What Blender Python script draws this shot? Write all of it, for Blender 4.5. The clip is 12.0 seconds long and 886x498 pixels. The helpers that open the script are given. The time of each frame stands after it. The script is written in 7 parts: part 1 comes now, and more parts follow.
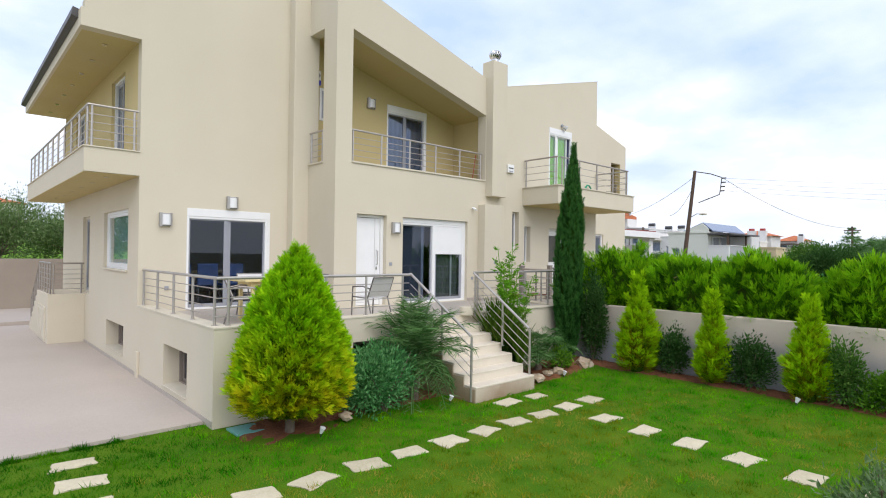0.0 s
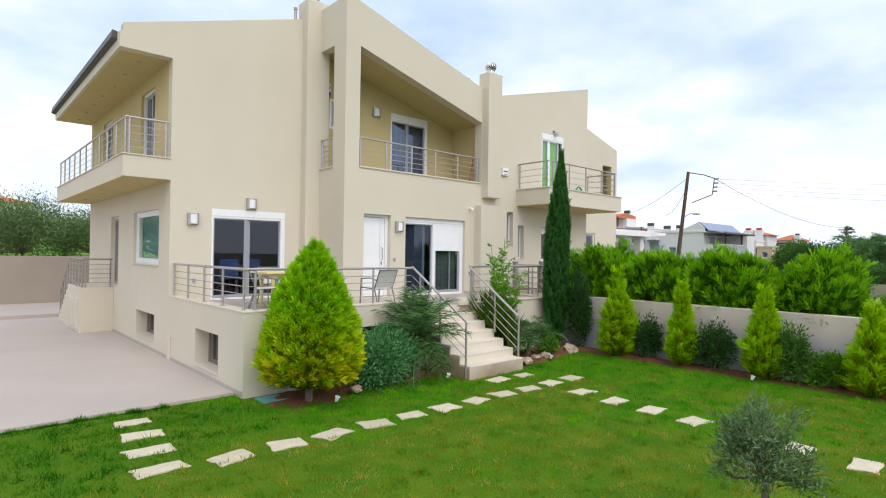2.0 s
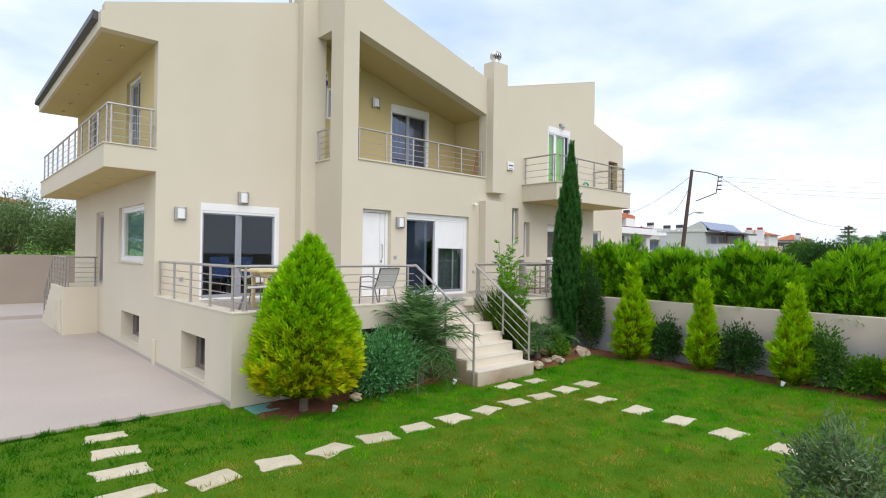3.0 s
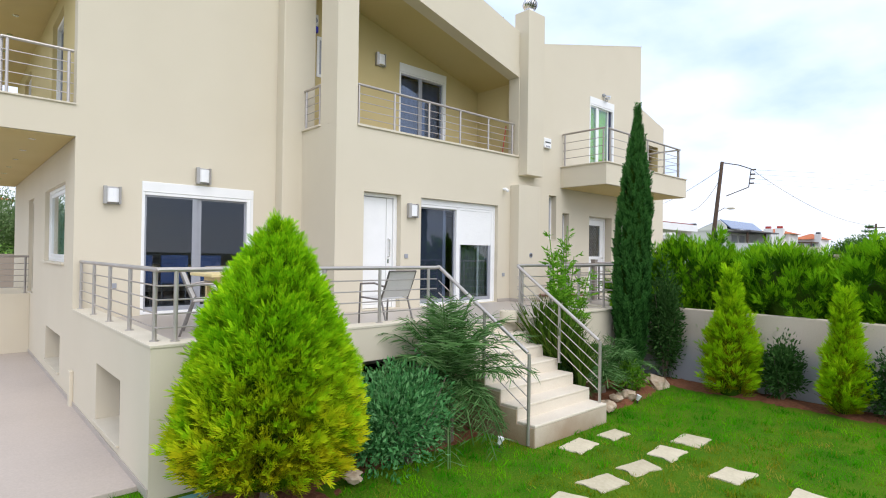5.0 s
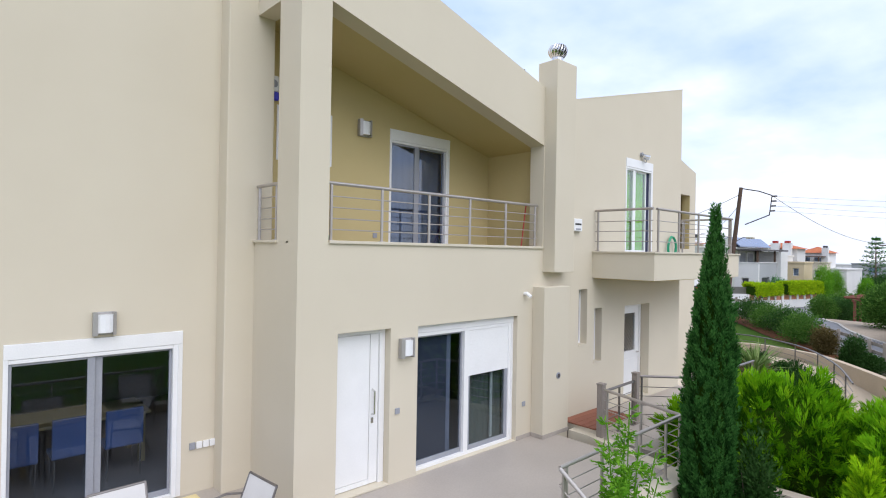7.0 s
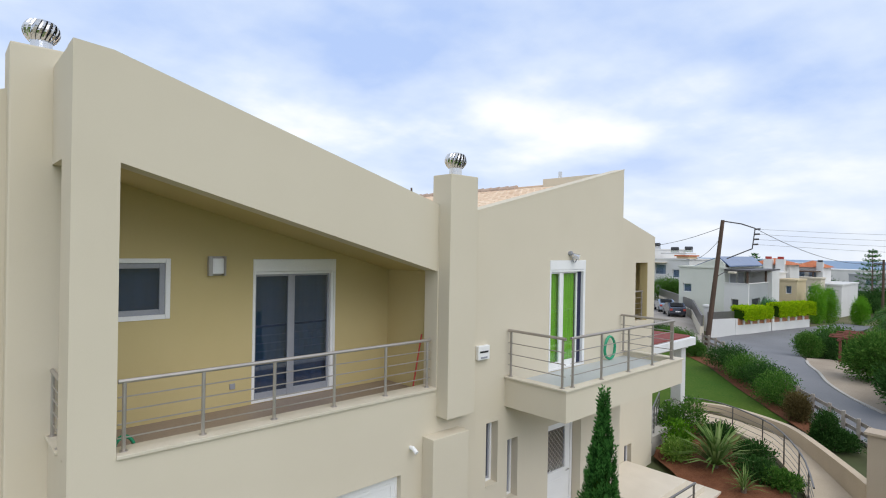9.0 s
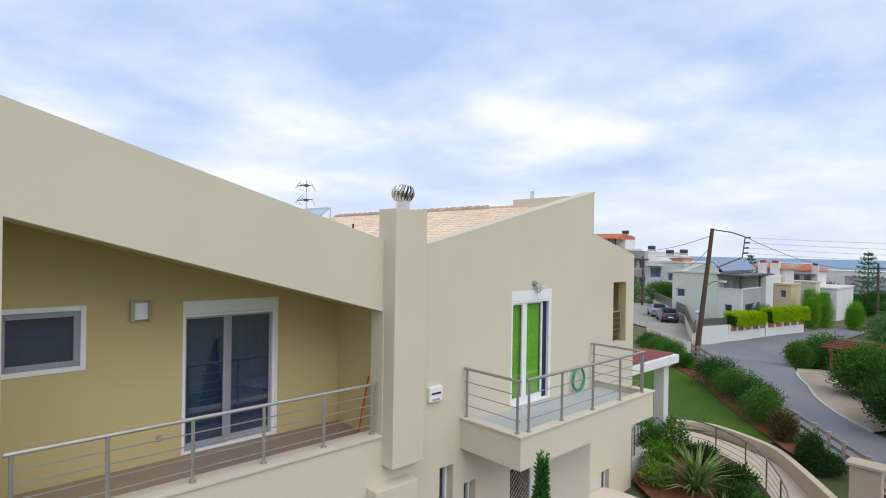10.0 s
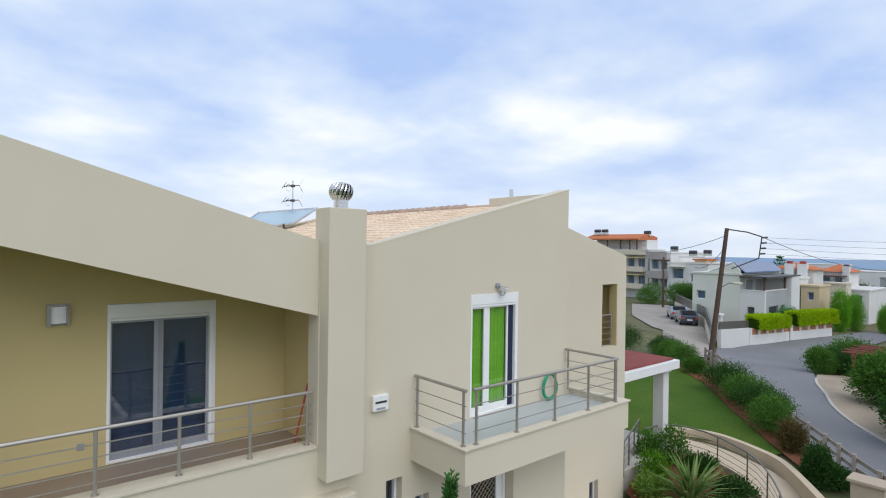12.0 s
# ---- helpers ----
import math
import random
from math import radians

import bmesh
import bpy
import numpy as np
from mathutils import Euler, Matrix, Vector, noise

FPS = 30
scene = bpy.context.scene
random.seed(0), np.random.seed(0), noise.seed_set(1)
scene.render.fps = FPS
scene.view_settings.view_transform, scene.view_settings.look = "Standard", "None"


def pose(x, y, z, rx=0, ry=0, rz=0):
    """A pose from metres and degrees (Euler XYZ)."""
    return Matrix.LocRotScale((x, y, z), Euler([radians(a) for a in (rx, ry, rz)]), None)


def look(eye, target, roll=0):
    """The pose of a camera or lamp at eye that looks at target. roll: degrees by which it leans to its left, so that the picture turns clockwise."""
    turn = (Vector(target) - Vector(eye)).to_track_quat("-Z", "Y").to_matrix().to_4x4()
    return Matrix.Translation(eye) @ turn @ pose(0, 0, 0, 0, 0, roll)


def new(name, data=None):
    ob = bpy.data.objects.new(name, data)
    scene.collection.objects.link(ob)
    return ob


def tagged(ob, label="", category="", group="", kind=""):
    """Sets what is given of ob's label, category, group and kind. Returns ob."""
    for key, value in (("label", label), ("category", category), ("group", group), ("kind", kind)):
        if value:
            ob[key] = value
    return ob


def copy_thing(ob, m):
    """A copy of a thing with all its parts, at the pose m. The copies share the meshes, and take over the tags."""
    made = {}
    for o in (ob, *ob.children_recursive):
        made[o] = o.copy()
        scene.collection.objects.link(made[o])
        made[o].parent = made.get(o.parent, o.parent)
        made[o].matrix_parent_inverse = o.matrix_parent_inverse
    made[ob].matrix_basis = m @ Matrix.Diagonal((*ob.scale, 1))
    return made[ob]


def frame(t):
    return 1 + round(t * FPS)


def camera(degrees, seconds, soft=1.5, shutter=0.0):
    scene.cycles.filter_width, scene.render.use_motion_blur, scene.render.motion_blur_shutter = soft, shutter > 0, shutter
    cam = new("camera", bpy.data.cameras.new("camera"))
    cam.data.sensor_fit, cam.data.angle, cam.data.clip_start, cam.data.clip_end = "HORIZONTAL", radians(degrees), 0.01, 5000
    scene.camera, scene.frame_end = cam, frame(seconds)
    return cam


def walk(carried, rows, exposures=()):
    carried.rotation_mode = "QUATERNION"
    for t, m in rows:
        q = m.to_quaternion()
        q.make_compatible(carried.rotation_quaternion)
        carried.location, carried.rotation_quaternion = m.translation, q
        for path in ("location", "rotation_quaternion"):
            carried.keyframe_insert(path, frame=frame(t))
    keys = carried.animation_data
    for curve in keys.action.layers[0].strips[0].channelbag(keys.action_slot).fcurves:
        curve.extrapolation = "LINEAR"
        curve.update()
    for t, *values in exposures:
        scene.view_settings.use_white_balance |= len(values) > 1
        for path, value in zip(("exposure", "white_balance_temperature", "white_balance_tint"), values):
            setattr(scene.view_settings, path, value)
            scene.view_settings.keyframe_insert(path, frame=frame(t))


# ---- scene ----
cam = camera(77.8, 12.0, soft=1.08)
PATH = [
    (0, (0.396, 0.074, 2.517), (1.743, 1.552, 2.535), 0.8),
    (0.5, (0.141, -0.121, 2.568), (1.488, 1.357, 2.584), 0.8),
    (1, (-0.154, -0.534, 2.584), (1.191, 0.946, 2.602), 0.8),
    (1.5, (-0.427, -0.904, 2.505), (0.917, 0.577, 2.52), 0.8),
    (2, (-0.403, -0.915, 2.43), (0.939, 0.568, 2.447), 0.8),
    (2.5, (-0.205, -0.665, 2.426), (1.142, 0.813, 2.443), 0.8),
    (3, (0.003, -0.238, 2.36), (1.352, 1.238, 2.378), 0.8),
    (3.2, (0.113, -0.026, 2.321), (1.463, 1.45, 2.337), 0.8),
    (4.8, (1.572, 2.183, 2.198), (2.925, 3.656, 2.214), 0.7),
    (5, (1.817, 2.441, 2.305), (3.164, 3.92, 2.324), 0.8),
    (5.5, (2.229, 3.158, 2.763), (3.57, 4.642, 2.784), 0.7),
    (6, (2.567, 3.896, 3.322), (3.909, 5.378, 3.336), 0.8),
    (6.5, (2.944, 4.382, 3.895), (4.296, 5.857, 3.903), 1.0),
    (7, (3.562, 4.629, 4.486), (4.924, 6.093, 4.492), 1.0),
    (7.2, (3.791, 4.688, 4.698), (5.16, 6.146, 4.709), 1.0),
    (8.8, (5.599, 4.316, 6.618), (6.954, 5.786, 6.608), 1.1),
    (9, (5.801, 4.274, 6.767), (7.158, 5.743, 6.762), 1.0),
    (9.5, (6.198, 4.183, 7.129), (7.559, 5.649, 7.123), 0.9),
    (10, (6.707, 4.116, 7.352), (8.067, 5.583, 7.345), 0.9),
    (10.5, (7.082, 4.073, 7.416), (8.443, 5.539, 7.411), 0.9),
    (11, (7.462, 3.978, 7.432), (8.821, 5.446, 7.424), 0.9),
    (11.5, (7.786, 3.837, 7.387), (9.142, 5.307, 7.382), 0.9),
    (12, (7.927, 3.65, 7.37), (9.217, 5.178, 7.365), 0.8),
]
walk(cam, [(t, look(eye, target, roll)) for t, eye, target, roll in PATH], [(0, 0.51, 6600, 13), (3.2, 0.50, 6600, 13), (5, 0.65, 6500, 13), (5.5, 0.66, 6400, 14), (6.5, 0.57, 6300, 15), (7.2, 0.47, 6300, 15), (8.8, 0.22, 6500, 11), (10, 0.15, 6420, 10), (12, 0.12, 6350, 10)])


# ---- world and light ----
world = bpy.data.worlds.new("sky")
scene.world = world
world.use_nodes = True
wn, wl = world.node_tree.nodes, world.node_tree.links
wn.clear()
SUN_ELEVATION, SUN_AZIMUTH = 46, 195      # degrees; azimuth from +y towards +x


def build_world():
    out = wn.new("ShaderNodeOutputWorld")
    sky = wn.new("ShaderNodeTexSky")
    sky.sky_type = "NISHITA"
    sky.sun_disc = False
    sky.sun_elevation = radians(SUN_ELEVATION)
    sky.sun_rotation = radians(SUN_AZIMUTH)
    sky.air_density, sky.dust_density = 1.0, 1.5
    coord = wn.new("ShaderNodeTexCoord")
    split = wn.new("ShaderNodeSeparateXYZ")
    wl.new(coord.outputs["Generated"], split.inputs[0])
    lift = wn.new("ShaderNodeMath")
    lift.operation = "MAXIMUM"
    lift.inputs[1].default_value = 0.0
    wl.new(split.outputs["Z"], lift.inputs[0])
    add = wn.new("ShaderNodeMath")
    add.operation = "ADD"
    add.inputs[1].default_value = 0.22
    wl.new(lift.outputs[0], add.inputs[0])
    plane = []
    for axis in "XY":
        d = wn.new("ShaderNodeMath")
        d.operation = "DIVIDE"
        wl.new(split.outputs[axis], d.inputs[0])
        wl.new(add.outputs[0], d.inputs[1])
        plane.append(d)
    joined = wn.new("ShaderNodeCombineXYZ")
    wl.new(plane[0].outputs[0], joined.inputs[0])
    wl.new(plane[1].outputs[0], joined.inputs[1])
    big = wn.new("ShaderNodeTexNoise")
    big.inputs["Scale"].default_value = 1.15
    big.inputs["Detail"].default_value = 7
    big.inputs["Roughness"].default_value = 0.5
    big.inputs["Distortion"].default_value = 0.0
    wl.new(joined.outputs[0], big.inputs["Vector"])
    ramp = wn.new("ShaderNodeValToRGB")
    ramp.color_ramp.elements[0].position, ramp.color_ramp.elements[0].color = 0.36, (0.47, 0.62, 0.95, 1)
    ramp.color_ramp.elements[1].position, ramp.color_ramp.elements[1].color = 0.64, (1.06, 1.07, 1.08, 1)
    mid = ramp.color_ramp.elements.new(0.51)
    mid.color = (0.72, 0.825, 0.995, 1)
    wl.new(big.outputs["Fac"], ramp.inputs[0])
    haze = wn.new("ShaderNodeMapRange")
    haze.inputs["From Min"].default_value, haze.inputs["From Max"].default_value = 0.0, 0.22
    haze.inputs["To Min"].default_value, haze.inputs["To Max"].default_value = 0.75, 0.0
    wl.new(split.outputs["Z"], haze.inputs["Value"])
    pale = wn.new("ShaderNodeMix")
    pale.data_type = "RGBA"
    pale.inputs[7].default_value = (0.86, 0.92, 1.0, 1)
    wl.new(haze.outputs[0], pale.inputs[0])
    wl.new(ramp.outputs[0], pale.inputs[6])
    clouds = wn.new("ShaderNodeBackground")
    clouds.inputs["Strength"].default_value = CLOUDS
    wl.new(pale.outputs[2], clouds.inputs[0])
    clear = wn.new("ShaderNodeBackground")
    clear.inputs["Strength"].default_value = 0.06
    wl.new(sky.outputs[0], clear.inputs[0])
    mix = wn.new("ShaderNodeMixShader")
    mix.inputs[0].default_value = 0.85
    wl.new(clear.outputs[0], mix.inputs[1])
    wl.new(clouds.outputs[0], mix.inputs[2])
    wl.new(mix.outputs[0], out.inputs[0])


CLOUDS = 1.0
build_world()
sun = new("sun", bpy.data.lights.new("sun", "SUN"))
sun.data.energy, sun.data.angle, sun.data.color = 1.25, radians(55), (1.0, 0.98, 0.95)
a, e = radians(SUN_AZIMUTH), radians(SUN_ELEVATION)
sun.matrix_world = look((math.sin(a) * math.cos(e) * 50, math.cos(a) * math.cos(e) * 50, math.sin(e) * 50), (0, 0, 0))
scene.view_settings.exposure = 0.0


# ---- materials ----
def principled(name):
    m = bpy.data.materials.new(name)
    m.use_nodes = True
    n, l = m.node_tree.nodes, m.node_tree.links
    return m, n, l, n["Principled BSDF"]


def surface(name, dark, light, scale=2.0, rough=0.8, bump=0.15, fine=60.0, metal=0.0, spread=0.5, per="", amount=0.0, stretch=(1, 1, 1), grain=0.012, coat=0.0):
    """A surface that varies at two scales between two colours, with fine relief; per "Object" or "Island" adds a change from piece to piece."""
    m, n, l, b = principled(name)
    coord = n.new("ShaderNodeTexCoord")
    mapped = n.new("ShaderNodeMapping")
    mapped.inputs["Scale"].default_value = stretch
    l.new(coord.outputs["Object"], mapped.inputs[0])
    large = n.new("ShaderNodeTexNoise")
    large.inputs["Scale"].default_value, large.inputs["Detail"].default_value = scale, 5
    small = n.new("ShaderNodeTexNoise")
    small.inputs["Scale"].default_value, small.inputs["Detail"].default_value = fine, 4
    for t in (large, small):
        l.new(mapped.outputs[0], t.inputs["Vector"])
    mix = n.new("ShaderNodeMix")
    mix.inputs[0].default_value = 1 - spread
    l.new(large.outputs["Fac"], mix.inputs[2])
    l.new(small.outputs["Fac"], mix.inputs[3])
    value = mix.outputs[0]
    if per:
        if per == "Object":
            pick = n.new("ShaderNodeObjectInfo").outputs["Random"]
        else:
            pick = n.new("ShaderNodeNewGeometry").outputs["Random Per Island"]
        blend = n.new("ShaderNodeMix")
        blend.inputs[0].default_value = amount
        l.new(value, blend.inputs[2])
        l.new(pick, blend.inputs[3])
        value = blend.outputs[0]
    ramp = n.new("ShaderNodeValToRGB")
    ramp.color_ramp.elements[0].position, ramp.color_ramp.elements[0].color = 0.3 - 0.25 * amount, (*dark, 1)
    ramp.color_ramp.elements[1].position, ramp.color_ramp.elements[1].color = 0.7 + 0.25 * amount, (*light, 1)
    l.new(value, ramp.inputs[0])
    l.new(ramp.outputs[0], b.inputs["Base Color"])
    vary = n.new("ShaderNodeMapRange")
    vary.inputs["To Min"].default_value, vary.inputs["To Max"].default_value = max(0.02, rough - 0.08), min(1, rough + 0.08)
    l.new(large.outputs["Fac"], vary.inputs["Value"])
    l.new(vary.outputs[0], b.inputs["Roughness"])
    b.inputs["Metallic"].default_value = metal
    b.inputs["Coat Weight"].default_value = coat
    if rough >= 0.7:
        b.inputs["Specular IOR Level"].default_value = 0.2
    if bump:
        relief = n.new("ShaderNodeBump")
        relief.inputs["Strength"].default_value, relief.inputs["Distance"].default_value = bump, grain
        l.new(small.outputs["Fac"], relief.inputs["Height"])
        l.new(relief.outputs[0], b.inputs["Normal"])
    return m


def leafy(name, dark, mid, light, rough=0.7, sheer=0.25, drifts=2.2, share=0.5, low=None, ends=(0.15, 0.85)):
    """Foliage: the colour changes from leaf to leaf and in drifts over the plant; some light passes through. low: the colour of the older growth towards the foot."""
    m, n, l, b = principled(name)
    pick = n.new("ShaderNodeNewGeometry").outputs["Random Per Island"]
    coord = n.new("ShaderNodeTexCoord")
    drift = n.new("ShaderNodeTexNoise")
    drift.inputs["Scale"].default_value, drift.inputs["Detail"].default_value = drifts, 3
    l.new(coord.outputs["Object"], drift.inputs["Vector"])
    mix = n.new("ShaderNodeMix")
    mix.inputs[0].default_value = share
    l.new(pick, mix.inputs[2])
    l.new(drift.outputs["Fac"], mix.inputs[3])
    ramp = n.new("ShaderNodeValToRGB")
    ramp.color_ramp.elements[0].position, ramp.color_ramp.elements[0].color = ends[0], (*dark, 1)
    ramp.color_ramp.elements[1].position, ramp.color_ramp.elements[1].color = ends[1], (*light, 1)
    ramp.color_ramp.elements.new(0.5).color = (*mid, 1)
    l.new(mix.outputs[0], ramp.inputs[0])
    colour = ramp.outputs[0]
    if low:
        split = n.new("ShaderNodeSeparateXYZ")
        l.new(coord.outputs["Object"], split.inputs[0])
        age = n.new("ShaderNodeMapRange")
        age.inputs["From Min"].default_value, age.inputs["From Max"].default_value = low[1], low[2]
        age.inputs["To Min"].default_value, age.inputs["To Max"].default_value = 1.15, -0.1
        l.new(split.outputs[2], age.inputs["Value"])
        patchy = n.new("ShaderNodeMath")
        patchy.operation = "MULTIPLY_ADD"
        patchy.inputs[1].default_value, patchy.inputs[2].default_value = 3.2, -0.95
        l.new(drift.outputs["Fac"], patchy.inputs[0])
        fade = n.new("ShaderNodeMath")
        fade.operation, fade.use_clamp = "MULTIPLY", True
        l.new(age.outputs[0], fade.inputs[0])
        l.new(patchy.outputs[0], fade.inputs[1])
        tint = n.new("ShaderNodeMix")
        tint.data_type = "RGBA"
        l.new(fade.outputs[0], tint.inputs[0])
        l.new(colour, tint.inputs[6])
        tint.inputs[7].default_value = (*low[0], 1)
        colour = tint.outputs[2]
    l.new(colour, b.inputs["Base Color"])
    b.inputs["Roughness"].default_value = rough
    b.inputs["Specular IOR Level"].default_value = 0.05
    glow = n.new("ShaderNodeBsdfTranslucent")
    l.new(colour, glow.inputs[0])
    both = n.new("ShaderNodeMixShader")
    both.inputs[0].default_value = sheer
    l.new(b.outputs[0], both.inputs[1])
    l.new(glow.outputs[0], both.inputs[2])
    l.new(both.outputs[0], n["Material Output"].inputs[0])
    return m


def pane_glass(name, tint, gloss=1.0, ior=0.1):
    m, n, l, b = principled(name)
    n.remove(b)
    clear = n.new("ShaderNodeBsdfTransparent")
    clear.inputs[0].default_value = (*tint, 1)
    shine = n.new("ShaderNodeBsdfGlossy")
    shine.inputs["Roughness"].default_value = 0.01
    shine.inputs["Color"].default_value = (gloss, gloss, gloss, 1)
    f = n.new("ShaderNodeLayerWeight")
    f.inputs[0].default_value = 0.5
    power = n.new("ShaderNodeMath")
    power.operation = "POWER"
    power.inputs[1].default_value = 4.0
    l.new(f.outputs["Facing"], power.inputs[0])
    scale = n.new("ShaderNodeMath")
    scale.operation = "MULTIPLY_ADD"
    scale.inputs[1].default_value, scale.inputs[2].default_value = 1 - ior, ior
    l.new(power.outputs[0], scale.inputs[0])
    mix = n.new("ShaderNodeMixShader")
    l.new(scale.outputs[0], mix.inputs[0])
    l.new(clear.outputs[0], mix.inputs[1])
    l.new(shine.outputs[0], mix.inputs[2])
    l.new(mix.outputs[0], n["Material Output"].inputs[0])
    return m


def tint_low(m, colour, z0, z1):
    """A second colour towards the foot of a surface, with a ragged upper edge."""
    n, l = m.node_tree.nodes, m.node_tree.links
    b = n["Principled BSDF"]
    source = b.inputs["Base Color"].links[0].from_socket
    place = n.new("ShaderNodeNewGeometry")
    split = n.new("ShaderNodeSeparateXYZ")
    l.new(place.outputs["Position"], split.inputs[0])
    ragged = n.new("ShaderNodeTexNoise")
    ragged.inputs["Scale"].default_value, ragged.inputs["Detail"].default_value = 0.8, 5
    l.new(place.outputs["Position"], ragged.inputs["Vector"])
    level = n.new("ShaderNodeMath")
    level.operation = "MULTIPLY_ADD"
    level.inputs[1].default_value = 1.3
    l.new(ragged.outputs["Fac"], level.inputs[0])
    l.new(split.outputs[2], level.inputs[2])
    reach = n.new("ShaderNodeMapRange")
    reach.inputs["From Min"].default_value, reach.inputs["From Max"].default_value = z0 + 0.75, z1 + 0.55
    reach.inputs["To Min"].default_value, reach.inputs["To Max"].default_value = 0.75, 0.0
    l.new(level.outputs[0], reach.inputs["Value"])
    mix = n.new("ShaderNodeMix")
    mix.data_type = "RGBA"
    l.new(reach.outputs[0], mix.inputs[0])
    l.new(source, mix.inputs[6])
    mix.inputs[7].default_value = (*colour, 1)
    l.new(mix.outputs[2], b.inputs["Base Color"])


PLASTER = surface("cream render", (0.615, 0.55, 0.425), (0.665, 0.60, 0.47), 0.7, 0.9, 0.12, 140, spread=0.6, grain=0.004)
CAP = surface("cream stone cap", (0.58, 0.52, 0.40), (0.68, 0.62, 0.50), 3, 0.7, 0.08, 90, grain=0.003)
WHITE = surface("white aluminium", (0.78, 0.775, 0.755), (0.86, 0.855, 0.835), 3, 0.35, 0.0)
GREYFRAME = surface("grey sash", (0.27, 0.28, 0.31), (0.35, 0.36, 0.39), 3, 0.4, 0.0)
BROWNFRAME = surface("taupe brown window frame", (0.20, 0.165, 0.14), (0.28, 0.235, 0.20), 3, 0.45, 0.0)
STEEL = surface("brushed steel", (0.58, 0.57, 0.56), (0.76, 0.75, 0.73), 4, 0.24, 0.05, 200, metal=1.0)
RAILSTEEL = surface("dulled handrail steel", (0.42, 0.385, 0.35), (0.54, 0.50, 0.465), 4, 0.42, 0.05, 200, metal=0.72)
BRONZE = surface("dull steel", (0.20, 0.18, 0.17), (0.32, 0.30, 0.28), 4, 0.4, 0.05, 200, metal=0.9)
GUTTER = surface("dark gutter", (0.05, 0.045, 0.045), (0.09, 0.08, 0.08), 3, 0.5, 0.05)
TERRACE = surface("pale porcelain tile", (0.38, 0.335, 0.29), (0.46, 0.41, 0.355), 1.2, 0.45, 0.05, 40)
LOGGIAFLOOR = surface("brown tile", (0.24, 0.18, 0.14), (0.33, 0.26, 0.20), 1.2, 0.5, 0.05, 40)
GREYTILE = surface("grey tile", (0.40, 0.42, 0.41), (0.50, 0.52, 0.50), 1.2, 0.5, 0.05, 40)
PAVING = surface("beige screed", (0.42, 0.36, 0.305), (0.52, 0.45, 0.39), 0.5, 0.75, 0.1, 50, grain=0.004)
# Cream render with the warm shade of recesses and soffits put into its colour.
WARMSHADE = surface("cream render with warm shade", (0.535, 0.432, 0.205), (0.595, 0.487, 0.248), 0.7, 0.9, 0.12, 140, spread=0.6, grain=0.004)
TAN = surface("tan render", (0.42, 0.34, 0.25), (0.52, 0.43, 0.33), 0.8, 0.9, 0.2, 60)
RAMP = surface("tan paving", (0.50, 0.40, 0.28), (0.62, 0.51, 0.37), 1.5, 0.85, 0.2, 40)
STEPSTONE = surface("stone treads", (0.64, 0.565, 0.45), (0.74, 0.665, 0.55), 2, 0.7, 0.1, 60)
FLAG = surface("pale stepping stone", (0.44, 0.38, 0.25), (0.68, 0.605, 0.44), 4, 0.85, 0.5, 30, per="Object", amount=0.25)
LAWN = surface("lawn soil and turf", (0.022, 0.13, 0.002), (0.13, 0.20, 0.010), 1.6, 0.95, 0.8, 45, spread=0.55, grain=0.03)
LAWN.node_tree.nodes["Principled BSDF"].inputs["Specular IOR Level"].default_value = 0.1
SIDELAWN = surface("side lawn", (0.035, 0.10, 0.010), (0.10, 0.145, 0.024), 0.5, 0.95, 0.6, 12, spread=0.5, grain=0.03)
SIDELAWN.node_tree.nodes["Principled BSDF"].inputs["Specular IOR Level"].default_value = 0.1
SOIL = surface("red earth", (0.12, 0.044, 0.022), (0.25, 0.105, 0.052), 3, 0.95, 0.8, 25, grain=0.03)
GARDENWALL = surface("weathered render", (0.54, 0.45, 0.365), (0.68, 0.575, 0.47), 0.9, 0.9, 0.25, 60, grain=0.006)
# The garden wall turns blue-grey towards its foot.
tint_low(GARDENWALL, (0.30, 0.33, 0.38), 0.52, 1.2)
STAIRFOOT = surface("earth-stained stone tread", (0.62, 0.545, 0.43), (0.73, 0.655, 0.54), 2, 0.75, 0.1, 60)
tint_low(STAIRFOOT, (0.22, 0.12, 0.05), -0.12, 0.66)
STAIRSIDE = surface("earth-splashed stair side", (0.44, 0.335, 0.21), (0.60, 0.49, 0.35), 2.5, 0.85, 0.2, 60)
tint_low(STAIRSIDE, (0.19, 0.10, 0.04), -0.05, 0.75)
BOUNDARY = surface("taupe render", (0.30, 0.25, 0.20), (0.38, 0.32, 0.26), 0.6, 0.9, 0.25, 60, grain=0.006)
ASPHALT = surface("grey asphalt", (0.17, 0.17, 0.175), (0.25, 0.25, 0.255), 0.25, 0.9, 0.4, 60)
DUSTY = surface("dusty concrete", (0.27, 0.24, 0.205), (0.42, 0.38, 0.33), 0.6, 0.9, 0.2, 30)
VERGE = surface("dusty tan earth verge", (0.30, 0.235, 0.17), (0.46, 0.38, 0.29), 0.7, 0.95, 0.4, 25, grain=0.02)
CONCRETE = surface("pale concrete", (0.42, 0.39, 0.34), (0.58, 0.54, 0.48), 0.6, 0.9, 0.2, 40)
LAND = surface("far land", (0.06, 0.085, 0.03), (0.20, 0.17, 0.10), 0.02, 0.95, 0.0, 0.3)
WATER = surface("sea", (0.07, 0.17, 0.30), (0.09, 0.20, 0.34), 0.01, 0.4, 0.0)
BARK = surface("bark", (0.10, 0.075, 0.055), (0.22, 0.17, 0.13), 8, 0.95, 0.6, 50, stretch=(1, 1, 0.3))
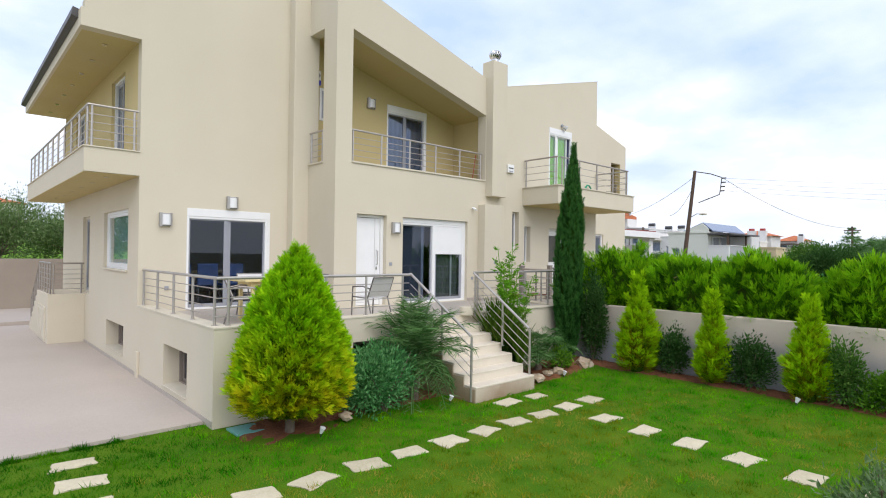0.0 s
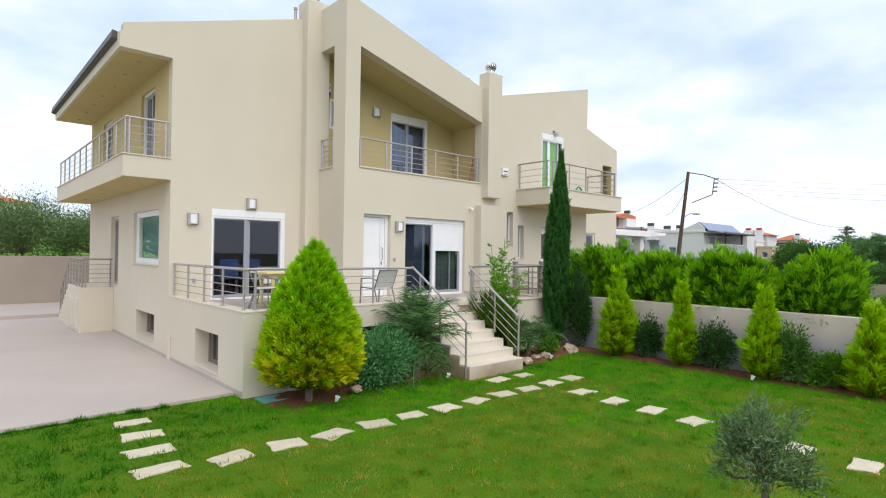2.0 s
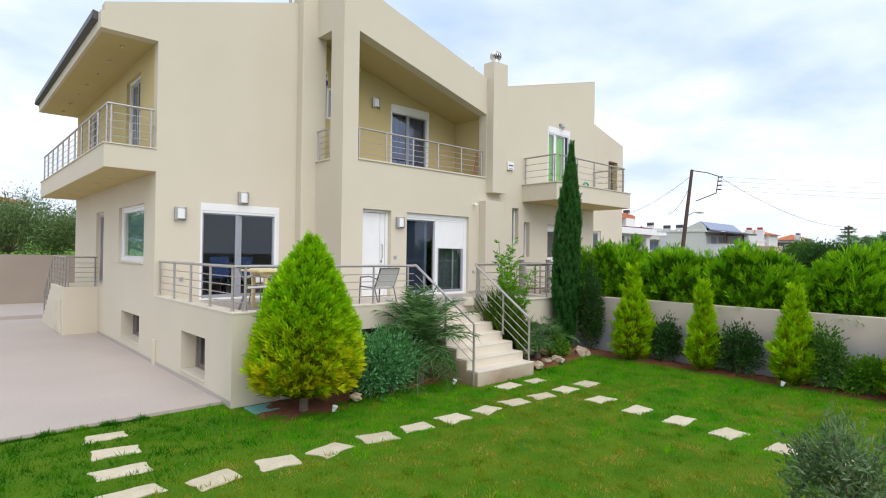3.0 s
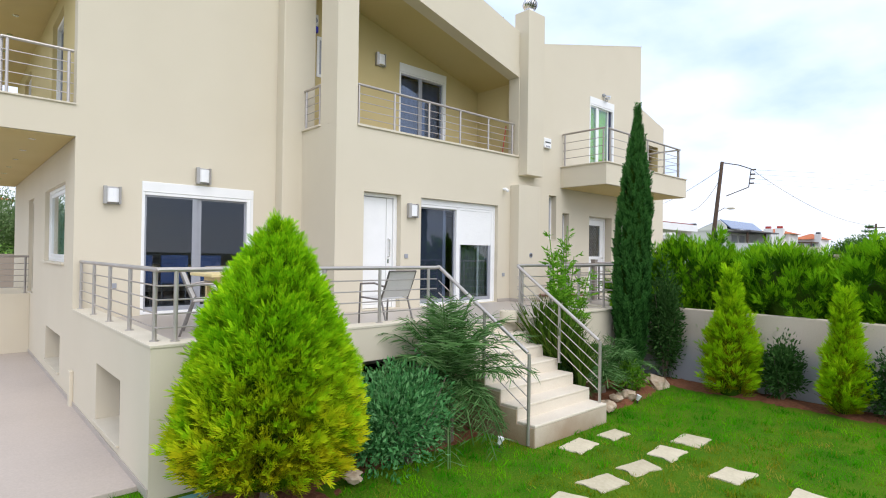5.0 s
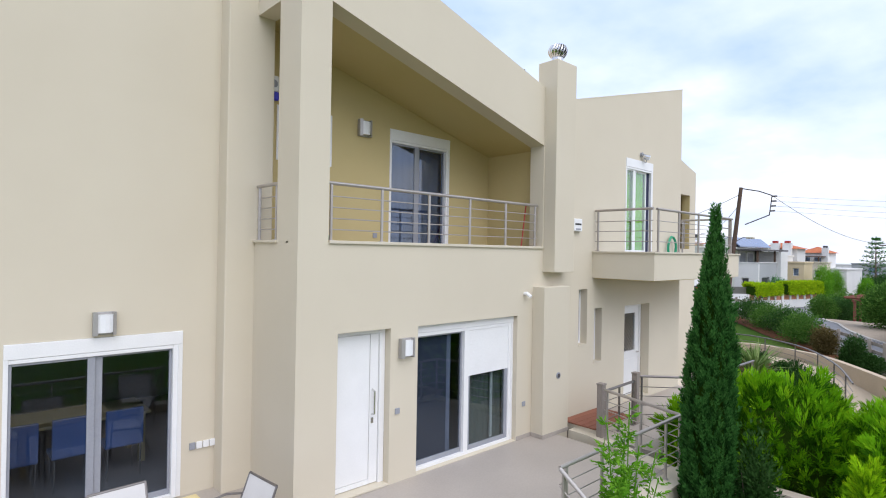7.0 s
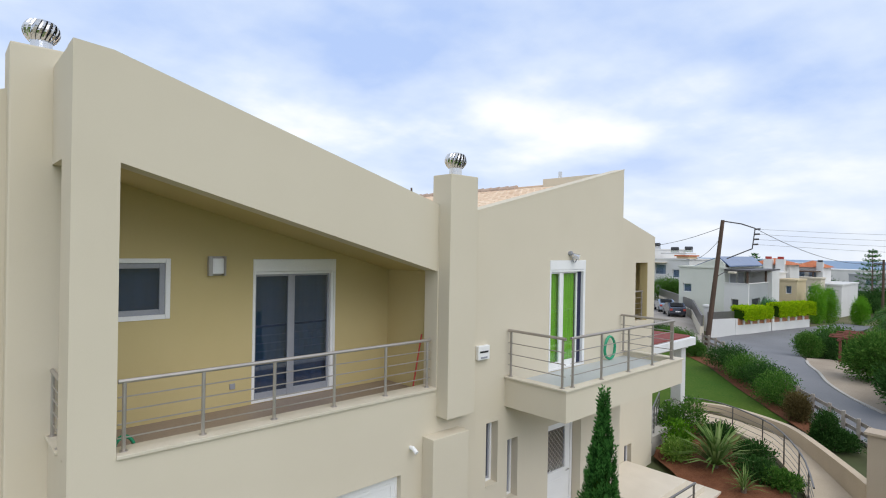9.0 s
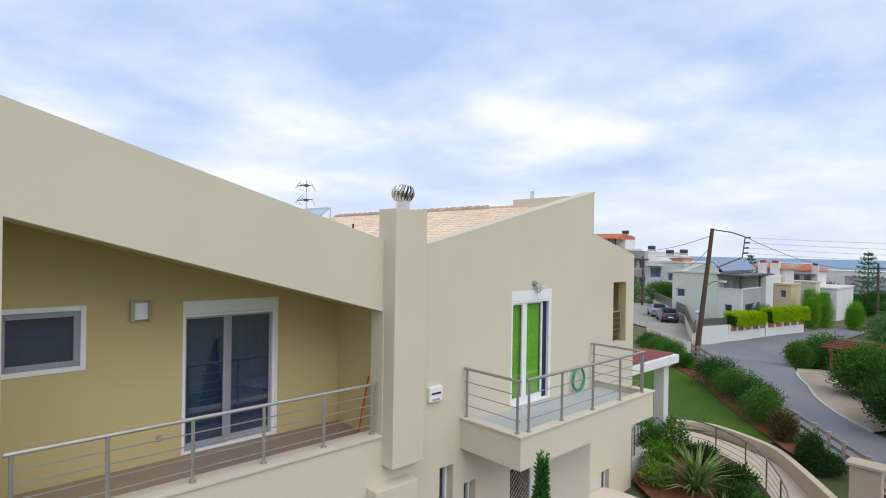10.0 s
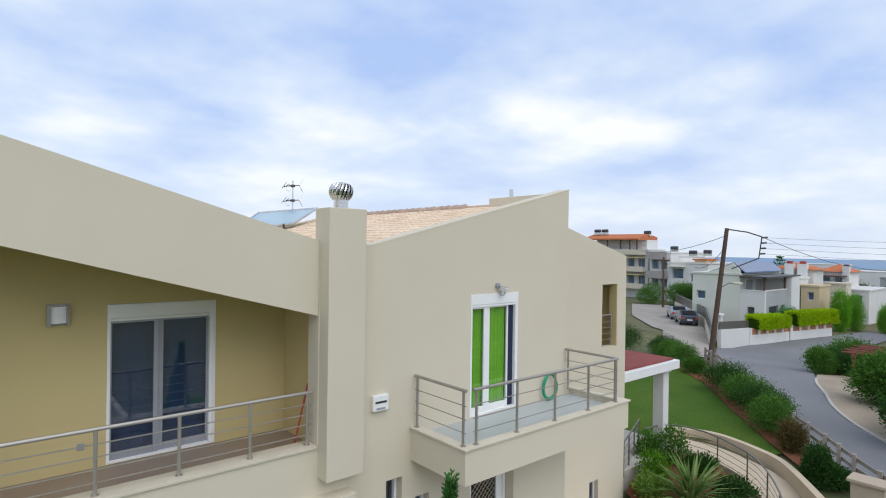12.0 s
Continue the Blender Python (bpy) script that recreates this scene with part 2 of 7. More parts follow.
CREOSOTE = surface("brown timber pole", (0.07, 0.045, 0.032), (0.14, 0.095, 0.07), 4, 0.9, 0.4, 40, stretch=(1, 1, 0.15))
ROOFTILE = surface("clay roof tile", (0.70, 0.50, 0.34), (0.86, 0.70, 0.52), 2, 0.85, 0.2, 60, per="Object", amount=0.35)
TAUPESTEEL = surface("taupe painted steel", (0.33, 0.295, 0.26), (0.43, 0.39, 0.35), 4, 0.38, 0.05, 200, metal=0.55)
TAUPERENDER = surface("taupe balcony render", (0.33, 0.295, 0.275), (0.42, 0.38, 0.355), 0.6, 0.9, 0.1, 40)
RIDGETILE = surface("weathered ridge tile", (0.40, 0.30, 0.235), (0.58, 0.45, 0.36), 3, 0.9, 0.3, 40, per="Island", amount=0.5)
ROOFREST = surface("clay roof", (0.70, 0.50, 0.34), (0.86, 0.70, 0.52), 2, 0.85, 0.2, 60, per="Island", amount=0.6)
REDROOF = surface("red roof tile", (0.42, 0.12, 0.055), (0.60, 0.22, 0.10), 1.5, 0.85, 0.3, 12)
REDTOP = surface("red canopy tile", (0.20, 0.05, 0.045), (0.28, 0.085, 0.07), 2, 0.8, 0.2, 30)
DECK = surface("red brown deck board", (0.20, 0.075, 0.05), (0.32, 0.14, 0.09), 3, 0.8, 0.2, 60, per="Object", amount=0.4)
DARK = surface("dim interior finish", (0.20, 0.195, 0.19), (0.27, 0.265, 0.255), 2, 0.9, 0.0)
BLACK = surface("black rubber", (0.012, 0.012, 0.012), (0.03, 0.03, 0.03), 5, 0.6, 0.1)
GLASS = pane_glass("window glass", (0.64, 0.70, 0.78), 1.0, 0.04)
GARDENGLASS = pane_glass("clean sliding glass", (0.62, 0.68, 0.70), 1.0, 0.06)
LOGGIAGLASS = pane_glass("clear window glass", (0.66, 0.74, 0.85), 1.0, 0.085)
FROST = pane_glass("pale glass", (0.90, 0.94, 0.95), 1.0, 0.06)
LAMPFRAME = surface("grey lamp metal", (0.34, 0.325, 0.305), (0.44, 0.42, 0.395), 4, 0.4, 0.0, metal=0.3)
LAMPGLASS = surface("opal lamp glass", (0.78, 0.78, 0.78), (0.86, 0.86, 0.85), 3, 0.3, 0.0)
GREENCLOTH = surface("green curtain", (0.17, 0.46, 0.015), (0.28, 0.58, 0.04), 2, 0.9, 0.1, 80)
TEALCLOTH = surface("pale teal blind", (0.20, 0.38, 0.37), (0.28, 0.47, 0.45), 2, 0.8, 0.0)
BLUECLOTH = surface("blue cloth", (0.10, 0.19, 0.42), (0.15, 0.25, 0.52), 2, 0.9, 0.0)
HOSE = surface("green hose", (0.01, 0.25, 0.12), (0.02, 0.36, 0.18), 3, 0.4, 0.0)
TABLEWOOD = surface("yellow varnished wood", (0.64, 0.51, 0.22), (0.76, 0.63, 0.33), 3, 0.45, 0.1, 40, stretch=(0.3, 3, 1))
CANVAS = surface("pale mesh fabric", (0.60, 0.58, 0.55), (0.70, 0.68, 0.65), 4, 0.8, 0.2, 200)
OFFWHITE = surface("off white render", (0.62, 0.61, 0.58), (0.74, 0.73, 0.70), 0.4, 0.9, 0.1, 20)
GREYRENDER = surface("grey render", (0.34, 0.35, 0.35), (0.42, 0.43, 0.43), 0.4, 0.9, 0.1, 20)
OCHRE = surface("ochre render", (0.56, 0.45, 0.28), (0.64, 0.53, 0.35), 0.4, 0.9, 0.1, 20)
PANEL = surface("blue solar panel", (0.10, 0.14, 0.24), (0.15, 0.20, 0.32), 1, 0.15, 0.0)
TANK = surface("dark water tank", (0.03, 0.03, 0.035), (0.06, 0.06, 0.065), 2, 0.4, 0.0)
ROCK = surface("honey rock", (0.32, 0.22, 0.13), (0.60, 0.50, 0.38), 4, 0.9, 0.6, 14, grain=0.03)
THUJA = leafy("lime conifer spray", (0.12, 0.37, 0.004), (0.26, 0.57, 0.006), (0.54, 0.76, 0.012), sheer=0.25, drifts=6.0, share=0.6, low=((0.66, 0.60, 0.012), 0.35, 1.75))
YOUNG = leafy("young conifer spray", (0.18, 0.42, 0.004), (0.33, 0.60, 0.006), (0.58, 0.72, 0.014), sheer=0.3, drifts=5.0, share=0.65)
# Older growth near the stem, darkened in colour for the shade within plumes.
SHADELIME = leafy("older lime growth darkened for shade", (0.06, 0.19, 0.003), (0.13, 0.31, 0.004), (0.25, 0.42, 0.006), sheer=0.1, drifts=5.0, low=((0.24, 0.19, 0.006), 0.5, 1.9))
SHADEHEDGE = leafy("older hedge growth darkened for shade", (0.022, 0.09, 0.003), (0.045, 0.155, 0.004), (0.085, 0.23, 0.006), sheer=0.1)
SHADECYPRESS = leafy("older cypress growth darkened for shade", (0.012, 0.05, 0.01), (0.022, 0.085, 0.016), (0.035, 0.11, 0.022), sheer=0.1)
# Plant cores, coloured dark for the shade between the outer plumes.
SHADECORE = leafy("solid core in shade colour", (0.012, 0.035, 0.002), (0.025, 0.06, 0.003), (0.045, 0.085, 0.006), sheer=0.05)
HEDGELEAF = leafy("hedge spray", (0.08, 0.275, 0.005), (0.175, 0.43, 0.007), (0.38, 0.62, 0.014), sheer=0.25, drifts=4.0, share=0.75)
CYPRESS = leafy("dark cypress spray", (0.030, 0.112, 0.022), (0.054, 0.175, 0.036), (0.095, 0.25, 0.055))
BUSH = leafy("shrub leaf", (0.04, 0.12, 0.018), (0.085, 0.20, 0.032), (0.18, 0.31, 0.065), sheer=0.3)
BLUEBUSH = leafy("blue-green shrub leaf", (0.035, 0.16, 0.045), (0.095, 0.29, 0.09), (0.23, 0.46, 0.19), sheer=0.3)
DARKBUSH = leafy("dark shrub leaf", (0.02, 0.065, 0.012), (0.042, 0.11, 0.024), (0.09, 0.18, 0.05), sheer=0.3)
FRESHLEAF = leafy("fresh green shrub leaf", (0.07, 0.24, 0.012), (0.15, 0.38, 0.025), (0.28, 0.52, 0.05), sheer=0.35)
BRIGHTBUSH = leafy("bright shrub leaf", (0.05, 0.15, 0.008), (0.10, 0.25, 0.015), (0.18, 0.36, 0.03))
STRAP = leafy("strappy dark leaf", (0.035, 0.095, 0.010), (0.085, 0.17, 0.02), (0.22, 0.28, 0.05))
AGAVE = leafy("agave blade", (0.08, 0.16, 0.035), (0.16, 0.25, 0.07), (0.34, 0.40, 0.17))
OLIVETREE = leafy("mature olive leaf", (0.05, 0.10, 0.03), (0.12, 0.19, 0.065), (0.24, 0.31, 0.14))
PALEHEDGE = leafy("pale shrub leaf", (0.10, 0.21, 0.03), (0.20, 0.34, 0.06), (0.36, 0.48, 0.13), sheer=0.3)
RUSTBUSH = leafy("dry reddish shrub leaf", (0.07, 0.06, 0.02), (0.14, 0.11, 0.04), (0.22, 0.16, 0.07))
OLIVE = leafy("olive leaf", (0.055, 0.12, 0.034), (0.13, 0.215, 0.08), (0.31, 0.40, 0.22), sheer=0.35)
# Colour of the darkness in an open door gap.
NAVY = surface("navy panel for a dim room", (0.010, 0.014, 0.045), (0.016, 0.02, 0.06), 4, 0.6, 0.0)
# Tone of the dim room behind the patio door's left pane.
SLATE = surface("slate tone of a dim room", (0.075, 0.082, 0.095), (0.10, 0.108, 0.122), 4, 0.8, 0.0)
REFLECTCLOTH = surface("grey-green reflection cloth", (0.16, 0.18, 0.16), (0.24, 0.26, 0.235), 3, 0.9, 0.1, 60)
CURTAIN = surface("blue-grey curtain", (0.085, 0.115, 0.16), (0.12, 0.155, 0.205), 2, 0.9, 0.1, 80)
PALM = leafy("palm leaflet", (0.035, 0.11, 0.02), (0.095, 0.21, 0.06), (0.22, 0.36, 0.14), sheer=0.3)
TURF = leafy("lush grass blade", (0.010, 0.11, 0.001), (0.028, 0.175, 0.002), (0.085, 0.255, 0.004), drifts=1.8, share=0.88, sheer=0.4, ends=(0.36, 0.66))
FRESHTURF = leafy("fresh grass blade", (0.028, 0.24, 0.001), (0.07, 0.365, 0.002), (0.185, 0.47, 0.005), drifts=1.8, share=0.88, sheer=0.4, ends=(0.36, 0.66))
DRYTURF = leafy("worn grass blade", (0.065, 0.175, 0.003), (0.235, 0.265, 0.010), (0.48, 0.375, 0.07), drifts=2.4, share=0.88, sheer=0.4, ends=(0.36, 0.66))
CAR1 = surface("silver car paint", (0.30, 0.36, 0.42), (0.34, 0.40, 0.46), 1, 0.25, 0.0, metal=0.6, coat=1.0)
CAR2 = surface("dark blue car paint", (0.012, 0.016, 0.03), (0.02, 0.024, 0.04), 1, 0.25, 0.0, metal=0.4, coat=1.0)
REDPAINT = surface("red paint", (0.35, 0.03, 0.02), (0.45, 0.05, 0.03), 1, 0.5, 0.0)
SIRENBLUE = surface("blue plastic", (0.01, 0.012, 0.42), (0.015, 0.02, 0.52), 2, 0.4, 0.0)
TURQ = surface("turquoise plastic", (0.10, 0.30, 0.28), (0.15, 0.38, 0.35), 2, 0.5, 0.0)


# ---- building helpers ----
def origin_of(ob):
    while ob.parent:
        ob = ob.parent
    return ob.location.copy()


def thing(name, base, label, category, group="", kind=""):
    ob = new(name)
    ob.empty_display_size = 0.1
    ob.location = base
    return tagged(ob, label, category, group, kind)


def finish(name, bm, material):
    bmesh.ops.recalc_face_normals(bm, faces=bm.faces)
    me = bpy.data.meshes.new(name)
    bm.to_mesh(me)
    bm.free()
    me.materials.append(material)
    return me


def part(name, bm, material, parent, label=""):
    """Links a bmesh made in world places as one mesh under a thing or a part."""
    bm.transform(Matrix.Translation(-origin_of(parent)))
    ob = new(name, finish(name, bm, material))
    ob.parent = parent
    return tagged(ob, label)


def piece(name, bm, material, base, label="", category="", group="", kind=""):
    """A thing of one mesh, with its origin at base."""
    bm.transform(Matrix.Translation(-Vector(base)))
    ob = new(name, finish(name, bm, material))
    ob.location = base
    return tagged(ob, label, category, group, kind)


def box(bm, x0, x1, y0, y1, z0, z1, bevel=0.0):
    made = bmesh.ops.create_cube(bm, size=1, matrix=Matrix.Translation(((x0 + x1) / 2, (y0 + y1) / 2, (z0 + z1) / 2)) @ Matrix.Diagonal((abs(x1 - x0), abs(y1 - y0), abs(z1 - z0), 1)))
    if bevel:
        edges = {ed for v in made["verts"] for ed in v.link_edges}
        bmesh.ops.bevel(bm, geom=list(edges), offset=bevel, segments=2, profile=0.6, affect="EDGES")
    return bm


def boxed(*a, **k):
    return box(bmesh.new(), *a, **k)


def tube(bm, p, q, r, n=10, r2=None):
    """A round bar from p to q."""
    p, q = Vector(p), Vector(q)
    d = q - p
    m = Matrix.Translation((p + q) / 2) @ d.to_track_quat("Z", "Y").to_matrix().to_4x4()
    bmesh.ops.create_cone(bm, cap_ends=True, segments=n, radius1=r, radius2=r if r2 is None else r2, depth=d.length, matrix=m)
    return bm


def tubed(*a, **k):
    return tube(bmesh.new(), *a, **k)


def cable(bm, points, r, n=4):
    """One continuous bar swept through points."""
    rings = []
    for i, p in enumerate(points):
        d = (points[min(i + 1, len(points) - 1)] - points[max(i - 1, 0)]).normalized()
        side = d.cross(Vector((0, 0, 1))).normalized()
        rise_way = side.cross(d)
        rings.append([bm.verts.new(p + (side * math.cos(2 * math.pi * k / n) + rise_way * math.sin(2 * math.pi * k / n)) * r) for k in range(n)])
    for a, b in zip(rings, rings[1:]):
        for k in range(n):
            bm.faces.new((a[k], a[(k + 1) % n], b[(k + 1) % n], b[k]))
    bm.faces.new(rings[0])
    bm.faces.new(rings[-1][::-1])
    return bm


def bent(bm, points, r, n=8):
    """A round bar through many points, with ball joints."""
    for p, q in zip(points, points[1:]):
        tube(bm, p, q, r, n)
    for p in points[1:-1]:
        bmesh.ops.create_icosphere(bm, subdivisions=1, radius=r * 1.02, matrix=Matrix.Translation(p))
    return bm


def prism(bm, outline, axis, low, high):
    """An outline of pairs, thickened along an axis: x takes (y, z), y takes (x, z), z takes (x, y)."""
    def at(u, v, w):
        return {"x": (w, u, v), "y": (u, w, v), "z": (u, v, w)}[axis]
    a = [bm.verts.new(at(u, v, low)) for u, v in outline]
    b = [bm.verts.new(at(u, v, high)) for u, v in outline]
    n = len(outline)
    bm.faces.new(a)
    bm.faces.new(b[::-1])
    for i in range(n):
        bm.faces.new((a[i], a[(i + 1) % n], b[(i + 1) % n], b[i]))
    return bm


def prismed(*a):
    return prism(bmesh.new(), *a)


def wall(axis, low, high, u0, u1, z0, top, holes=()):
    """A wall that is thick along axis, from u0 to u1, with a level or sloping top (pairs of u, z) and rectangular holes (u0, u1, z0, z1)."""
    bm = bmesh.new()
    line = [(u0, top), (u1, top)] if isinstance(top, (int, float)) else list(top)

    def upper(u):
        return float(np.interp(u, [a for a, _ in line], [b for _, b in line]))
    cuts = sorted({u0, u1, *[c for h in holes for c in h[:2]], *[a for a, _ in line]})
    cuts = [c for c in cuts if u0 <= c <= u1]
    for a, b in zip(cuts, cuts[1:]):
        here = sorted((h for h in holes if h[0] <= a and h[1] >= b), key=lambda h: h[2])
        base = z0
        for h in here:
            if h[2] > base + 1e-4:
                prism(bm, [(a, base), (b, base), (b, h[2]), (a, h[2])], axis, low, high)
            base = h[3]
        prism(bm, [(a, base), (b, base), (b, upper(b)), (a, upper(a))], axis, low, high)
    bmesh.ops.remove_doubles(bm, verts=bm.verts, dist=1e-4)
    twins = {}
    for f in bm.faces:
        twins.setdefault(frozenset(f.verts), []).append(f)
    return bm


def window(parent, axis, face, u0, u1, z0, z1, sashes=2, depth=0.08, frame_w=0.06, shutter=0.0, name="window", frame_mat=None, sash_mat=None, glass=None, sash_w=0.07, proud=0.012, shut=(), bays=None, right_w=None, foot_w=None):
    """A framed window or sliding door in a wall's hole. face: where the outer face lies on axis; inward is +. shutter: height of its roller box; shut: (sash index, bottom of its shutter). bays: the sashes one by one as (from, to, left stile, right stile, track); right_w: width of a wider right jamb; foot_w: height of the sashes' bottom rail."""
    frame_mat, sash_mat, glass = frame_mat or WHITE, sash_mat or GREYFRAME, glass or GLASS
    right_w, foot_w = right_w or frame_w, foot_w or sash_w

    def slab(bm, a, b, c, d, near, far, bev=0.006):
        lo, hi = face + near, face + far
        return box(bm, a, b, lo, hi, c, d, bev) if axis == "y" else box(bm, lo, hi, a, b, c, d, bev)
    bm = bmesh.new()
    top = z1 - shutter
    slab(bm, u0, u0 + frame_w, z0, z1, -proud, depth + 0.05)
    slab(bm, u1 - right_w, u1, z0, z1, -proud, depth + 0.05)
    if right_w > 2 * frame_w:
        slab(bm, u1 - right_w * 0.5, u1 - right_w * 0.42, z0 + 0.01, top - 0.01, -proud - 0.014, -proud + 0.004, 0.003)
    slab(bm, u0 + frame_w, u1 - right_w, z0, z0 + frame_w, -proud, depth + 0.05)
    slab(bm, u0 + frame_w, u1 - right_w, top - frame_w, top, -proud, depth + 0.05)
    outer = part(name, bm, frame_mat, parent)
    if shutter:
        part("shutter_box", slab(bmesh.new(), u0 + 0.002, u1 - 0.002, top + 0.003, z1 - 0.002, -proud - 0.006, depth + 0.04), frame_mat, outer)
    if bays is None:
        w = (u1 - u0 - 2 * frame_w) / sashes
        bays = [(u0 + frame_w + i * w, u0 + frame_w + (i + 1) * w, sash_w, sash_w, i % 2) for i in range(sashes)]
    for a, b, wl, wr, track, *own in bays:
        off = 0.03 * track
        bm = bmesh.new()
        slab(bm, a, a + wl, z0 + frame_w, top - frame_w, off + 0.01, off + 0.05)
        slab(bm, b - wr, b, z0 + frame_w, top - frame_w, off + 0.01, off + 0.05)
        slab(bm, a + wl, b - wr, z0 + frame_w, z0 + frame_w + foot_w, off + 0.012, off + 0.048)
        slab(bm, a + wl, b - wr, top - frame_w - sash_w, top - frame_w, off + 0.012, off + 0.048)
        part("sash", bm, sash_mat, outer)
        pane = part("pane", slab(bmesh.new(), a + wl - 0.01, b - wr + 0.01, z0 + frame_w + foot_w - 0.01, top - frame_w - sash_w + 0.01, off + 0.024, off + 0.034, 0), own[0] if own else glass, outer)
        pane.visible_shadow = False
    for i, bottom in shut:
        a, b = bays[i][0], bays[i][1]
        z = bottom
        while z < top - 0.001:
            part("shutter_slat", slab(bmesh.new(), a + 0.002, b - 0.002, z, min(top, z + 0.0547), -0.004, 0.006, 0.0015), WHITE, outer)
            z += 0.055
    return outer


def railing(name, base, run, height, rods, label, posts=None, post_r=0.021, rail_r=0.024, rod_r=0.008, material=None, drop=0.0, group="", every=0.0, marks=None):
    """A metal railing along a run of foot points: posts, a round handrail and thin rods, each its own part. every: post spacing on a curved run; marks: for each straight run the places of its posts, as metres along it."""
    material = material or RAILSTEEL
    rail = thing(name, base, label, "railing", group)
    tops = [Vector(p) + Vector((0, 0, height)) for p in run]
    sweep = cable if every else bent
    part("handrail", sweep(bmesh.new(), tops, rail_r, 12), material, rail)
    for k in range(rods):
        h = height * (k + 1) / (rods + 1) * 0.97
        part("rod", sweep(bmesh.new(), [Vector(p) + Vector((0, 0, h)) for p in run], rod_r, 6), material, rail)
    if every:
        spans = [0.0]
        for p, q in zip(run, run[1:]):
            spans.append(spans[-1] + (Vector(q) - Vector(p)).length)
        for k in range(int(spans[-1] / every) + 1):
            foot = Vector([float(np.interp(k * every + 0.1, spans, [p[i] for p in run])) for i in range(3)])
            part("post", tubed(foot - Vector((0, 0, 0.1)), foot + Vector((0, 0, height)), post_r, 10), material, rail)
    for k, (p, q) in enumerate(zip(run, run[1:])) if not every else ():
        p, q = Vector(p), Vector(q)
        span = (q - p).length
        count = max(1, round(span / (posts or 1.0)))
        inset = 0.06 / max(span, 0.1)
        for f in [m / span for m in marks[k]] if marks else [min(max(i / count, inset), 1 - inset) for i in range(count + 1)]:
            foot = p.lerp(q, f)
            bm = tubed(foot - Vector((0, 0, drop)), foot + Vector((0, 0, height)), post_r, 10)
            tube(bm, foot, foot + Vector((0, 0, 0.008)), post_r * 2.1, 12)
            part("post", bm, material, rail)
    return rail


def sprays(name, places, ways, sizes, template, faces, material, parent=None, flat=0.0, rng=None, extra=None):
    """Many small leaves in one mesh: each a copy of a template (x along its way) turned at random about it."""
    n, k = len(places), len(template)
    ways = ways / np.linalg.norm(ways, axis=1, keepdims=True)
    side = np.cross(ways, rng.normal(size=(n, 3)) * (1 - flat) + np.array([0, 0, 1.0]) * flat)
    side /= np.linalg.norm(side, axis=1, keepdims=True) + 1e-9
    up = np.cross(side, ways)
    t = np.asarray(template)[None, :, :] * np.asarray(sizes)[:, None, None]
    v = places[:, None, :] + t[..., :1] * ways[:, None, :] + t[..., 1:2] * side[:, None, :] + t[..., 2:3] * up[:, None, :]
    v = v.reshape(-1, 3)
    f = (np.asarray(faces)[None, :, :] + (np.arange(n) * k)[:, None, None]).reshape(-1, len(faces[0]))
    if extra is not None:
        v = np.vstack([v, extra[0]])
        f = np.vstack([f, np.asarray(extra[1]) + n * k])
    me = bpy.data.meshes.new(name)
    if parent is not None:
        v = v - np.array(origin_of(parent))
    me.from_pydata(v.tolist(), [], f.tolist())
    me.materials.append(material)
    ob = new(name, me)
    if parent is not None:
        ob.parent = parent
    return ob


def plume_of(branches, leaflets, girth, leaf, leaf_w, start=0.0, stop=1.0):
    """One feathery plume along x: side branchlets in a flattened spiral, each set with narrow leaflets on both sides. Only what lies between start and stop of its length is given, as vertices and faces."""
    vs, fs = [], []
    rng = random.Random(11)
    for j in range(branches):
        f = j / (branches - 1) * 0.80
        if not start <= f < stop:
            continue
        a = j * 2.4
        out = Vector((1.15, math.cos(a) * 0.75, math.sin(a) * 0.50)).normalized()
        size = girth * (1.25 - f) * rng.uniform(0.8, 1.15) / max(0.3, 1 - out.x * 0.55)
        side = out.cross(Vector((0, 0, 1)) if abs(out.z) < 0.8 else Vector((0, 1, 0))).normalized()
        for k in range(leaflets):
            g = (k + 0.4) / leaflets
            for turn in ((-1, 1) if k < leaflets - 1 else (0,)):
                way = (out + side * 0.42 * turn + Vector((0.25, 0, rng.uniform(-0.15, 0.15)))).normalized()
                root = Vector((f, 0, 0)) + out * size * g
                wide = way.cross(side.cross(out)).normalized() * leaf_w
                n = len(vs)
                vs += [tuple(root), tuple(root + way * leaf * 0.5 + wide), tuple(root + way * leaf), tuple(root + way * leaf * 0.5 - wide)]
                fs.append((n, n + 1, n + 2, n + 3))
    return vs, fs


SPEAR = [(0, -0.04, 0), (0.42, -0.10, 0.03), (1, 0, -0.04), (0.42, 0.10, 0.03)]
FAN, FANFACES = [], []
for i, (turn, size) in enumerate(((-58, 0.55), (-37, 0.74), (-18, 0.9), (0, 1.0), (18, 0.9), (37, 0.74), (58, 0.55))):
    c, s = math.cos(radians(turn)) * size, math.sin(radians(turn)) * size
    FAN += [(0, 0, 0), (0.5 * c + 0.06 * s, 0.5 * s - 0.06 * c, 0.06), (c, s, -0.10 * abs(s) - 0.02), (0.5 * c - 0.06 * s, 0.5 * s + 0.06 * c, 0.06)]
    FANFACES.append((4 * i, 4 * i + 1, 4 * i + 2, 4 * i + 3))
LEAF = [(0, 0, 0), (0.5, -0.2, 0.05), (1, 0, -0.05), (0.5, 0.2, 0.05)]
LEAFFACES = [(0, 1, 2, 3)]


# ---- first house ----
G, W, S = 10.60, 12.07, 3.235       # long front, gable wall, drive side
FLOOR, UPPER, LOGGIA = 1.27, 4.30, 4.405           # terrace, upper and loggia floors
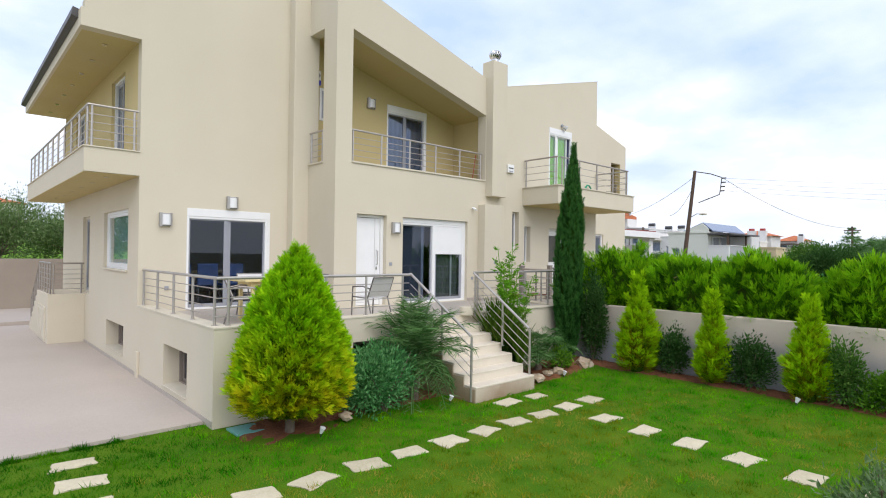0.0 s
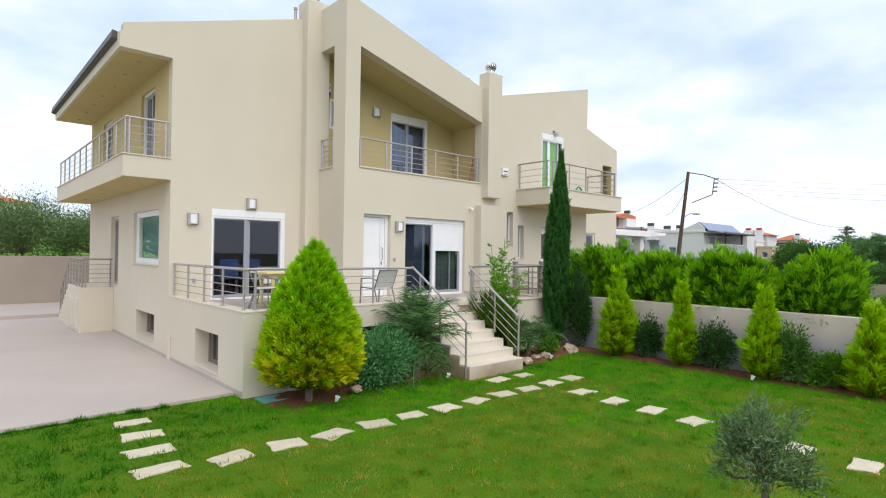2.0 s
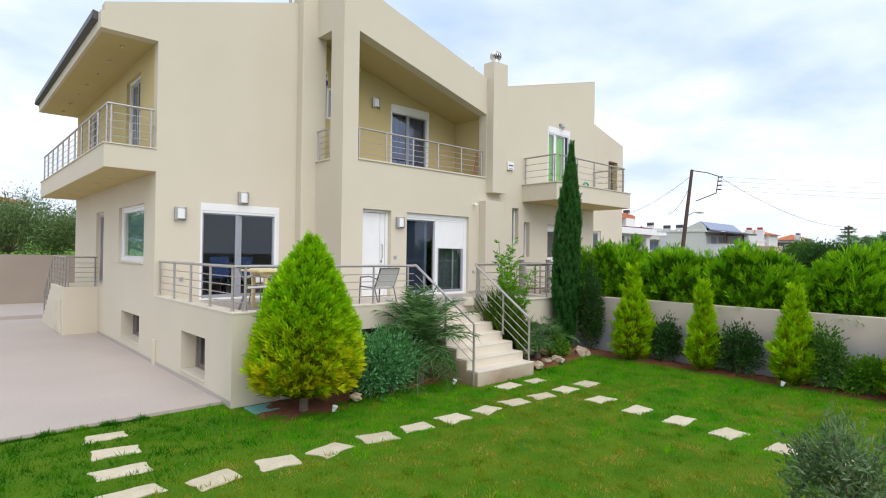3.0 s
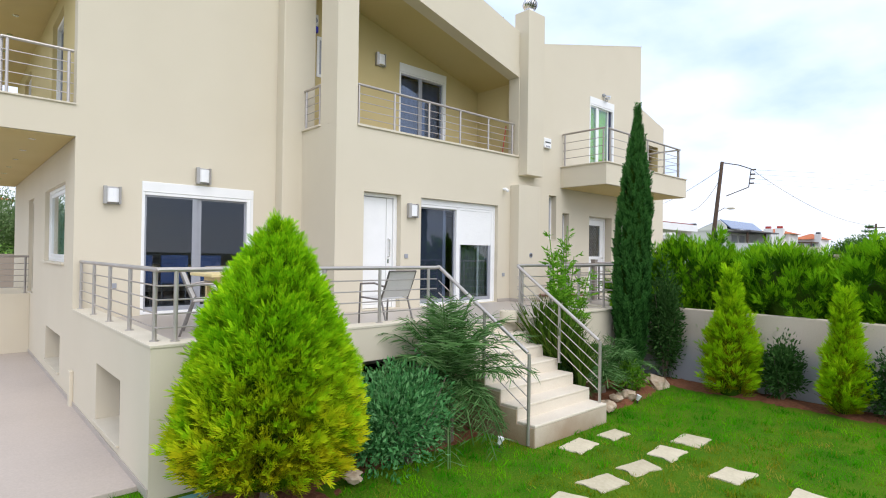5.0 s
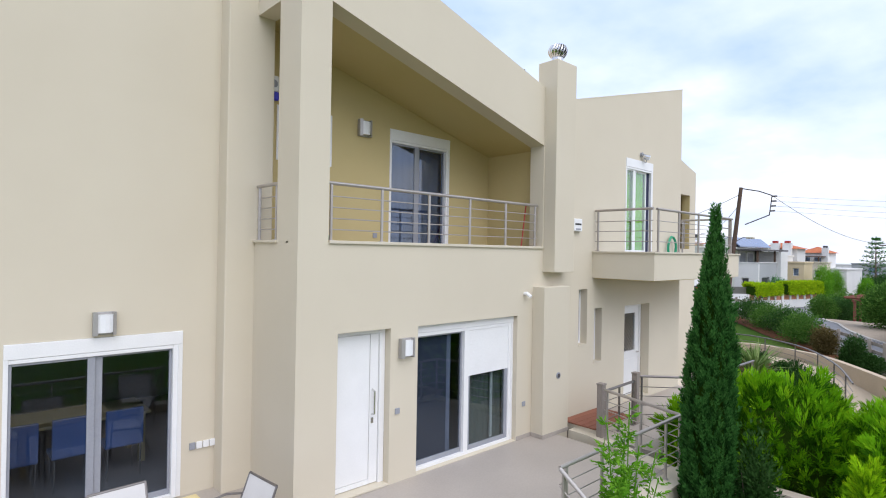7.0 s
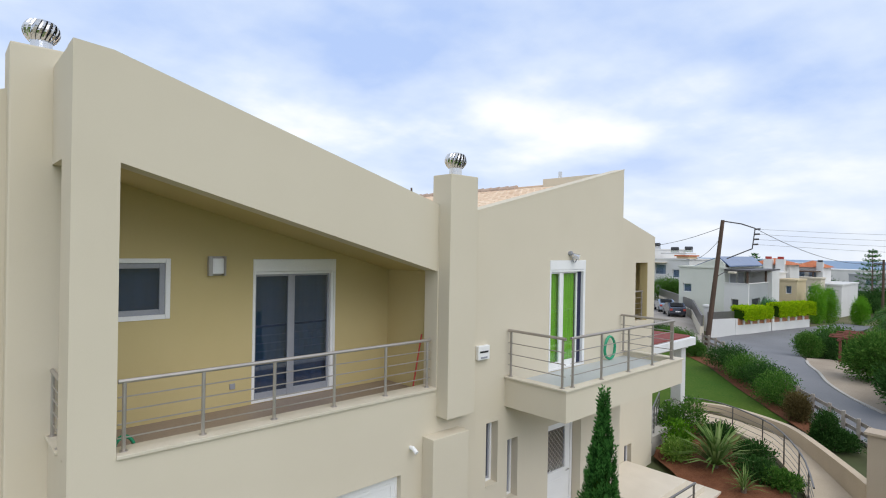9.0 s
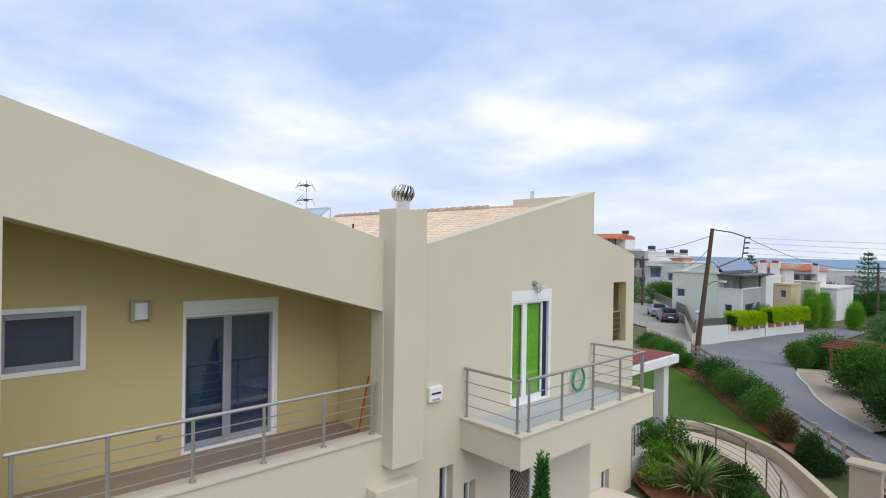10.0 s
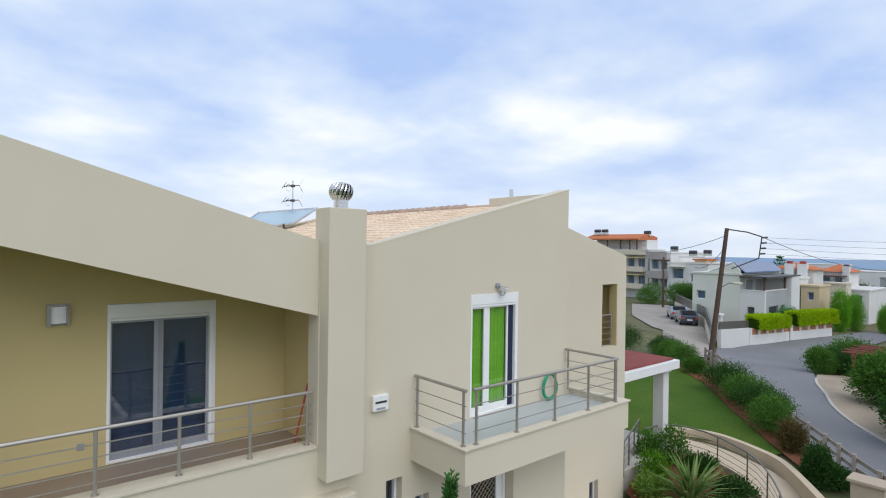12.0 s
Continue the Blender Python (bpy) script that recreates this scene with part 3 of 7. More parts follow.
house = thing("house", (S, W, 0), "two-storey cream rendered villa with loggia, raised terrace and steel railings", "house")


def gable(x):
    return 7.17 + 0.314 * (x - 2.27)


part("wall", wall("y", W, W + 0.25, S, 6.70, 0, [(S, gable(S)), (6.70, gable(6.70))], [(4.13, 5.94, FLOOR + 0.01, 3.40)]), PLASTER, house)
part("wall", wall("x", S, S + 0.25, W + 0.25, 21.1, 0, 4.0, [(12.90, 15.2, 2.08, 3.38), (16.9, 17.85, 1.35, 3.38), (13.15, 14.80, 0.28, 0.90)]), PLASTER, house)
# Upper wall under the eave, with its yellow shade given as colour.
part("wall", wall("x", S, S + 0.25, W + 0.25, 21.1, 4.0, 6.75, [(13.4, 14.65, UPPER + 0.02, 6.35), (17.9, 19.2, UPPER + 0.02, 6.35)]), WARMSHADE, house)
part("wall", boxed(S + 0.25, 12.4, 20.85, 21.1, 0, 7.2), PLASTER, house)
# terrace walls
part("terrace_wall", wall("x", S, S + 0.25, 7.95, W, 0, 1.40, [(9.07, 10.30, 0.20, 0.91)]), PLASTER, house)
part("terrace_wall", wall("y", 7.95, 8.2, S + 0.25, 7.04, 0, 1.40, [(5.55, 6.55, 0.45, 1.0)]), PLASTER, house)
part("terrace_wall", boxed(8.70, 11.75, 7.95, 8.2, 0, 1.30), PLASTER, house)
part("terrace_wall", prismed([(11.5, 8.2), (11.75, 8.2), (12.25, 9.9), (12.25, 10.3), (12.0, 10.3), (12.0, 9.9)], "z", 0, 1.30), PLASTER, house)
part("parapet_cap", boxed(S - 0.008, S + 0.258, 7.942, W - 0.01, 1.40, 1.43, 0.006), CAP, house)
part("parapet_cap", boxed(S + 0.258, 7.04, 7.942, 8.208, 1.40, 1.43, 0.006), CAP, house)
part("parapet_cap", boxed(8.70, 11.75, 7.925, 8.225, 1.30, 1.33, 0.006), CAP, house)
part("basement_wall", boxed(4.6, 4.7, 8.25, 15.4, 0.0, 1.05), DARK, house)
part("basement_floor", boxed(S + 0.25, 4.6, 8.25, 15.4, -0.05, 0.02), DARK, house)
# deep reveals of the basement windows
for a, b, z0, z1 in ((9.07, 10.30, 0.20, 0.91), (13.15, 14.80, 0.28, 0.90)):
    for c, d, e, f in ((a - 0.1, a, z0 - 0.1, z1 + 0.1), (b, b + 0.1, z0 - 0.1, z1 + 0.1), (a, b, z1, z1 + 0.1), (a, b, z0 - 0.1, z0)):
        part("reveal", boxed(S + 0.25, S + 0.42, c, d, e, f), PLASTER, house)
    part("window_sill", boxed(S - 0.03, S + 0.27, a + 0.003, b - 0.003, z0 + 0.002, z0 + 0.022, 0.004), CAP, house)
part("skirting", boxed(S - 0.014, S - 0.001, 7.96, 17.39, 0.036, 0.115, 0.004), TERRACE, house)
window(house, "x", S + 0.27, 9.07, 10.30, 0.20, 0.91, 2, name="basement_window", frame_w=0.045, sash_w=0.04, frame_mat=BROWNFRAME, sash_mat=BROWNFRAME)
window(house, "x", S + 0.27, 13.15, 14.80, 0.28, 0.90, 2, name="basement_window", frame_w=0.045, sash_w=0.04, frame_mat=BROWNFRAME, sash_mat=BROWNFRAME)
window(house, "y", 8.12, 5.55, 6.55, 0.45, 1.0, 2, name="basement_window", frame_w=0.045, sash_w=0.04, frame_mat=BROWNFRAME, sash_mat=BROWNFRAME)
# terrace floor slab, with tiles laid on it further down
part("floor_slab", boxed(S + 0.25, 11.7, 8.2, W, 1.05, FLOOR - 0.012), CAP, house)
part("terrace_floor", boxed(S + 0.25, 11.7, 8.2, G, FLOOR - 0.012, FLOOR), TERRACE, house)
part("terrace_floor", boxed(S + 0.25, 6.75, G, W, FLOOR - 0.012, FLOOR), TERRACE, house)
# long front, ground floor, up to the loggia's parapet
part("wall", wall("y", G, G + 0.25, 6.75, 12.45, 0.9, 4.55, [(7.33, 8.17, FLOOR + 0.02, 3.41), (8.66, 10.88, FLOOR + 0.01, 3.40)]), PLASTER, house)
part("wall", wall("x", 6.75, 7.0, G + 0.25, W, 0.9, 4.57), PLASTER, house)
part("parapet_cap", boxed(7.17, 11.54, G - 0.03, G + 0.28, 4.55, 4.59, 0.006), CAP, house)


def beam_top(x):
    return 8.70 - 0.283 * max(0.0, x - 7.10)


def beam_low(x):
    return 7.575 - 0.270 * (x - 7.17)


part("pillar", prismed([(6.75, 4.55), (7.17, 4.55), (7.17, beam_top(7.17)), (7.10, beam_top(7.1)), (6.75, 8.73)], "y", G, G + 0.30), PLASTER, house)
part("beam", prismed([(7.17, beam_low(7.17)), (11.54, beam_low(11.54)), (11.54, beam_top(11.54)), (7.17, beam_top(7.17))], "y", G, G + 0.30), PLASTER, house)
part("wall", prismed([(11.545, 4.55), (12.45, 4.55), (12.45, 7.398), (11.545, 7.42)], "y", G, G + 0.30), PLASTER, house)
# side of the loggia with its opening
part("wall", wall("x", 6.75, 7.0, G + 0.30, 11.80, 4.57, 8.72, [(11.15, 11.80, 4.57, 7.62)]), PLASTER, house)
part("chimney", boxed(6.36, 7.0, 11.80, 12.34, 0.9, 8.92, 0.02), PLASTER, house)
part("chimney", boxed(11.56, 12.15, 10.345, 10.76, 4.135, 7.90, 0.01), PLASTER, house)
part("pilaster", boxed(11.285, 12.04, 10.345, G, 0.9, 3.886, 0.01), PLASTER, house)
for a, b, c, d in ((10.885, 11.27, G - 0.012, G - 0.001), (11.273, 11.284, 10.335, G - 0.012), (11.273, 12.05, 10.333, 10.344)):
    part("skirting", boxed(a, b, c, d, FLOOR + 0.002, FLOOR + 0.07, 0.003), TERRACE, house)
part("parapet_cap", boxed(6.72, 7.03, 11.13, 11.80, 4.55, 4.585, 0.006), CAP, house)
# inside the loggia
part("wall", wall("y", 12.10, 12.35, 7.0, 12.0, UPPER - 0.25, [(7.0, 8.55), (12.0, 7.25)], [(9.235, 10.635, LOGGIA + 0.01, 6.55), (7.18, 8.10, 5.76, 6.56)]), WARMSHADE, house)
part("wall", boxed(11.72, 12.0, G + 0.30, 12.10, UPPER - 0.25, 7.2), WARMSHADE, house)
part("loggia_ceiling", prismed([(7.0, beam_low(7.0) + 0.02), (11.72, beam_low(11.72) + 0.02), (11.72, beam_low(11.72) + 0.3), (7.0, beam_low(7.0) + 0.3)], "y", G + 0.30, 12.10), WARMSHADE, house)
part("loggia_slab", boxed(7.0, 11.72, G + 0.25, 12.10, UPPER - 0.25, LOGGIA - 0.012), CAP, house)
part("loggia_floor", boxed(7.0, 11.72, G + 0.25, 12.10, LOGGIA - 0.012, LOGGIA), LOGGIAFLOOR, house)
# storeys, roof and inner walls, which close the rooms
part("storey_floor", boxed(S + 0.25, 12.0, 12.35, 20.85, UPPER - 0.35, UPPER), DARK, house)
part("storey_floor", boxed(S + 0.25, 12.0, 12.32, 20.85, FLOOR - 0.2, FLOOR), DARK, house)
part("storey_floor", boxed(7.0, 12.0, G + 0.25, 12.32, FLOOR - 0.15, FLOOR), DARK, house)
part("storey_floor", boxed(7.0, 12.0, G + 0.25, 12.10, 3.7, 3.95), DARK, house)
part("inner_wall", boxed(S + 0.25, 12.0, 17.4, 17.5, FLOOR, 3.9), OFFWHITE, house)
part("inner_wall", boxed(S + 0.25, 12.0, 16.0, 16.1, UPPER, 6.7), OFFWHITE, house)
part("roof", prismed([(2.30, 7.03), (6.7, gable(6.7) - 0.12), (12.0, 7.15), (12.0, 6.95), (6.7, gable(6.7) - 0.4), (3.4, 6.78), (2.30, 6.78)], "y", W + 0.26, 21.2), ROOFREST, house)
# eaves over the drive
part("eave", prismed([(2.27, 6.66), (S, 6.66), (S, gable(S)), (2.27, gable(2.27))], "y", W, W + 0.25), PLASTER, house)
part("eave", boxed(2.27, S, W + 0.25, 21.2, 6.66, 6.76), WARMSHADE, house)
# Thin facing that carries the shade under the balcony as colour.
part("soffit", boxed(2.30, S - 0.01, W + 0.02, 21.15, 3.955, 3.966), WARMSHADE, house)
part("eave", boxed(2.21, 2.27, W, 21.2, 6.66, 7.0), PLASTER, house)
bm = bmesh.new()
prism(bm, [(2.10, 6.90), (2.205, 6.86), (2.26, 7.02), (2.12, 7.06)], "y", W + 0.26, 21.25)
part("gutter", bm, GUTTER, house, "dark metal eaves gutter")
for i in range(7):
    part("downlight", tubed((2.75, 12.9 + 1.25 * i, 6.64), (2.75, 12.9 + 1.25 * i, 6.665), 0.05, 12), STEEL, house)
# balcony over the drive
part("balcony", boxed(2.30, S, W, 21.2, 3.97, 4.22), PLASTER, house)
part("balcony", boxed(2.30, 2.44, W, 21.2, 4.22, 4.43), PLASTER, house)
part("balcony", boxed(2.44, S, W, W + 0.14, 4.22, 4.43), PLASTER, house)
part("parapet_cap", boxed(2.275, 2.465, W - 0.025, 21.2, 4.43, 4.455, 0.005), CAP, house)
part("parapet_cap", boxed(2.465, S, W - 0.025, W + 0.165, 4.43, 4.455, 0.005), CAP, house)
for i in range(7):
    part("downlight", tubed((2.78, 12.7 + 1.3 * i, 3.95), (2.78, 12.7 + 1.3 * i, 3.975), 0.05, 12), STEEL, house)

# openings
window(house, "y", W, 4.13, 5.94, FLOOR + 0.01, 3.40, shutter=0.17, name="sliding_door", frame_w=0.045, sash_w=0.03, foot_w=0.07, right_w=0.115, bays=[(4.175, 4.98, 0.03, 0.078, 0), (4.98, 5.825, 0.078, 0.03, 1)])
patio = window(house, "y", G + 0.10, 8.66, 10.88, FLOOR + 0.01, 3.40, shutter=0.12, name="sliding_door", frame_w=0.05, sash_w=0.03, foot_w=0.07, right_w=0.12, shut=[(1, 2.51)], bays=[(8.71, 9.70, 0.03, 0.03, 1), (9.80, 10.76, 0.05, 0.07, 0, GARDENGLASS)])
part("mullion", boxed(9.70, 9.80, G + 0.088, G + 0.20, FLOOR + 0.05, 3.28, 0.006), WHITE, patio)
part("screen_stile", boxed(9.42, 9.50, G + 0.20, G + 0.23, FLOOR + 0.06, 3.22, 0.006), GREYFRAME, patio)
# Added panel; its slate colour stands in for the dimly lit room.
part("fly_screen", boxed(8.73, 9.42, G + 0.205, G + 0.215, FLOOR + 0.08, 3.20), SLATE, patio, "dark slate panel in place of a dim room")
part("inner_stile", boxed(10.40, 10.45, G + 0.16, G + 0.19, FLOOR + 0.13, 3.22, 0.006), WHITE, patio)
window(house, "y", 12.10, 9.235, 10.635, LOGGIA + 0.01, 6.55, shutter=0.19, name="balcony_door", frame_w=0.04, sash_w=0.03, foot_w=0.10, right_w=0.09, glass=LOGGIAGLASS, bays=[(9.275, 9.868, 0.02, 0.065, 0), (9.868, 10.545, 0.065, 0.03, 1)])
window(house, "y", 12.10, 7.18, 8.10, 5.76, 6.56, 1, name="window", glass=LOGGIAGLASS)
window(house, "x", S + 0.08, 12.90, 15.2, 2.08, 3.38, 1, name="window", glass=FROST, sash_mat=WHITE)
part("window_sill", boxed(S - 0.04, S + 0.078, 12.903, 15.197, 2.05, 2.086, 0.006), CAP, house)
window(house, "x", S + 0.08, 16.9, 17.85, 1.35, 3.38, 1, name="side_door", frame_mat=CAP)
window(house, "x", S + 0.08, 13.4, 14.65, UPPER + 0.02, 6.35, 2, name="balcony_door")
window(house, "x", S + 0.08, 17.9, 19.2, UPPER + 0.02, 6.35, 2, name="balcony_door")
part("blind", boxed(S + 0.20, S + 0.22, 12.95, 15.15, 2.1, 3.36), TEALCLOTH, house, "pale teal roller blind")

# curtains behind the loggia's door and window
for a, b, z0, z1 in ((9.30, 9.95, UPPER + 0.10, 6.3), (9.93, 10.58, UPPER + 0.10, 6.3), (7.22, 8.06, 5.78, 6.54)):
    us = np.linspace(a, b, 49)
    front_line = [(u, 12.28 + 0.005 * math.sin(u * 40)) for u in us]
    tagged(piece("curtain", prismed(front_line + [(u, v + 0.006) for u, v in front_line[::-1]], "z", z0, z1), CURTAIN, ((a + b) / 2, 12.28, z0)), "plain blue-grey curtain drawn behind glass", "curtain", "grey curtains")

# Added cloth; its grey-green stands in for the garden reflected in the pane.
us = np.linspace(9.83, 10.74, 41)
cloth_line = [(u, G + 0.24 + 0.01 * math.sin(u * 45)) for u in us]
tagged(piece("curtain", prismed(cloth_line + [(u, v + 0.005) for u, v in cloth_line[::-1]], "z", FLOOR + 0.05, 2.7), REFLECTCLOTH, (10.3, G + 0.24, FLOOR + 0.05)), "grey-green reflection cloth behind a sliding door", "curtain")

# front door, white panelled leaf
bm = boxed(7.332, 7.39, G + 0.12, G + 0.24, FLOOR + 0.02, 3.405, 0.005)
box(bm, 8.085, 8.168, G + 0.12, G + 0.24, FLOOR + 0.02, 3.405, 0.005)
box(bm, 7.39, 8.085, G + 0.12, G + 0.24, 3.345, 3.405, 0.005)
front = part("front_door", bm, WHITE, house)
bm = boxed(7.395, 7.935, G + 0.152, G + 0.21, FLOOR + 0.10, 3.335, 0.006)
box(bm, 7.943, 8.08, G + 0.15, G + 0.21, FLOOR + 0.03, 3.338, 0.006)
box(bm, 7.395, 7.938, G + 0.15, G + 0.21, FLOOR + 0.03, FLOOR + 0.095, 0.004)
leaf = part("leaf", bm, WHITE, front)
bm = bent(bmesh.new(), [(7.985, G + 0.15, 2.24), (7.985, G + 0.095, 2.26), (7.985, G + 0.095, 2.56), (7.985, G + 0.15, 2.58)], 0.013, 8)
box(bm, 7.965, 8.005, G + 0.14, G + 0.152, 2.12, 2.20, 0.006)
part("door_handle", bm, STEEL, front, "long steel pull handle")
part("threshold", boxed(7.33, 8.17, G - 0.01, G + 0.22, FLOOR + 0.002, FLOOR + 0.022, 0.004), CAP, house)

# landing at the side door, with its own little hatch
landing = thing("side_stair", (2.42, 17.4, 0), "cream rendered stair landing beside the drive", "stair")
bm = boxed(2.42, S, 17.4, 19.6, 0, 1.33, 0.008)
part("body", bm, PLASTER, landing)
for i in range(6):
    part("step", boxed(2.42, S, 19.6 + 0.28 * i, 19.6 + 0.28 * (i + 1), 0, 1.14 - 0.18 * i), PLASTER, landing)
bm = boxed(2.395, 2.42, 17.75, 19.3, 0.06, 0.98, 0.005)
for i in range(3):
    box(bm, 2.38, 2.396, 17.85 + 0.5 * i, 18.25 + 0.5 * i, 0.14, 0.90, 0.004)
part("hatch", bm, CAP, landing)

# railings
railing("terrace_railing", (3.36, 8.12, 1.43), [(3.33, 12.05, 1.43), (3.33, 8.10, 1.43), (6.86, 8.10, 1.43)], 0.69, 4, "steel terrace railing with horizontal rods on a cream parapet", marks=[[0.05, 0.98, 1.93, 2.90, 3.85], [0.16, 0.97, 1.77, 2.57, 3.38]])
railing("terrace_railing", (8.70, 8.15, 1.33), [(8.61, 8.12, 1.33), (11.62, 8.12, 1.33), (12.06, 9.62, 1.33)], 0.81, 4, "steel terrace railing turning the terrace's corner", marks=[[0.12, 0.86, 1.70, 2.54, 2.98], [0.75, 1.5]])
railing("loggia_railing", (7.2, G + 0.1, 4.59), [(7.2, G + 0.10, 4.59), (11.50, G + 0.10, 4.59)], 0.73, 4, "steel loggia railing with horizontal rods", posts=0.86)
railing("loggia_railing", (6.87, 11.15, 4.585), [(6.78, 11.16, 4.585), (6.78, 11.78, 4.585)], 0.72, 4, "short steel railing in the loggia's side opening", posts=0.5)
railing("balcony_railing", (2.37, W + 0.1, 4.455), [(S - 0.03, W + 0.07, 4.455), (2.37, W + 0.07, 4.455), (2.37, 21.1, 4.455)], 0.78, 4, "steel balcony railing with horizontal rods", posts=0.9)
railing("landing_railing", (2.5, 17.45, 1.33), [(S - 0.02, 17.46, 1.33), (2.48, 17.46, 1.33), (2.48, 19.6, 1.33), (2.48, 21.5, 0.1)], 0.80, 5, "taupe steel railing round the side stair landing", posts=0.6, material=TAUPESTEEL)

# stair to the garden
stair = thing("garden_stair", (7.85, 6.6, 0), "cream stone garden stair of seven steps", "stair")
RISE = [0.27, 0.437, 0.603, 0.77, 0.937, 1.103, 1.27]
for i, z in enumerate(RISE):
    y = 6.54 + 0.275 * i
    bm = boxed(7.08, 8.66, y, 8.2 + (0.02 if i < 6 else 0.0), (RISE[i - 1] - 0.035 if i else 0.0), z - 0.035)
    part("riser", bm, STEPSTONE if i else STAIRFOOT, stair)
    part("tread", boxed(7.079, 8.661, y - 0.001, y + 0.31 if i < 6 else 8.2, z - 0.035, z, 0.013), STEPSTONE, stair)
part("newel_block", tubed((8.45, 8.165, 1.262), (8.45, 8.165, 1.425), 0.135, 28), PLASTER, stair)
line = [(6.545, 0.0)]
for i, z in enumerate(RISE):
    line += [(6.545 + 0.275 * i, z - 0.04), (6.545 + 0.275 * (i + 1) if i < 6 else 8.19, z - 0.04)]
part("stringer", prismed(line + [(8.19, 0.0)], "x", 7.062, 7.074), STAIRSIDE, stair)
for k, x in enumerate((7.05, 8.61)):
    low, high = Vector((x, 6.64, 0.27)), Vector((x - (0.13 if k == 0 else 0.0), 8.12, 1.27))
    rail = railing("stair_railing", (x, 6.72, 0.25), [high, low], 0.86, 4, "sloping steel handrail of the garden stair", marks=[[0.28 if k == 0 else 0.06, 0.98]])
    if k == 0:
        part("joint", tubed((6.85, 8.10, 2.12), high + Vector((0, 0, 0.86)), 0.024, 12), RAILSTEEL, rail)
    part("newel", tubed((x, 6.62, 0.02 if k == 0 else 0.27), (x, 6.62, 1.12), 0.021), RAILSTEEL, rail)

# turbine vents on the chimneys
def turbine(x, y, z, r, squash=1.0, name="roof_vent"):
    vent = thing(name, (x, y, z), "stainless steel turbine ventilator on a chimney", "ventilator", "chimney vents")
    part("collar", tubed((x, y, z - 0.01), (x, y, z + 0.78 * r * squash), r * 0.60, 20), STEEL, vent)

    def girth(f):
        return r * (0.60 + 0.42 * math.sin(math.pi * (0.04 + 0.86 * f)) ** 0.8)

    for k in range(18):
        bm = bmesh.new()
        a0 = 2 * math.pi * k / 18
        ring = []
        for j in range(9):
            f = j / 8
            aa = a0 + 0.5 * f
            high = z + r * squash * (0.74 + 1.32 * f)
            ring.append([bm.verts.new((x + girth(f) * s * math.cos(aa + d), y + girth(f) * s * math.sin(aa + d), high)) for s, d in ((1.0, 0.0), (1.02, 0.12), (0.93, 0.26))])
        for p, q in zip(ring, ring[1:]):
            for i in (0, 1):
                bm.faces.new((p[i], p[i + 1], q[i + 1], q[i]))
        part("vane", bm, STEEL, vent)
    part("core", tubed((x, y, z + 0.7 * r * squash), (x, y, z + 2.04 * r * squash), r * 0.5, 16), BLACK, vent)
    cap = tubed((x, y, z + 2.05 * r * squash), (x, y, z + 2.17 * r * squash), r * 0.72, 24, r * 0.45)
    tube(cap, (x, y, z + 2.17 * r * squash), (x, y, z + 2.24 * r * squash), r * 0.45, 24, r * 0.08)
    part("cap", cap, STEEL, vent)
    return vent


turbine(11.85, 10.56, 7.90, 0.17)
turbine(6.67, 12.10, 8.92, 0.18, 0.96)


# wall lamps
def wall_lamp(x, y, z):
    lamp = thing("wall_lamp", (x, y, z), "grey metal wall lamp with an opal glass front", "lamp", "wall lamps")
    part("bracket", boxed(x - 0.115, x + 0.115, y - 0.03, y, z, z + 0.27, 0.008), LAMPFRAME, lamp)
    bm = bmesh.new()
    ring = [(x + 0.115 * math.sin(t), y - 0.03 - 0.075 * math.cos(t)) for t in np.linspace(-math.pi / 2, math.pi / 2, 9)]
    prism(bm, ring, "z", z + 0.03, z + 0.24)
    part("diffuser", bm, LAMPGLASS, lamp)
    bm = bmesh.new()
    prism(bm, [(x - 0.119, y - 0.031), (x - 0.119, y - 0.085), (x - 0.075, y - 0.108), (x - 0.075, y - 0.031)], "z", z + 0.0, z + 0.27)
    part("shield", bm, LAMPFRAME, lamp)
    bm = bmesh.new()
    prism(bm, [(x + 0.119, y - 0.031), (x + 0.119, y - 0.085), (x + 0.085, y - 0.10), (x + 0.085, y - 0.031)], "z", z + 0.0, z + 0.27)
    part("shield", bm, LAMPFRAME, lamp)
    return lamp


wall_lamp(3.71, W, 3.00)
wall_lamp(5.05, W, 3.43)
wall_lamp(8.42, G, 2.99)
wall_lamp(8.69, 12.10, 6.32)


# ---- second house ----
twin = thing("house", (17.15, G, 0), "cream rendered neighbouring half of the villa with tiled gable roof", "house")


def rise(x):
    return 7.385 + 0.25 * (x - 12.4)


def fall(x):
    return 8.50 - 0.262 * (x - 17.15)


part("wall", wall("y", G, G + 0.30, 12.45, 17.15, 0, [(12.45, rise(12.45)), (17.15, rise(17.15))], [(12.72, 13.02, 2.70, 3.78), (13.28, 13.57, 2.30, 3.38), (14.48, 15.60, 1.30, 3.37), (14.44, 15.65, 4.42, 6.56)]), PLASTER, twin)
part("wall", boxed(16.90, 17.15, G + 0.30, 12.28, 0, 8.45), PLASTER, twin)
part("wall", wall("y", 12.28, 12.53, 17.15, 22.1, 0, [(17.15, fall(17.15)), (22.1, fall(22.1))], [(20.93, 21.66, 4.68, 6.42), (19.65, 20.40, 2.45, 3.40), (20.45, 20.86, 0.45, 1.13)]), PLASTER, twin)
part("wall", wall("x", 21.85, 22.1, 12.53, 21.0, 0, 7.15, [(13.15, 13.85, 5.3, 6.9)]), PLASTER, twin)
part("wall", boxed(12.4, 22.1, 20.75, 21.0, 0, 7.2), PLASTER, twin)
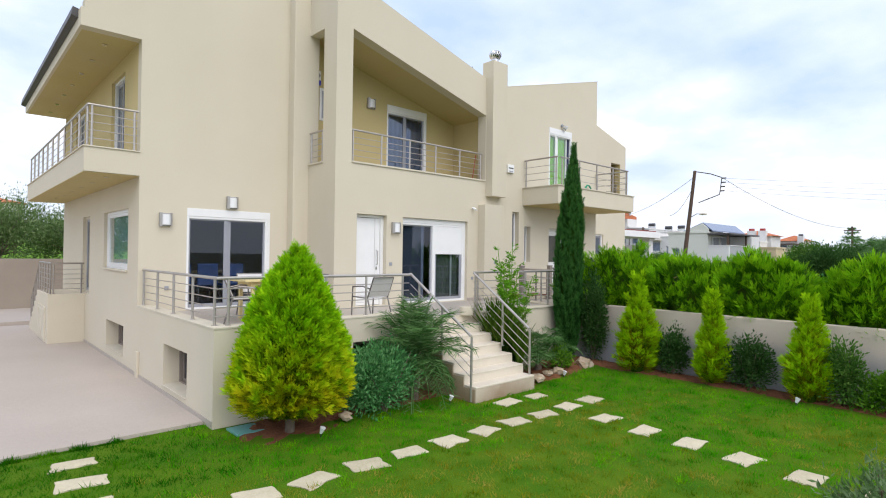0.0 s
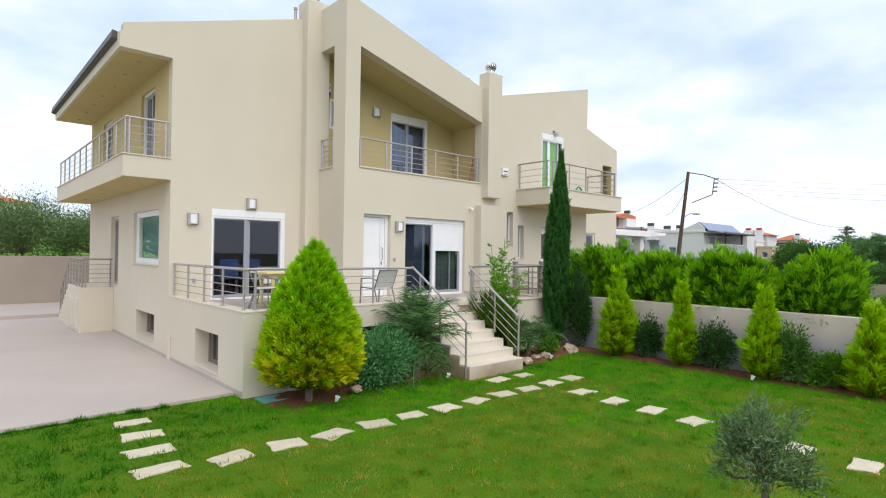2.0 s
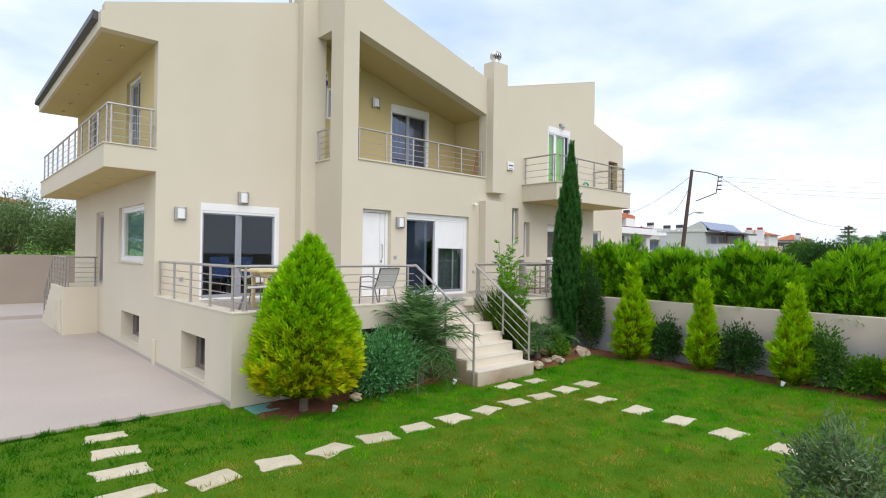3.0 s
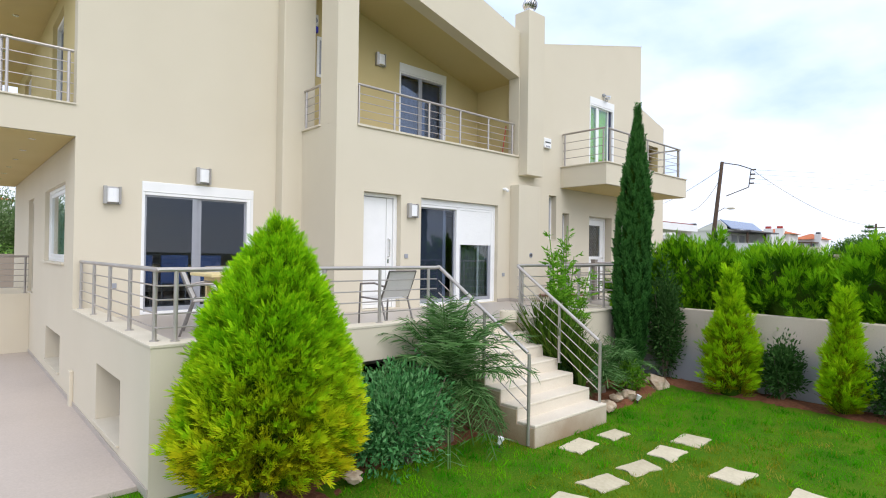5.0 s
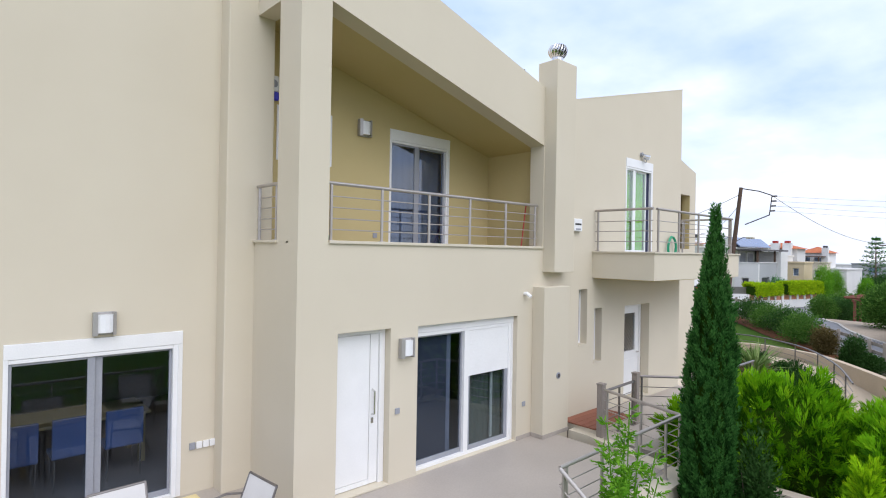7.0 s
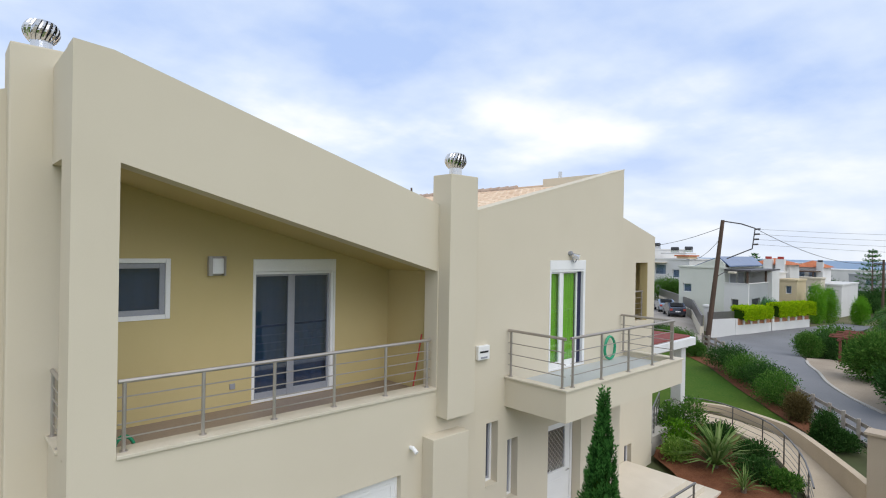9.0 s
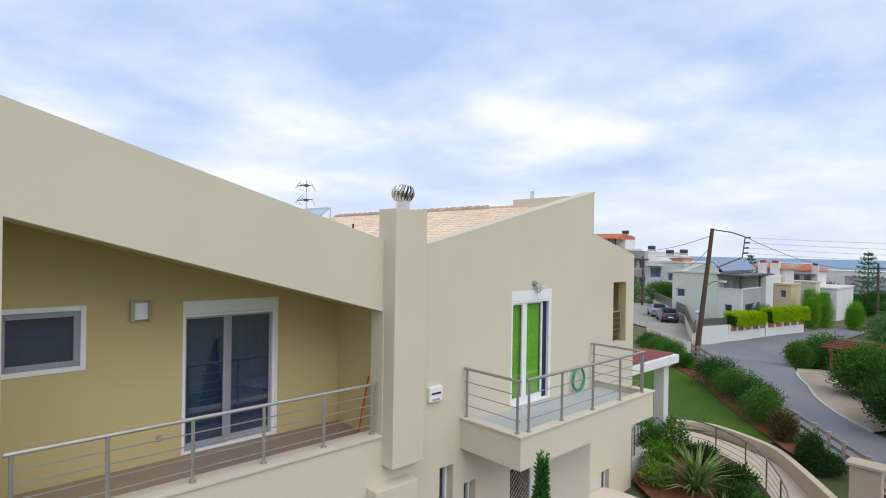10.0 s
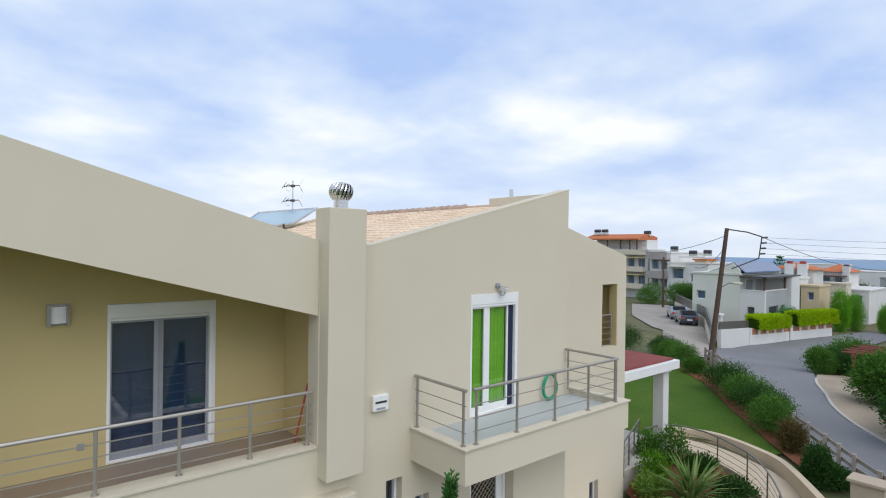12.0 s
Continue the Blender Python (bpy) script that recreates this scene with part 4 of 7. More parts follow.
part("wall_cap", prismed([(12.2, rise(12.2) - 0.01), (17.17, rise(17.17)), (17.17, rise(17.17) + 0.022), (12.2, rise(12.2) + 0.012)], "y", G - 0.003, G + 0.32), PLASTER, twin)
part("ridge_wall", boxed(16.95, 17.2, G + 0.32, 12.7, 8.0, 8.52), PLASTER, twin)
part("roof_slab", prismed([(12.0, 7.12), (17.1, 8.28), (17.1, 8.05), (12.0, 6.9)], "y", G + 0.30, 21.0), CAP, twin)
part("roof_slab", prismed([(17.1, 8.40), (22.2, 7.08), (22.2, 6.85), (17.1, 8.1)], "y", 12.54, 21.0), ROOFREST, twin)
part("storey_floor", boxed(12.4, 16.9, G + 0.30, 20.75, 4.0, UPPER), DARK, twin)
part("storey_floor", boxed(17.15, 21.85, 12.53, 20.75, 4.0, UPPER), DARK, twin)
part("storey_floor", boxed(12.4, 16.9, G + 0.30, 20.75, 1.0, 1.25), DARK, twin)
part("storey_floor", boxed(17.15, 21.85, 12.53, 20.75, 1.0, 1.25), DARK, twin)
part("inner_wall", boxed(12.4, 16.9, 13.4, 13.5, 1.25, 7.3), OFFWHITE, twin)
# Narrow loggia lined in the render colour that holds warm shade.
part("inner_wall", boxed(20.4, 21.85, 13.9, 14.0, 4.3, 7.0), WARMSHADE, twin)
part("inner_wall", wall("x", 21.80, 21.846, 12.53, 13.9, 4.3, 7.0, [(13.15, 13.85, 5.3, 6.9)]), WARMSHADE, twin)
part("reveal", boxed(21.648, 21.66, 12.29, 12.53, 4.68, 6.42), WARMSHADE, twin)
part("inner_wall", boxed(20.3, 20.4, 12.53, 14.0, 4.3, 7.0), WARMSHADE, twin)
for a, b, z0, z1 in ((12.72, 13.02, 2.70, 3.78), (13.28, 13.57, 2.30, 3.38)):
    window(twin, "y", G + 0.16, a, b, z0, z1, 1, name="slit_window", frame_w=0.04, sash_w=0.03)
    part("window_sill", boxed(a + 0.003, b - 0.003, G - 0.012, G + 0.155, z0 - 0.02, z0 + 0.005, 0.004), CAP, twin)
window(twin, "y", 12.42, 20.45, 20.86, 0.45, 1.13, 1, name="slit_window", frame_w=0.03, sash_w=0.03)
window(twin, "y", 12.36, 19.65, 20.40, 2.45, 3.40, 1, name="window")
window(twin, "y", G, 14.44, 15.65, 4.42, 6.56, shutter=0.19, name="balcony_door", sash_mat=WHITE, frame_w=0.04, sash_w=0.03, foot_w=0.11, right_w=0.075, glass=FROST, bays=[(14.48, 14.87, 0.02, 0.085, 0), (14.87, 15.435, 0.085, 0.035, 1)])
# green curtains behind the balcony door
for a, b in ((14.49, 14.855), (14.90, 15.41)):
    bm = bmesh.new()
    us = np.linspace(a, b, 41)
    front_line = [(u, G + 0.115 + 0.018 * math.sin(u * 75 + 2 * math.sin(u * 9))) for u in us]
    prism(bm, front_line + [(u, v + 0.006) for u, v in front_line[::-1]], "z", 4.47, 6.32)
    tagged(piece("curtain", bm, GREENCLOTH, ((a + b) / 2, G + 0.17, 4.47)), "bright green curtain behind a balcony door", "curtain", "green curtains")
# Dark sheet added in the door gap, for the unlit room behind.
part("fly_screen", boxed(15.437, 15.573, G + 0.05, G + 0.07, 4.462, 6.328), NAVY, twin, "dark navy panel for a dim room")
# white entrance door with a grille over its pane
bm = boxed(14.49, 14.56, G + 0.2, G + 0.3, 1.31, 3.365, 0.005)
box(bm, 15.52, 15.59, G + 0.2, G + 0.3, 1.31, 3.365, 0.005)
box(bm, 14.56, 15.52, G + 0.2, G + 0.3, 3.295, 3.365, 0.005)
entry = part("front_door", bm, WHITE, twin)
bm = wall("y", G + 0.22, G + 0.27, 14.565, 15.515, 1.32, 3.29, [(14.72, 15.36, 2.30, 3.15)])
box(bm, 14.72, 15.36, G + 0.213, G + 0.222, 1.45, 2.12, 0.004)
part("leaf", bm, WHITE, entry)
part("pane", boxed(14.72, 15.36, G + 0.244, G + 0.25, 2.30, 3.15), GLASS, entry)
bm = bmesh.new()
for k in range(-6, 9):
    for sgn in (1, -1):
        x0, z0 = 14.72 + 0.107 * k, 2.30
        pts = [(x0 + (0.85 * f if sgn > 0 else 0.85 * (1 - f)), z0 + 0.85 * f) for f in np.linspace(0, 1, 18)]
        inside = [p for p in pts if 14.72 <= p[0] <= 15.36]
        if len(inside) > 1:
            tube(bm, (inside[0][0], G + 0.232, inside[0][1]), (inside[-1][0], G + 0.232, inside[-1][1]), 0.007, 5)
part("grille", bm, STEEL, entry)
bm = bent(bmesh.new(), [(15.43, G + 0.21, 2.26), (15.43, G + 0.16, 2.26), (15.31, G + 0.16, 2.26)], 0.011)
part("door_handle", bm, STEEL, entry)
# balcony over the entrance
part("balcony", boxed(13.18, 17.38, 9.32, G, 4.00, 4.36), PLASTER, twin)
part("balcony", boxed(13.18, 17.38, 9.32, 9.44, 4.36, 4.50), PLASTER, twin)
part("balcony", boxed(13.18, 13.30, 9.44, G, 4.36, 4.50), PLASTER, twin)
part("balcony", boxed(17.26, 17.38, 9.44, G, 4.36, 4.50), PLASTER, twin)
part("balcony", boxed(17.15, 17.38, G, 12.28, 4.00, 4.50), PLASTER, twin)
part("soffit", boxed(13.23, 17.33, 9.37, G - 0.01, 3.985, 3.996), WARMSHADE, twin)
part("parapet_cap", boxed(13.15, 17.41, 9.29, 9.47, 4.50, 4.53, 0.005), CAP, twin)
part("parapet_cap", boxed(13.15, 13.33, 9.47, G - 0.002, 4.50, 4.53, 0.005), CAP, twin)
part("parapet_cap", boxed(17.23, 17.41, 9.47, G - 0.002, 4.50, 4.53, 0.005), CAP, twin)
part("balcony_floor", boxed(13.30, 17.26, 9.44, G, 4.36, 4.40), GREYTILE, twin)
railing("balcony_railing", (13.24, 9.38, 4.53), [(13.24, G - 0.02, 4.53), (13.24, 9.38, 4.53)], 0.80, 3, "taupe steel balcony railing with thin rods", posts=1.0, material=TAUPESTEEL)
railing("balcony_railing", (13.24, 9.38, 4.53), [(13.38, 9.38, 4.53), (17.10, 9.38, 4.53), (17.10, G - 0.02, 4.53)], 0.80, 3, "taupe steel balcony railing turning back to the wall", posts=0.9, material=TAUPESTEEL)
railing("loggia_railing", (20.95, 12.4, 4.7), [(20.95, 12.42, 4.70), (21.64, 12.42, 4.70)], 0.85, 4, "small taupe steel railing inside a narrow loggia opening", posts=0.6, material=TAUPESTEEL)
# pipes on the roofs
rod = piece("vent_pipe", tubed((11.06, 10.68, 7.42), (11.05, 10.68, 7.66), 0.014, 8), CREOSOTE, (11.06, 10.68, 7.5), "thin rusty vent pipe beside a chimney", "pipe")
stub = thing("vent_pipe", (6.19, 12.17, gable(6.19) - 0.02), "short grey vent pipe with a cap beside a chimney", "pipe")
part("pipe", tubed((6.19, 12.17, gable(6.19) - 0.02), (6.19, 12.17, 8.69), 0.036, 12), TAUPESTEEL, stub)
part("cap", tubed((6.19, 12.17, 8.67), (6.19, 12.17, 8.73), 0.05, 12), TAUPESTEEL, stub)
piece("flue_pipe", tubed((17.75, 12.75, 8.1), (17.75, 12.75, 8.80), 0.05, 12), STEEL, (17.75, 12.75, 8.1), "thin steel flue pipe above the roof ridge", "pipe")

# entrance canopy with a column
canopy = thing("entrance_canopy", (25.4, 13.2, 0.85), "red tiled flat canopy with white edge on a square column", "canopy")
part("edge", boxed(22.1, 26.0, 12.60, 15.2, 3.42, 3.70, 0.01), WHITE, canopy)
part("top", boxed(22.1, 25.86, 12.75, 15.05, 3.70, 3.76, 0.01), REDTOP, canopy)
part("column", boxed(25.40, 25.76, 12.85, 13.22, 0.5, 3.30, 0.015), OFFWHITE, canopy)
part("capital", boxed(25.34, 25.82, 12.79, 13.28, 3.30, 3.42, 0.015), OFFWHITE, canopy)


# ---- ground ----
def terrain(x, y):
    base = float(np.interp(x, [12, 17, 20, 26, 30, 36, 41, 46, 53, 68, 100, 420, 900, 5000], [0, 0, 0.15, 0.55, 0.85, 1.2, 0.95, 0.35, -0.35, -0.5, -1.2, -2.5, -45, -45]))
    return base + max(0.0, min(1.0, (y - 21.5) / 4.5)) * max(0.0, min(1.0, (x - 41) / 8)) * max(0.0, min(1.0, (160 - x) / 60))


def sheet(name, xs, ys, height, material, label, category):
    vs = [(x, y, height(x, y)) for y in ys for x in xs]
    n = len(xs)
    fs = [(j * n + i, j * n + i + 1, (j + 1) * n + i + 1, (j + 1) * n + i) for j in range(len(ys) - 1) for i in range(n - 1)]
    me = bpy.data.meshes.new(name)
    me.from_pydata(vs, [], fs)
    me.materials.append(material)
    return tagged(new(name, me), label, category, kind="structure")


far_x = [-4800, -1500, -500, -150, -60, -30, -16, 11.75, 12, 17, 20, 23, 26, 30, 33, 36, 38.5, 41, 43, 45, 46, 47, 49, 53, 60, 68, 80, 100, 130, 160, 200, 300, 420, 900, 1500, 4800]
far_y = [-4800, -1500, -500, -150, -60, -30, -14, 0, 7, 14, 21.5, 23, 24.5, 26, 40, 80, 160, 400, 900, 1800, 4800]
sheet("ground", far_x, far_y, lambda x, y: terrain(x, y) - 0.06, LAND, "dry green and brown land sloping to the sea", "ground")
water = piece("sea", boxed(700, 4900, -4900, 4900, -40.5, -40), WATER, (900, 0, -40), "calm blue sea on the horizon", "water", kind="structure")


def lawn_height(x, y):
    return 0.10 * max(0.0, min(1.0, (x - 9.6) / 1.6))


sheet("lawn", list(np.linspace(-14, 11.75, 60)), list(np.linspace(-12, 8.28, 50)), lambda x, y: lawn_height(x, y), LAWN, "short green lawn with worn yellowish patches", "lawn")
piece("driveway", boxed(-14, S, 8.28, 22.2, -0.25, 0.05, 0.006), PAVING, (0, 15, 0), "pale beige screeded drive with hairline cracks", "pavement", kind="structure")
piece("pavement", boxed(-14, 6, 22.2, 27.0, -0.2, 0.17, 0.01), PAVING, (0, 24, 0), "raised beige pavement beside a boundary wall", "pavement", kind="structure")
boundary = piece("boundary_wall", boxed(-14, 20, 27.0, 27.25, -0.2, 2.10, 0.01), BOUNDARY, (0, 27.1, 0), "plain taupe rendered boundary wall", "wall", kind="structure")
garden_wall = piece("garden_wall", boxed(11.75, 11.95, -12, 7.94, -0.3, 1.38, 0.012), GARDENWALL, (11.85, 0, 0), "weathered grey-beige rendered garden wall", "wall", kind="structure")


def bed(x0, x1, y0, y1, height, seed, label):
    """A low domed patch of earth with an uneven edge."""
    rng = random.Random(seed)
    nx, ny = max(4, int((x1 - x0) / 0.12)), max(4, int((y1 - y0) / 0.12))
    vs = []
    for j in range(ny + 1):
        for i in range(nx + 1):
            u, v = i / nx, j / ny
            edge = min(u, 1 - u) * (x1 - x0), min(v, 1 - v) * (y1 - y0)
            z = height * min(1, min(edge) / 0.25) - 0.015
            x, y = x0 + (x1 - x0) * u, y0 + (y1 - y0) * v
            wave = 0.07 * noise.noise(Vector((x * 2.1, y * 2.1, seed)))
            lump = 0.035 * noise.noise(Vector((x * 6, y * 6, seed + 3)))
            vs.append((x + (wave if 0 < u else wave * 1.6), y + (wave if 0 < v else wave * 1.6), max(-0.03, z + lump + rng.uniform(-0.006, 0.006)) + lawn_height(x, y)))
    fs = [(j * (nx + 1) + i, j * (nx + 1) + i + 1, (j + 1) * (nx + 1) + i + 1, (j + 1) * (nx + 1) + i) for j in range(ny) for i in range(nx)]
    me = bpy.data.meshes.new("planting_bed")
    me.from_pydata(vs, [], fs)
    me.materials.append(SOIL)
    return tagged(new("planting_bed", me), label, "bed", kind="structure")


bed(11.12, 11.78, -12, 7.98, 0.06, 1, "red earth planting bed along a garden wall")
bed(3.35, 7.08, 7.18, 7.98, 0.05, 2, "red earth planting bed below the terrace")
bed(3.45, 4.72, 6.82, 7.45, 0.03, 6, "red earth round the foot of a conifer")
bed(8.6, 11.1, 6.75, 7.98, 0.10, 3, "red earth planting bed beside the stair")


# ---- stepping stones ----
def stepping_stone(x, y, turn, rx=0.28, ry=0.20):
    rng = random.Random(round(x * 100 + y * 1000))
    ring = []
    corners = [(sx * rx * rng.uniform(0.80, 1.15), sy * ry * rng.uniform(0.75, 1.2)) for sx, sy in ((-1, -1), (1, -1), (1, 1), (-1, 1))]
    for (ax, ay), (bx, by) in zip(corners, corners[1:] + corners[:1]):
        for f in (0.04, 0.3, 0.55, 0.8, 0.96):
            j = 0.016 if 0.1 < f < 0.9 else 0.006
            hollow = 1 - 0.16 * math.sin(math.pi * f) * rng.uniform(0.2, 1.0)
            ring.append(((ax + (bx - ax) * f) * hollow + rng.uniform(-j, j), (ay + (by - ay) * f) * hollow + rng.uniform(-j, j)))
    bm = bmesh.new()
    prism(bm, ring, "z", -0.05, 0.014)
    bmesh.ops.bevel(bm, geom=[ed for ed in bm.edges if all(v.co.z > 0 for v in ed.verts)], offset=0.008, segments=1, affect="EDGES")
    ob = new("stepping_stone", finish("stepping_stone", bm, FLAG))
    ob.matrix_basis = pose(x, y, lawn_height(x, y), 0, 0, turn)
    return tagged(ob, "pale rough flat stone set in the lawn", "stepping stone", "stepping stones")


for i in range(4):
    stepping_stone(1.57 - 0.06 * i, 7.70 - 0.67 * i, random.Random(i + 7).uniform(-9, 3), 0.265, 0.155)
for i in range(11):
    stepping_stone(2.13 + 0.668 * i, 5.53 - 0.012 * i, random.Random(i).uniform(-16, 16), 0.235, 0.17)
stepping_stone(7.56, 6.22, 5, 0.24, 0.15)
stepping_stone(8.27, 6.20, -4, 0.24, 0.15)
for i in range(8):
    stepping_stone(8.02 - 0.066 * i, 4.66 - 0.69 * i, random.Random(i + 40).uniform(-8, 8), 0.25, 0.165)


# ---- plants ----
def crown_of(tree, places, ways, sizes, shape, young, shady, seed, split=0.38):
    """The plumes of one plant in two meshes: bright outer growth, and older growth nearer the stem with shade put into
    its colour.
    """
    for name, a, b, material in (("crown", split, 1.1, young), ("old_growth", 0.0, split, shady)):
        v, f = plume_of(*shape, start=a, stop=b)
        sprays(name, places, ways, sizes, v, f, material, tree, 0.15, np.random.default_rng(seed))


def conifer(x, y, z, height, radius, material, label, count, plume, seed, profile=None, name="conifer", lump=0.10, trunk=0.25, way_up=0.9, shape=(9, 3, 0.24, 0.20, 0.028), shady=None, ragged=0.10, lean=(0.0, 0.0), core_by=0.80, split=0.38):
    """A cone of pointed plumes set evenly over its surface, round a core coloured dark for the shade inside. lean: how
    far the tip stands off the foot.
    """
    rng = np.random.default_rng(seed)
    tree = thing(name, (x, y, z), label, "tree")
    profile = profile or (lambda h: np.minimum(1, 0.72 + 2.0 * h) * (1 - h) ** 0.72 * 1.05)
    part("trunk", tubed((x, y, z - 0.05), (x + lean[0] * 0.4, y + lean[1] * 0.4, z + height * 0.6), radius * 0.07 + 0.02, 10, radius * 0.03), BARK, tree)
    span = height - trunk - plume * 0.6
    grid = np.linspace(0, 1, 200)
    share = np.cumsum(profile(grid) + 0.10)
    h = np.interp((np.arange(count) + rng.random(count)) / count, (share - share[0]) / (share[-1] - share[0]), grid)
    a = np.arange(count) * 2.399963 + rng.normal(size=count) * 0.25
    bumps = 1 + lump * np.sin(a * 5 + h * 17 + seed) * np.sin(h * 23 + a * 2) + lump * 0.6 * np.sin(a * 11 + h * 41)
    r = (radius * profile(h) * bumps - plume * 0.45) * (1 - ragged * rng.random(count) ** 1.5)
    r = np.maximum(r, 0.02)
    bend = h ** 1.6
    places = np.stack([x + lean[0] * bend + r * np.cos(a), y + lean[1] * bend + r * np.sin(a), z + trunk + span * h], 1)
    ways = np.stack([np.cos(a), np.sin(a), way_up + 1.6 * h ** 2], 1) + rng.normal(size=(count, 3)) * 0.22
    sizes = plume * rng.uniform(0.75, 1.3, count) * (1.1 - 0.35 * h)
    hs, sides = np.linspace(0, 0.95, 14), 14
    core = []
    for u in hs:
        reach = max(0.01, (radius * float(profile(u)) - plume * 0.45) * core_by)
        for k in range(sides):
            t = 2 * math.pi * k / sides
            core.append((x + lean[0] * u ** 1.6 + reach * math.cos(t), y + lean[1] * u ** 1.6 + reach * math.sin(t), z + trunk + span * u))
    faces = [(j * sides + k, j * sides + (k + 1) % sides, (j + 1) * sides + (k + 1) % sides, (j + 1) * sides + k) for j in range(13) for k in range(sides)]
    crown_of(tree, places, ways, sizes, shape, material, shady or SHADELIME, seed, split)
    sprays("inner_growth", places[:2], ways[:2], sizes[:2], SPEAR, LEAFFACES, SHADECORE, tree, 0.15, rng, (np.array(core), faces))
    return tree


def shrub(x, y, z, rx, ry, height, material, label, count, leaf, seed, name="shrub", low=0.0, template=None, faces=None, stems=6, fill=0.55, lobes=6):
    rng = np.random.default_rng(seed)
    bush = thing(name, (x, y, z), label, "shrub")
    d = rng.normal(size=(count, 3))
    d /= np.linalg.norm(d, axis=1, keepdims=True)
    a = np.arctan2(d[:, 1], d[:, 0])
    bumps = 1 + 0.18 * np.sin(a * 4 + seed) * np.cos(d[:, 2] * 6) + 0.12 * np.sin(a * 9 + d[:, 2] * 13)
    r = bumps * (1 - fill * rng.random(count) ** 1.8)
    mids = rng.normal(size=(lobes, 3))
    mids /= np.linalg.norm(mids, axis=1, keepdims=True)
    mids[:, 2] = np.abs(mids[:, 2]) * 1.5 - 0.85
    size = rng.uniform(0.55, 0.85, lobes)
    pick = rng.integers(0, lobes, count)
    p = mids[pick] * (1.16 - size[pick])[:, None] + d * (r * size[pick])[:, None] + rng.normal(size=(count, 3)) * 0.085
    places = np.stack([x + rx * p[:, 0], y + ry * p[:, 1], z + low + (height - low) * np.clip(0.5 + 0.5 * p[:, 2], 0.01, 1.1)], 1)
    ways = d + np.array([0, 0, 0.5]) + rng.normal(size=(count, 3)) * 0.5
    bm = bmesh.new()
    for k in range(stems):
        t = rng.random() * 6.28
        tip = (x + rx * 0.6 * math.cos(t), y + ry * 0.6 * math.sin(t), z + height * rng.uniform(0.5, 0.85))
        mid = (x + rx * 0.25 * math.cos(t), y + ry * 0.25 * math.sin(t), z + height * 0.3)
        tube(bm, (x, y, z - 0.03), mid, 0.016, 5, 0.012)
        tube(bm, mid, tip, 0.012, 5, 0.005)
    part("stem", bm, BARK, bush)
    sprays("foliage", places, ways, leaf * rng.uniform(0.6, 1.3, count), template or LEAF, faces or LEAFFACES, material, bush, 0.0, rng)
    return bush


def palm(x, y, z, fronds, length, seed, label, stem=0.25, material=None, name="palm", rise_by=0.9, leaflets=26, droop=0.62, spread=0.8, skirt=0, broad=0.02):
    rng = np.random.default_rng(seed)
    tree = thing(name, (x, y, z), label, "palm")
    part("trunk", tubed((x, y, z - 0.05), (x, y, z + stem), 0.09, 10, 0.07), BARK, tree)
    places, ways, sizes = [], [], []
    bm = bmesh.new()
    for k in range(fronds + skirt):
        a = 2 * math.pi * (k / fronds) * (1.0 if k < fronds else fronds / max(skirt, 1)) + rng.uniform(-0.3, 0.3)
        tilt = rng.uniform(0.32, 1.0) * rise_by
        size = length * rng.uniform(0.75, 1.1)
        bend = droop
        if k >= fronds:
            tilt, size, bend = rng.uniform(0.15, 0.6), size * 0.75, 1.05
        pts = []
        for f in np.linspace(0, 1, 9):
            out = size * f * math.cos(tilt) * 0.95
            up = size * (math.sin(tilt) * f * 1.25 - bend * f ** 2.2)
            pts.append(Vector((x + out * math.cos(a), y + out * math.sin(a), z + stem + up)))
        for p, q in zip(pts, pts[1:]):
            tube(bm, p, q, 0.007, 4)
        side = Vector((-math.sin(a), math.cos(a), 0))
        for j in range(leaflets):
            f = 0.12 + 0.86 * j / leaflets
            i = min(7, int(f * 8))
            p = pts[i].lerp(pts[i + 1], f * 8 - i)
            along = (pts[i + 1] - pts[i]).normalized()
            for sgn in (1, -1):
                places.append(p)
                ways.append(along * (1.55 - spread) + side * sgn * spread + Vector((0, 0, rng.uniform(-0.25, 0.15))))
                sizes.append(size * 0.30 * (1 - 0.55 * abs(f - 0.45)) * rng.uniform(0.85, 1.1))
    part("stalk", bm, material or PALM, tree)
    thin = [(0, -broad, 0), (0.5, -broad, 0), (1, 0, -0.2), (0.5, broad, 0)]
    sprays("fronds", np.array([tuple(p) for p in places]), np.array([tuple(w) for w in ways]), np.array(sizes), thin, LEAFFACES, material or PALM, tree, 0.5, rng)
    return tree


# lime conifer at the terrace corner
conifer(4.02, 7.18, 0.0, 2.62, 0.735, THUJA, "large lime and yellow conifer grown to a full cone", 3600, 0.26, 3, lean=(0.09, 0.0), trunk=0.27, lump=0.08, way_up=0.75, shape=(11, 4, 0.25, 0.19, 0.0175), profile=lambda h: np.minimum(1, 0.72 + 1.9 * h) * (1 - h ** 2.2) ** 0.78)
for y, h, r, s in ((5.88, 2.12, 0.43, 11), (4.36, 1.86, 0.25, 12), (2.76, 1.84, 0.33, 13), (1.08, 1.68, 0.36, 14)):
    conifer(11.3, y, 0.08, h, r, YOUNG, "young lime green conifer before a garden wall", 440, 0.30, s, trunk=0.02, lump=0.22, way_up=1.15, ragged=0.25, shape=(11, 4, 0.25, 0.21, 0.019), profile=lambda q: np.minimum(1, 0.66 + 1.3 * q) * (1 - q) ** 0.78 * 1.12)
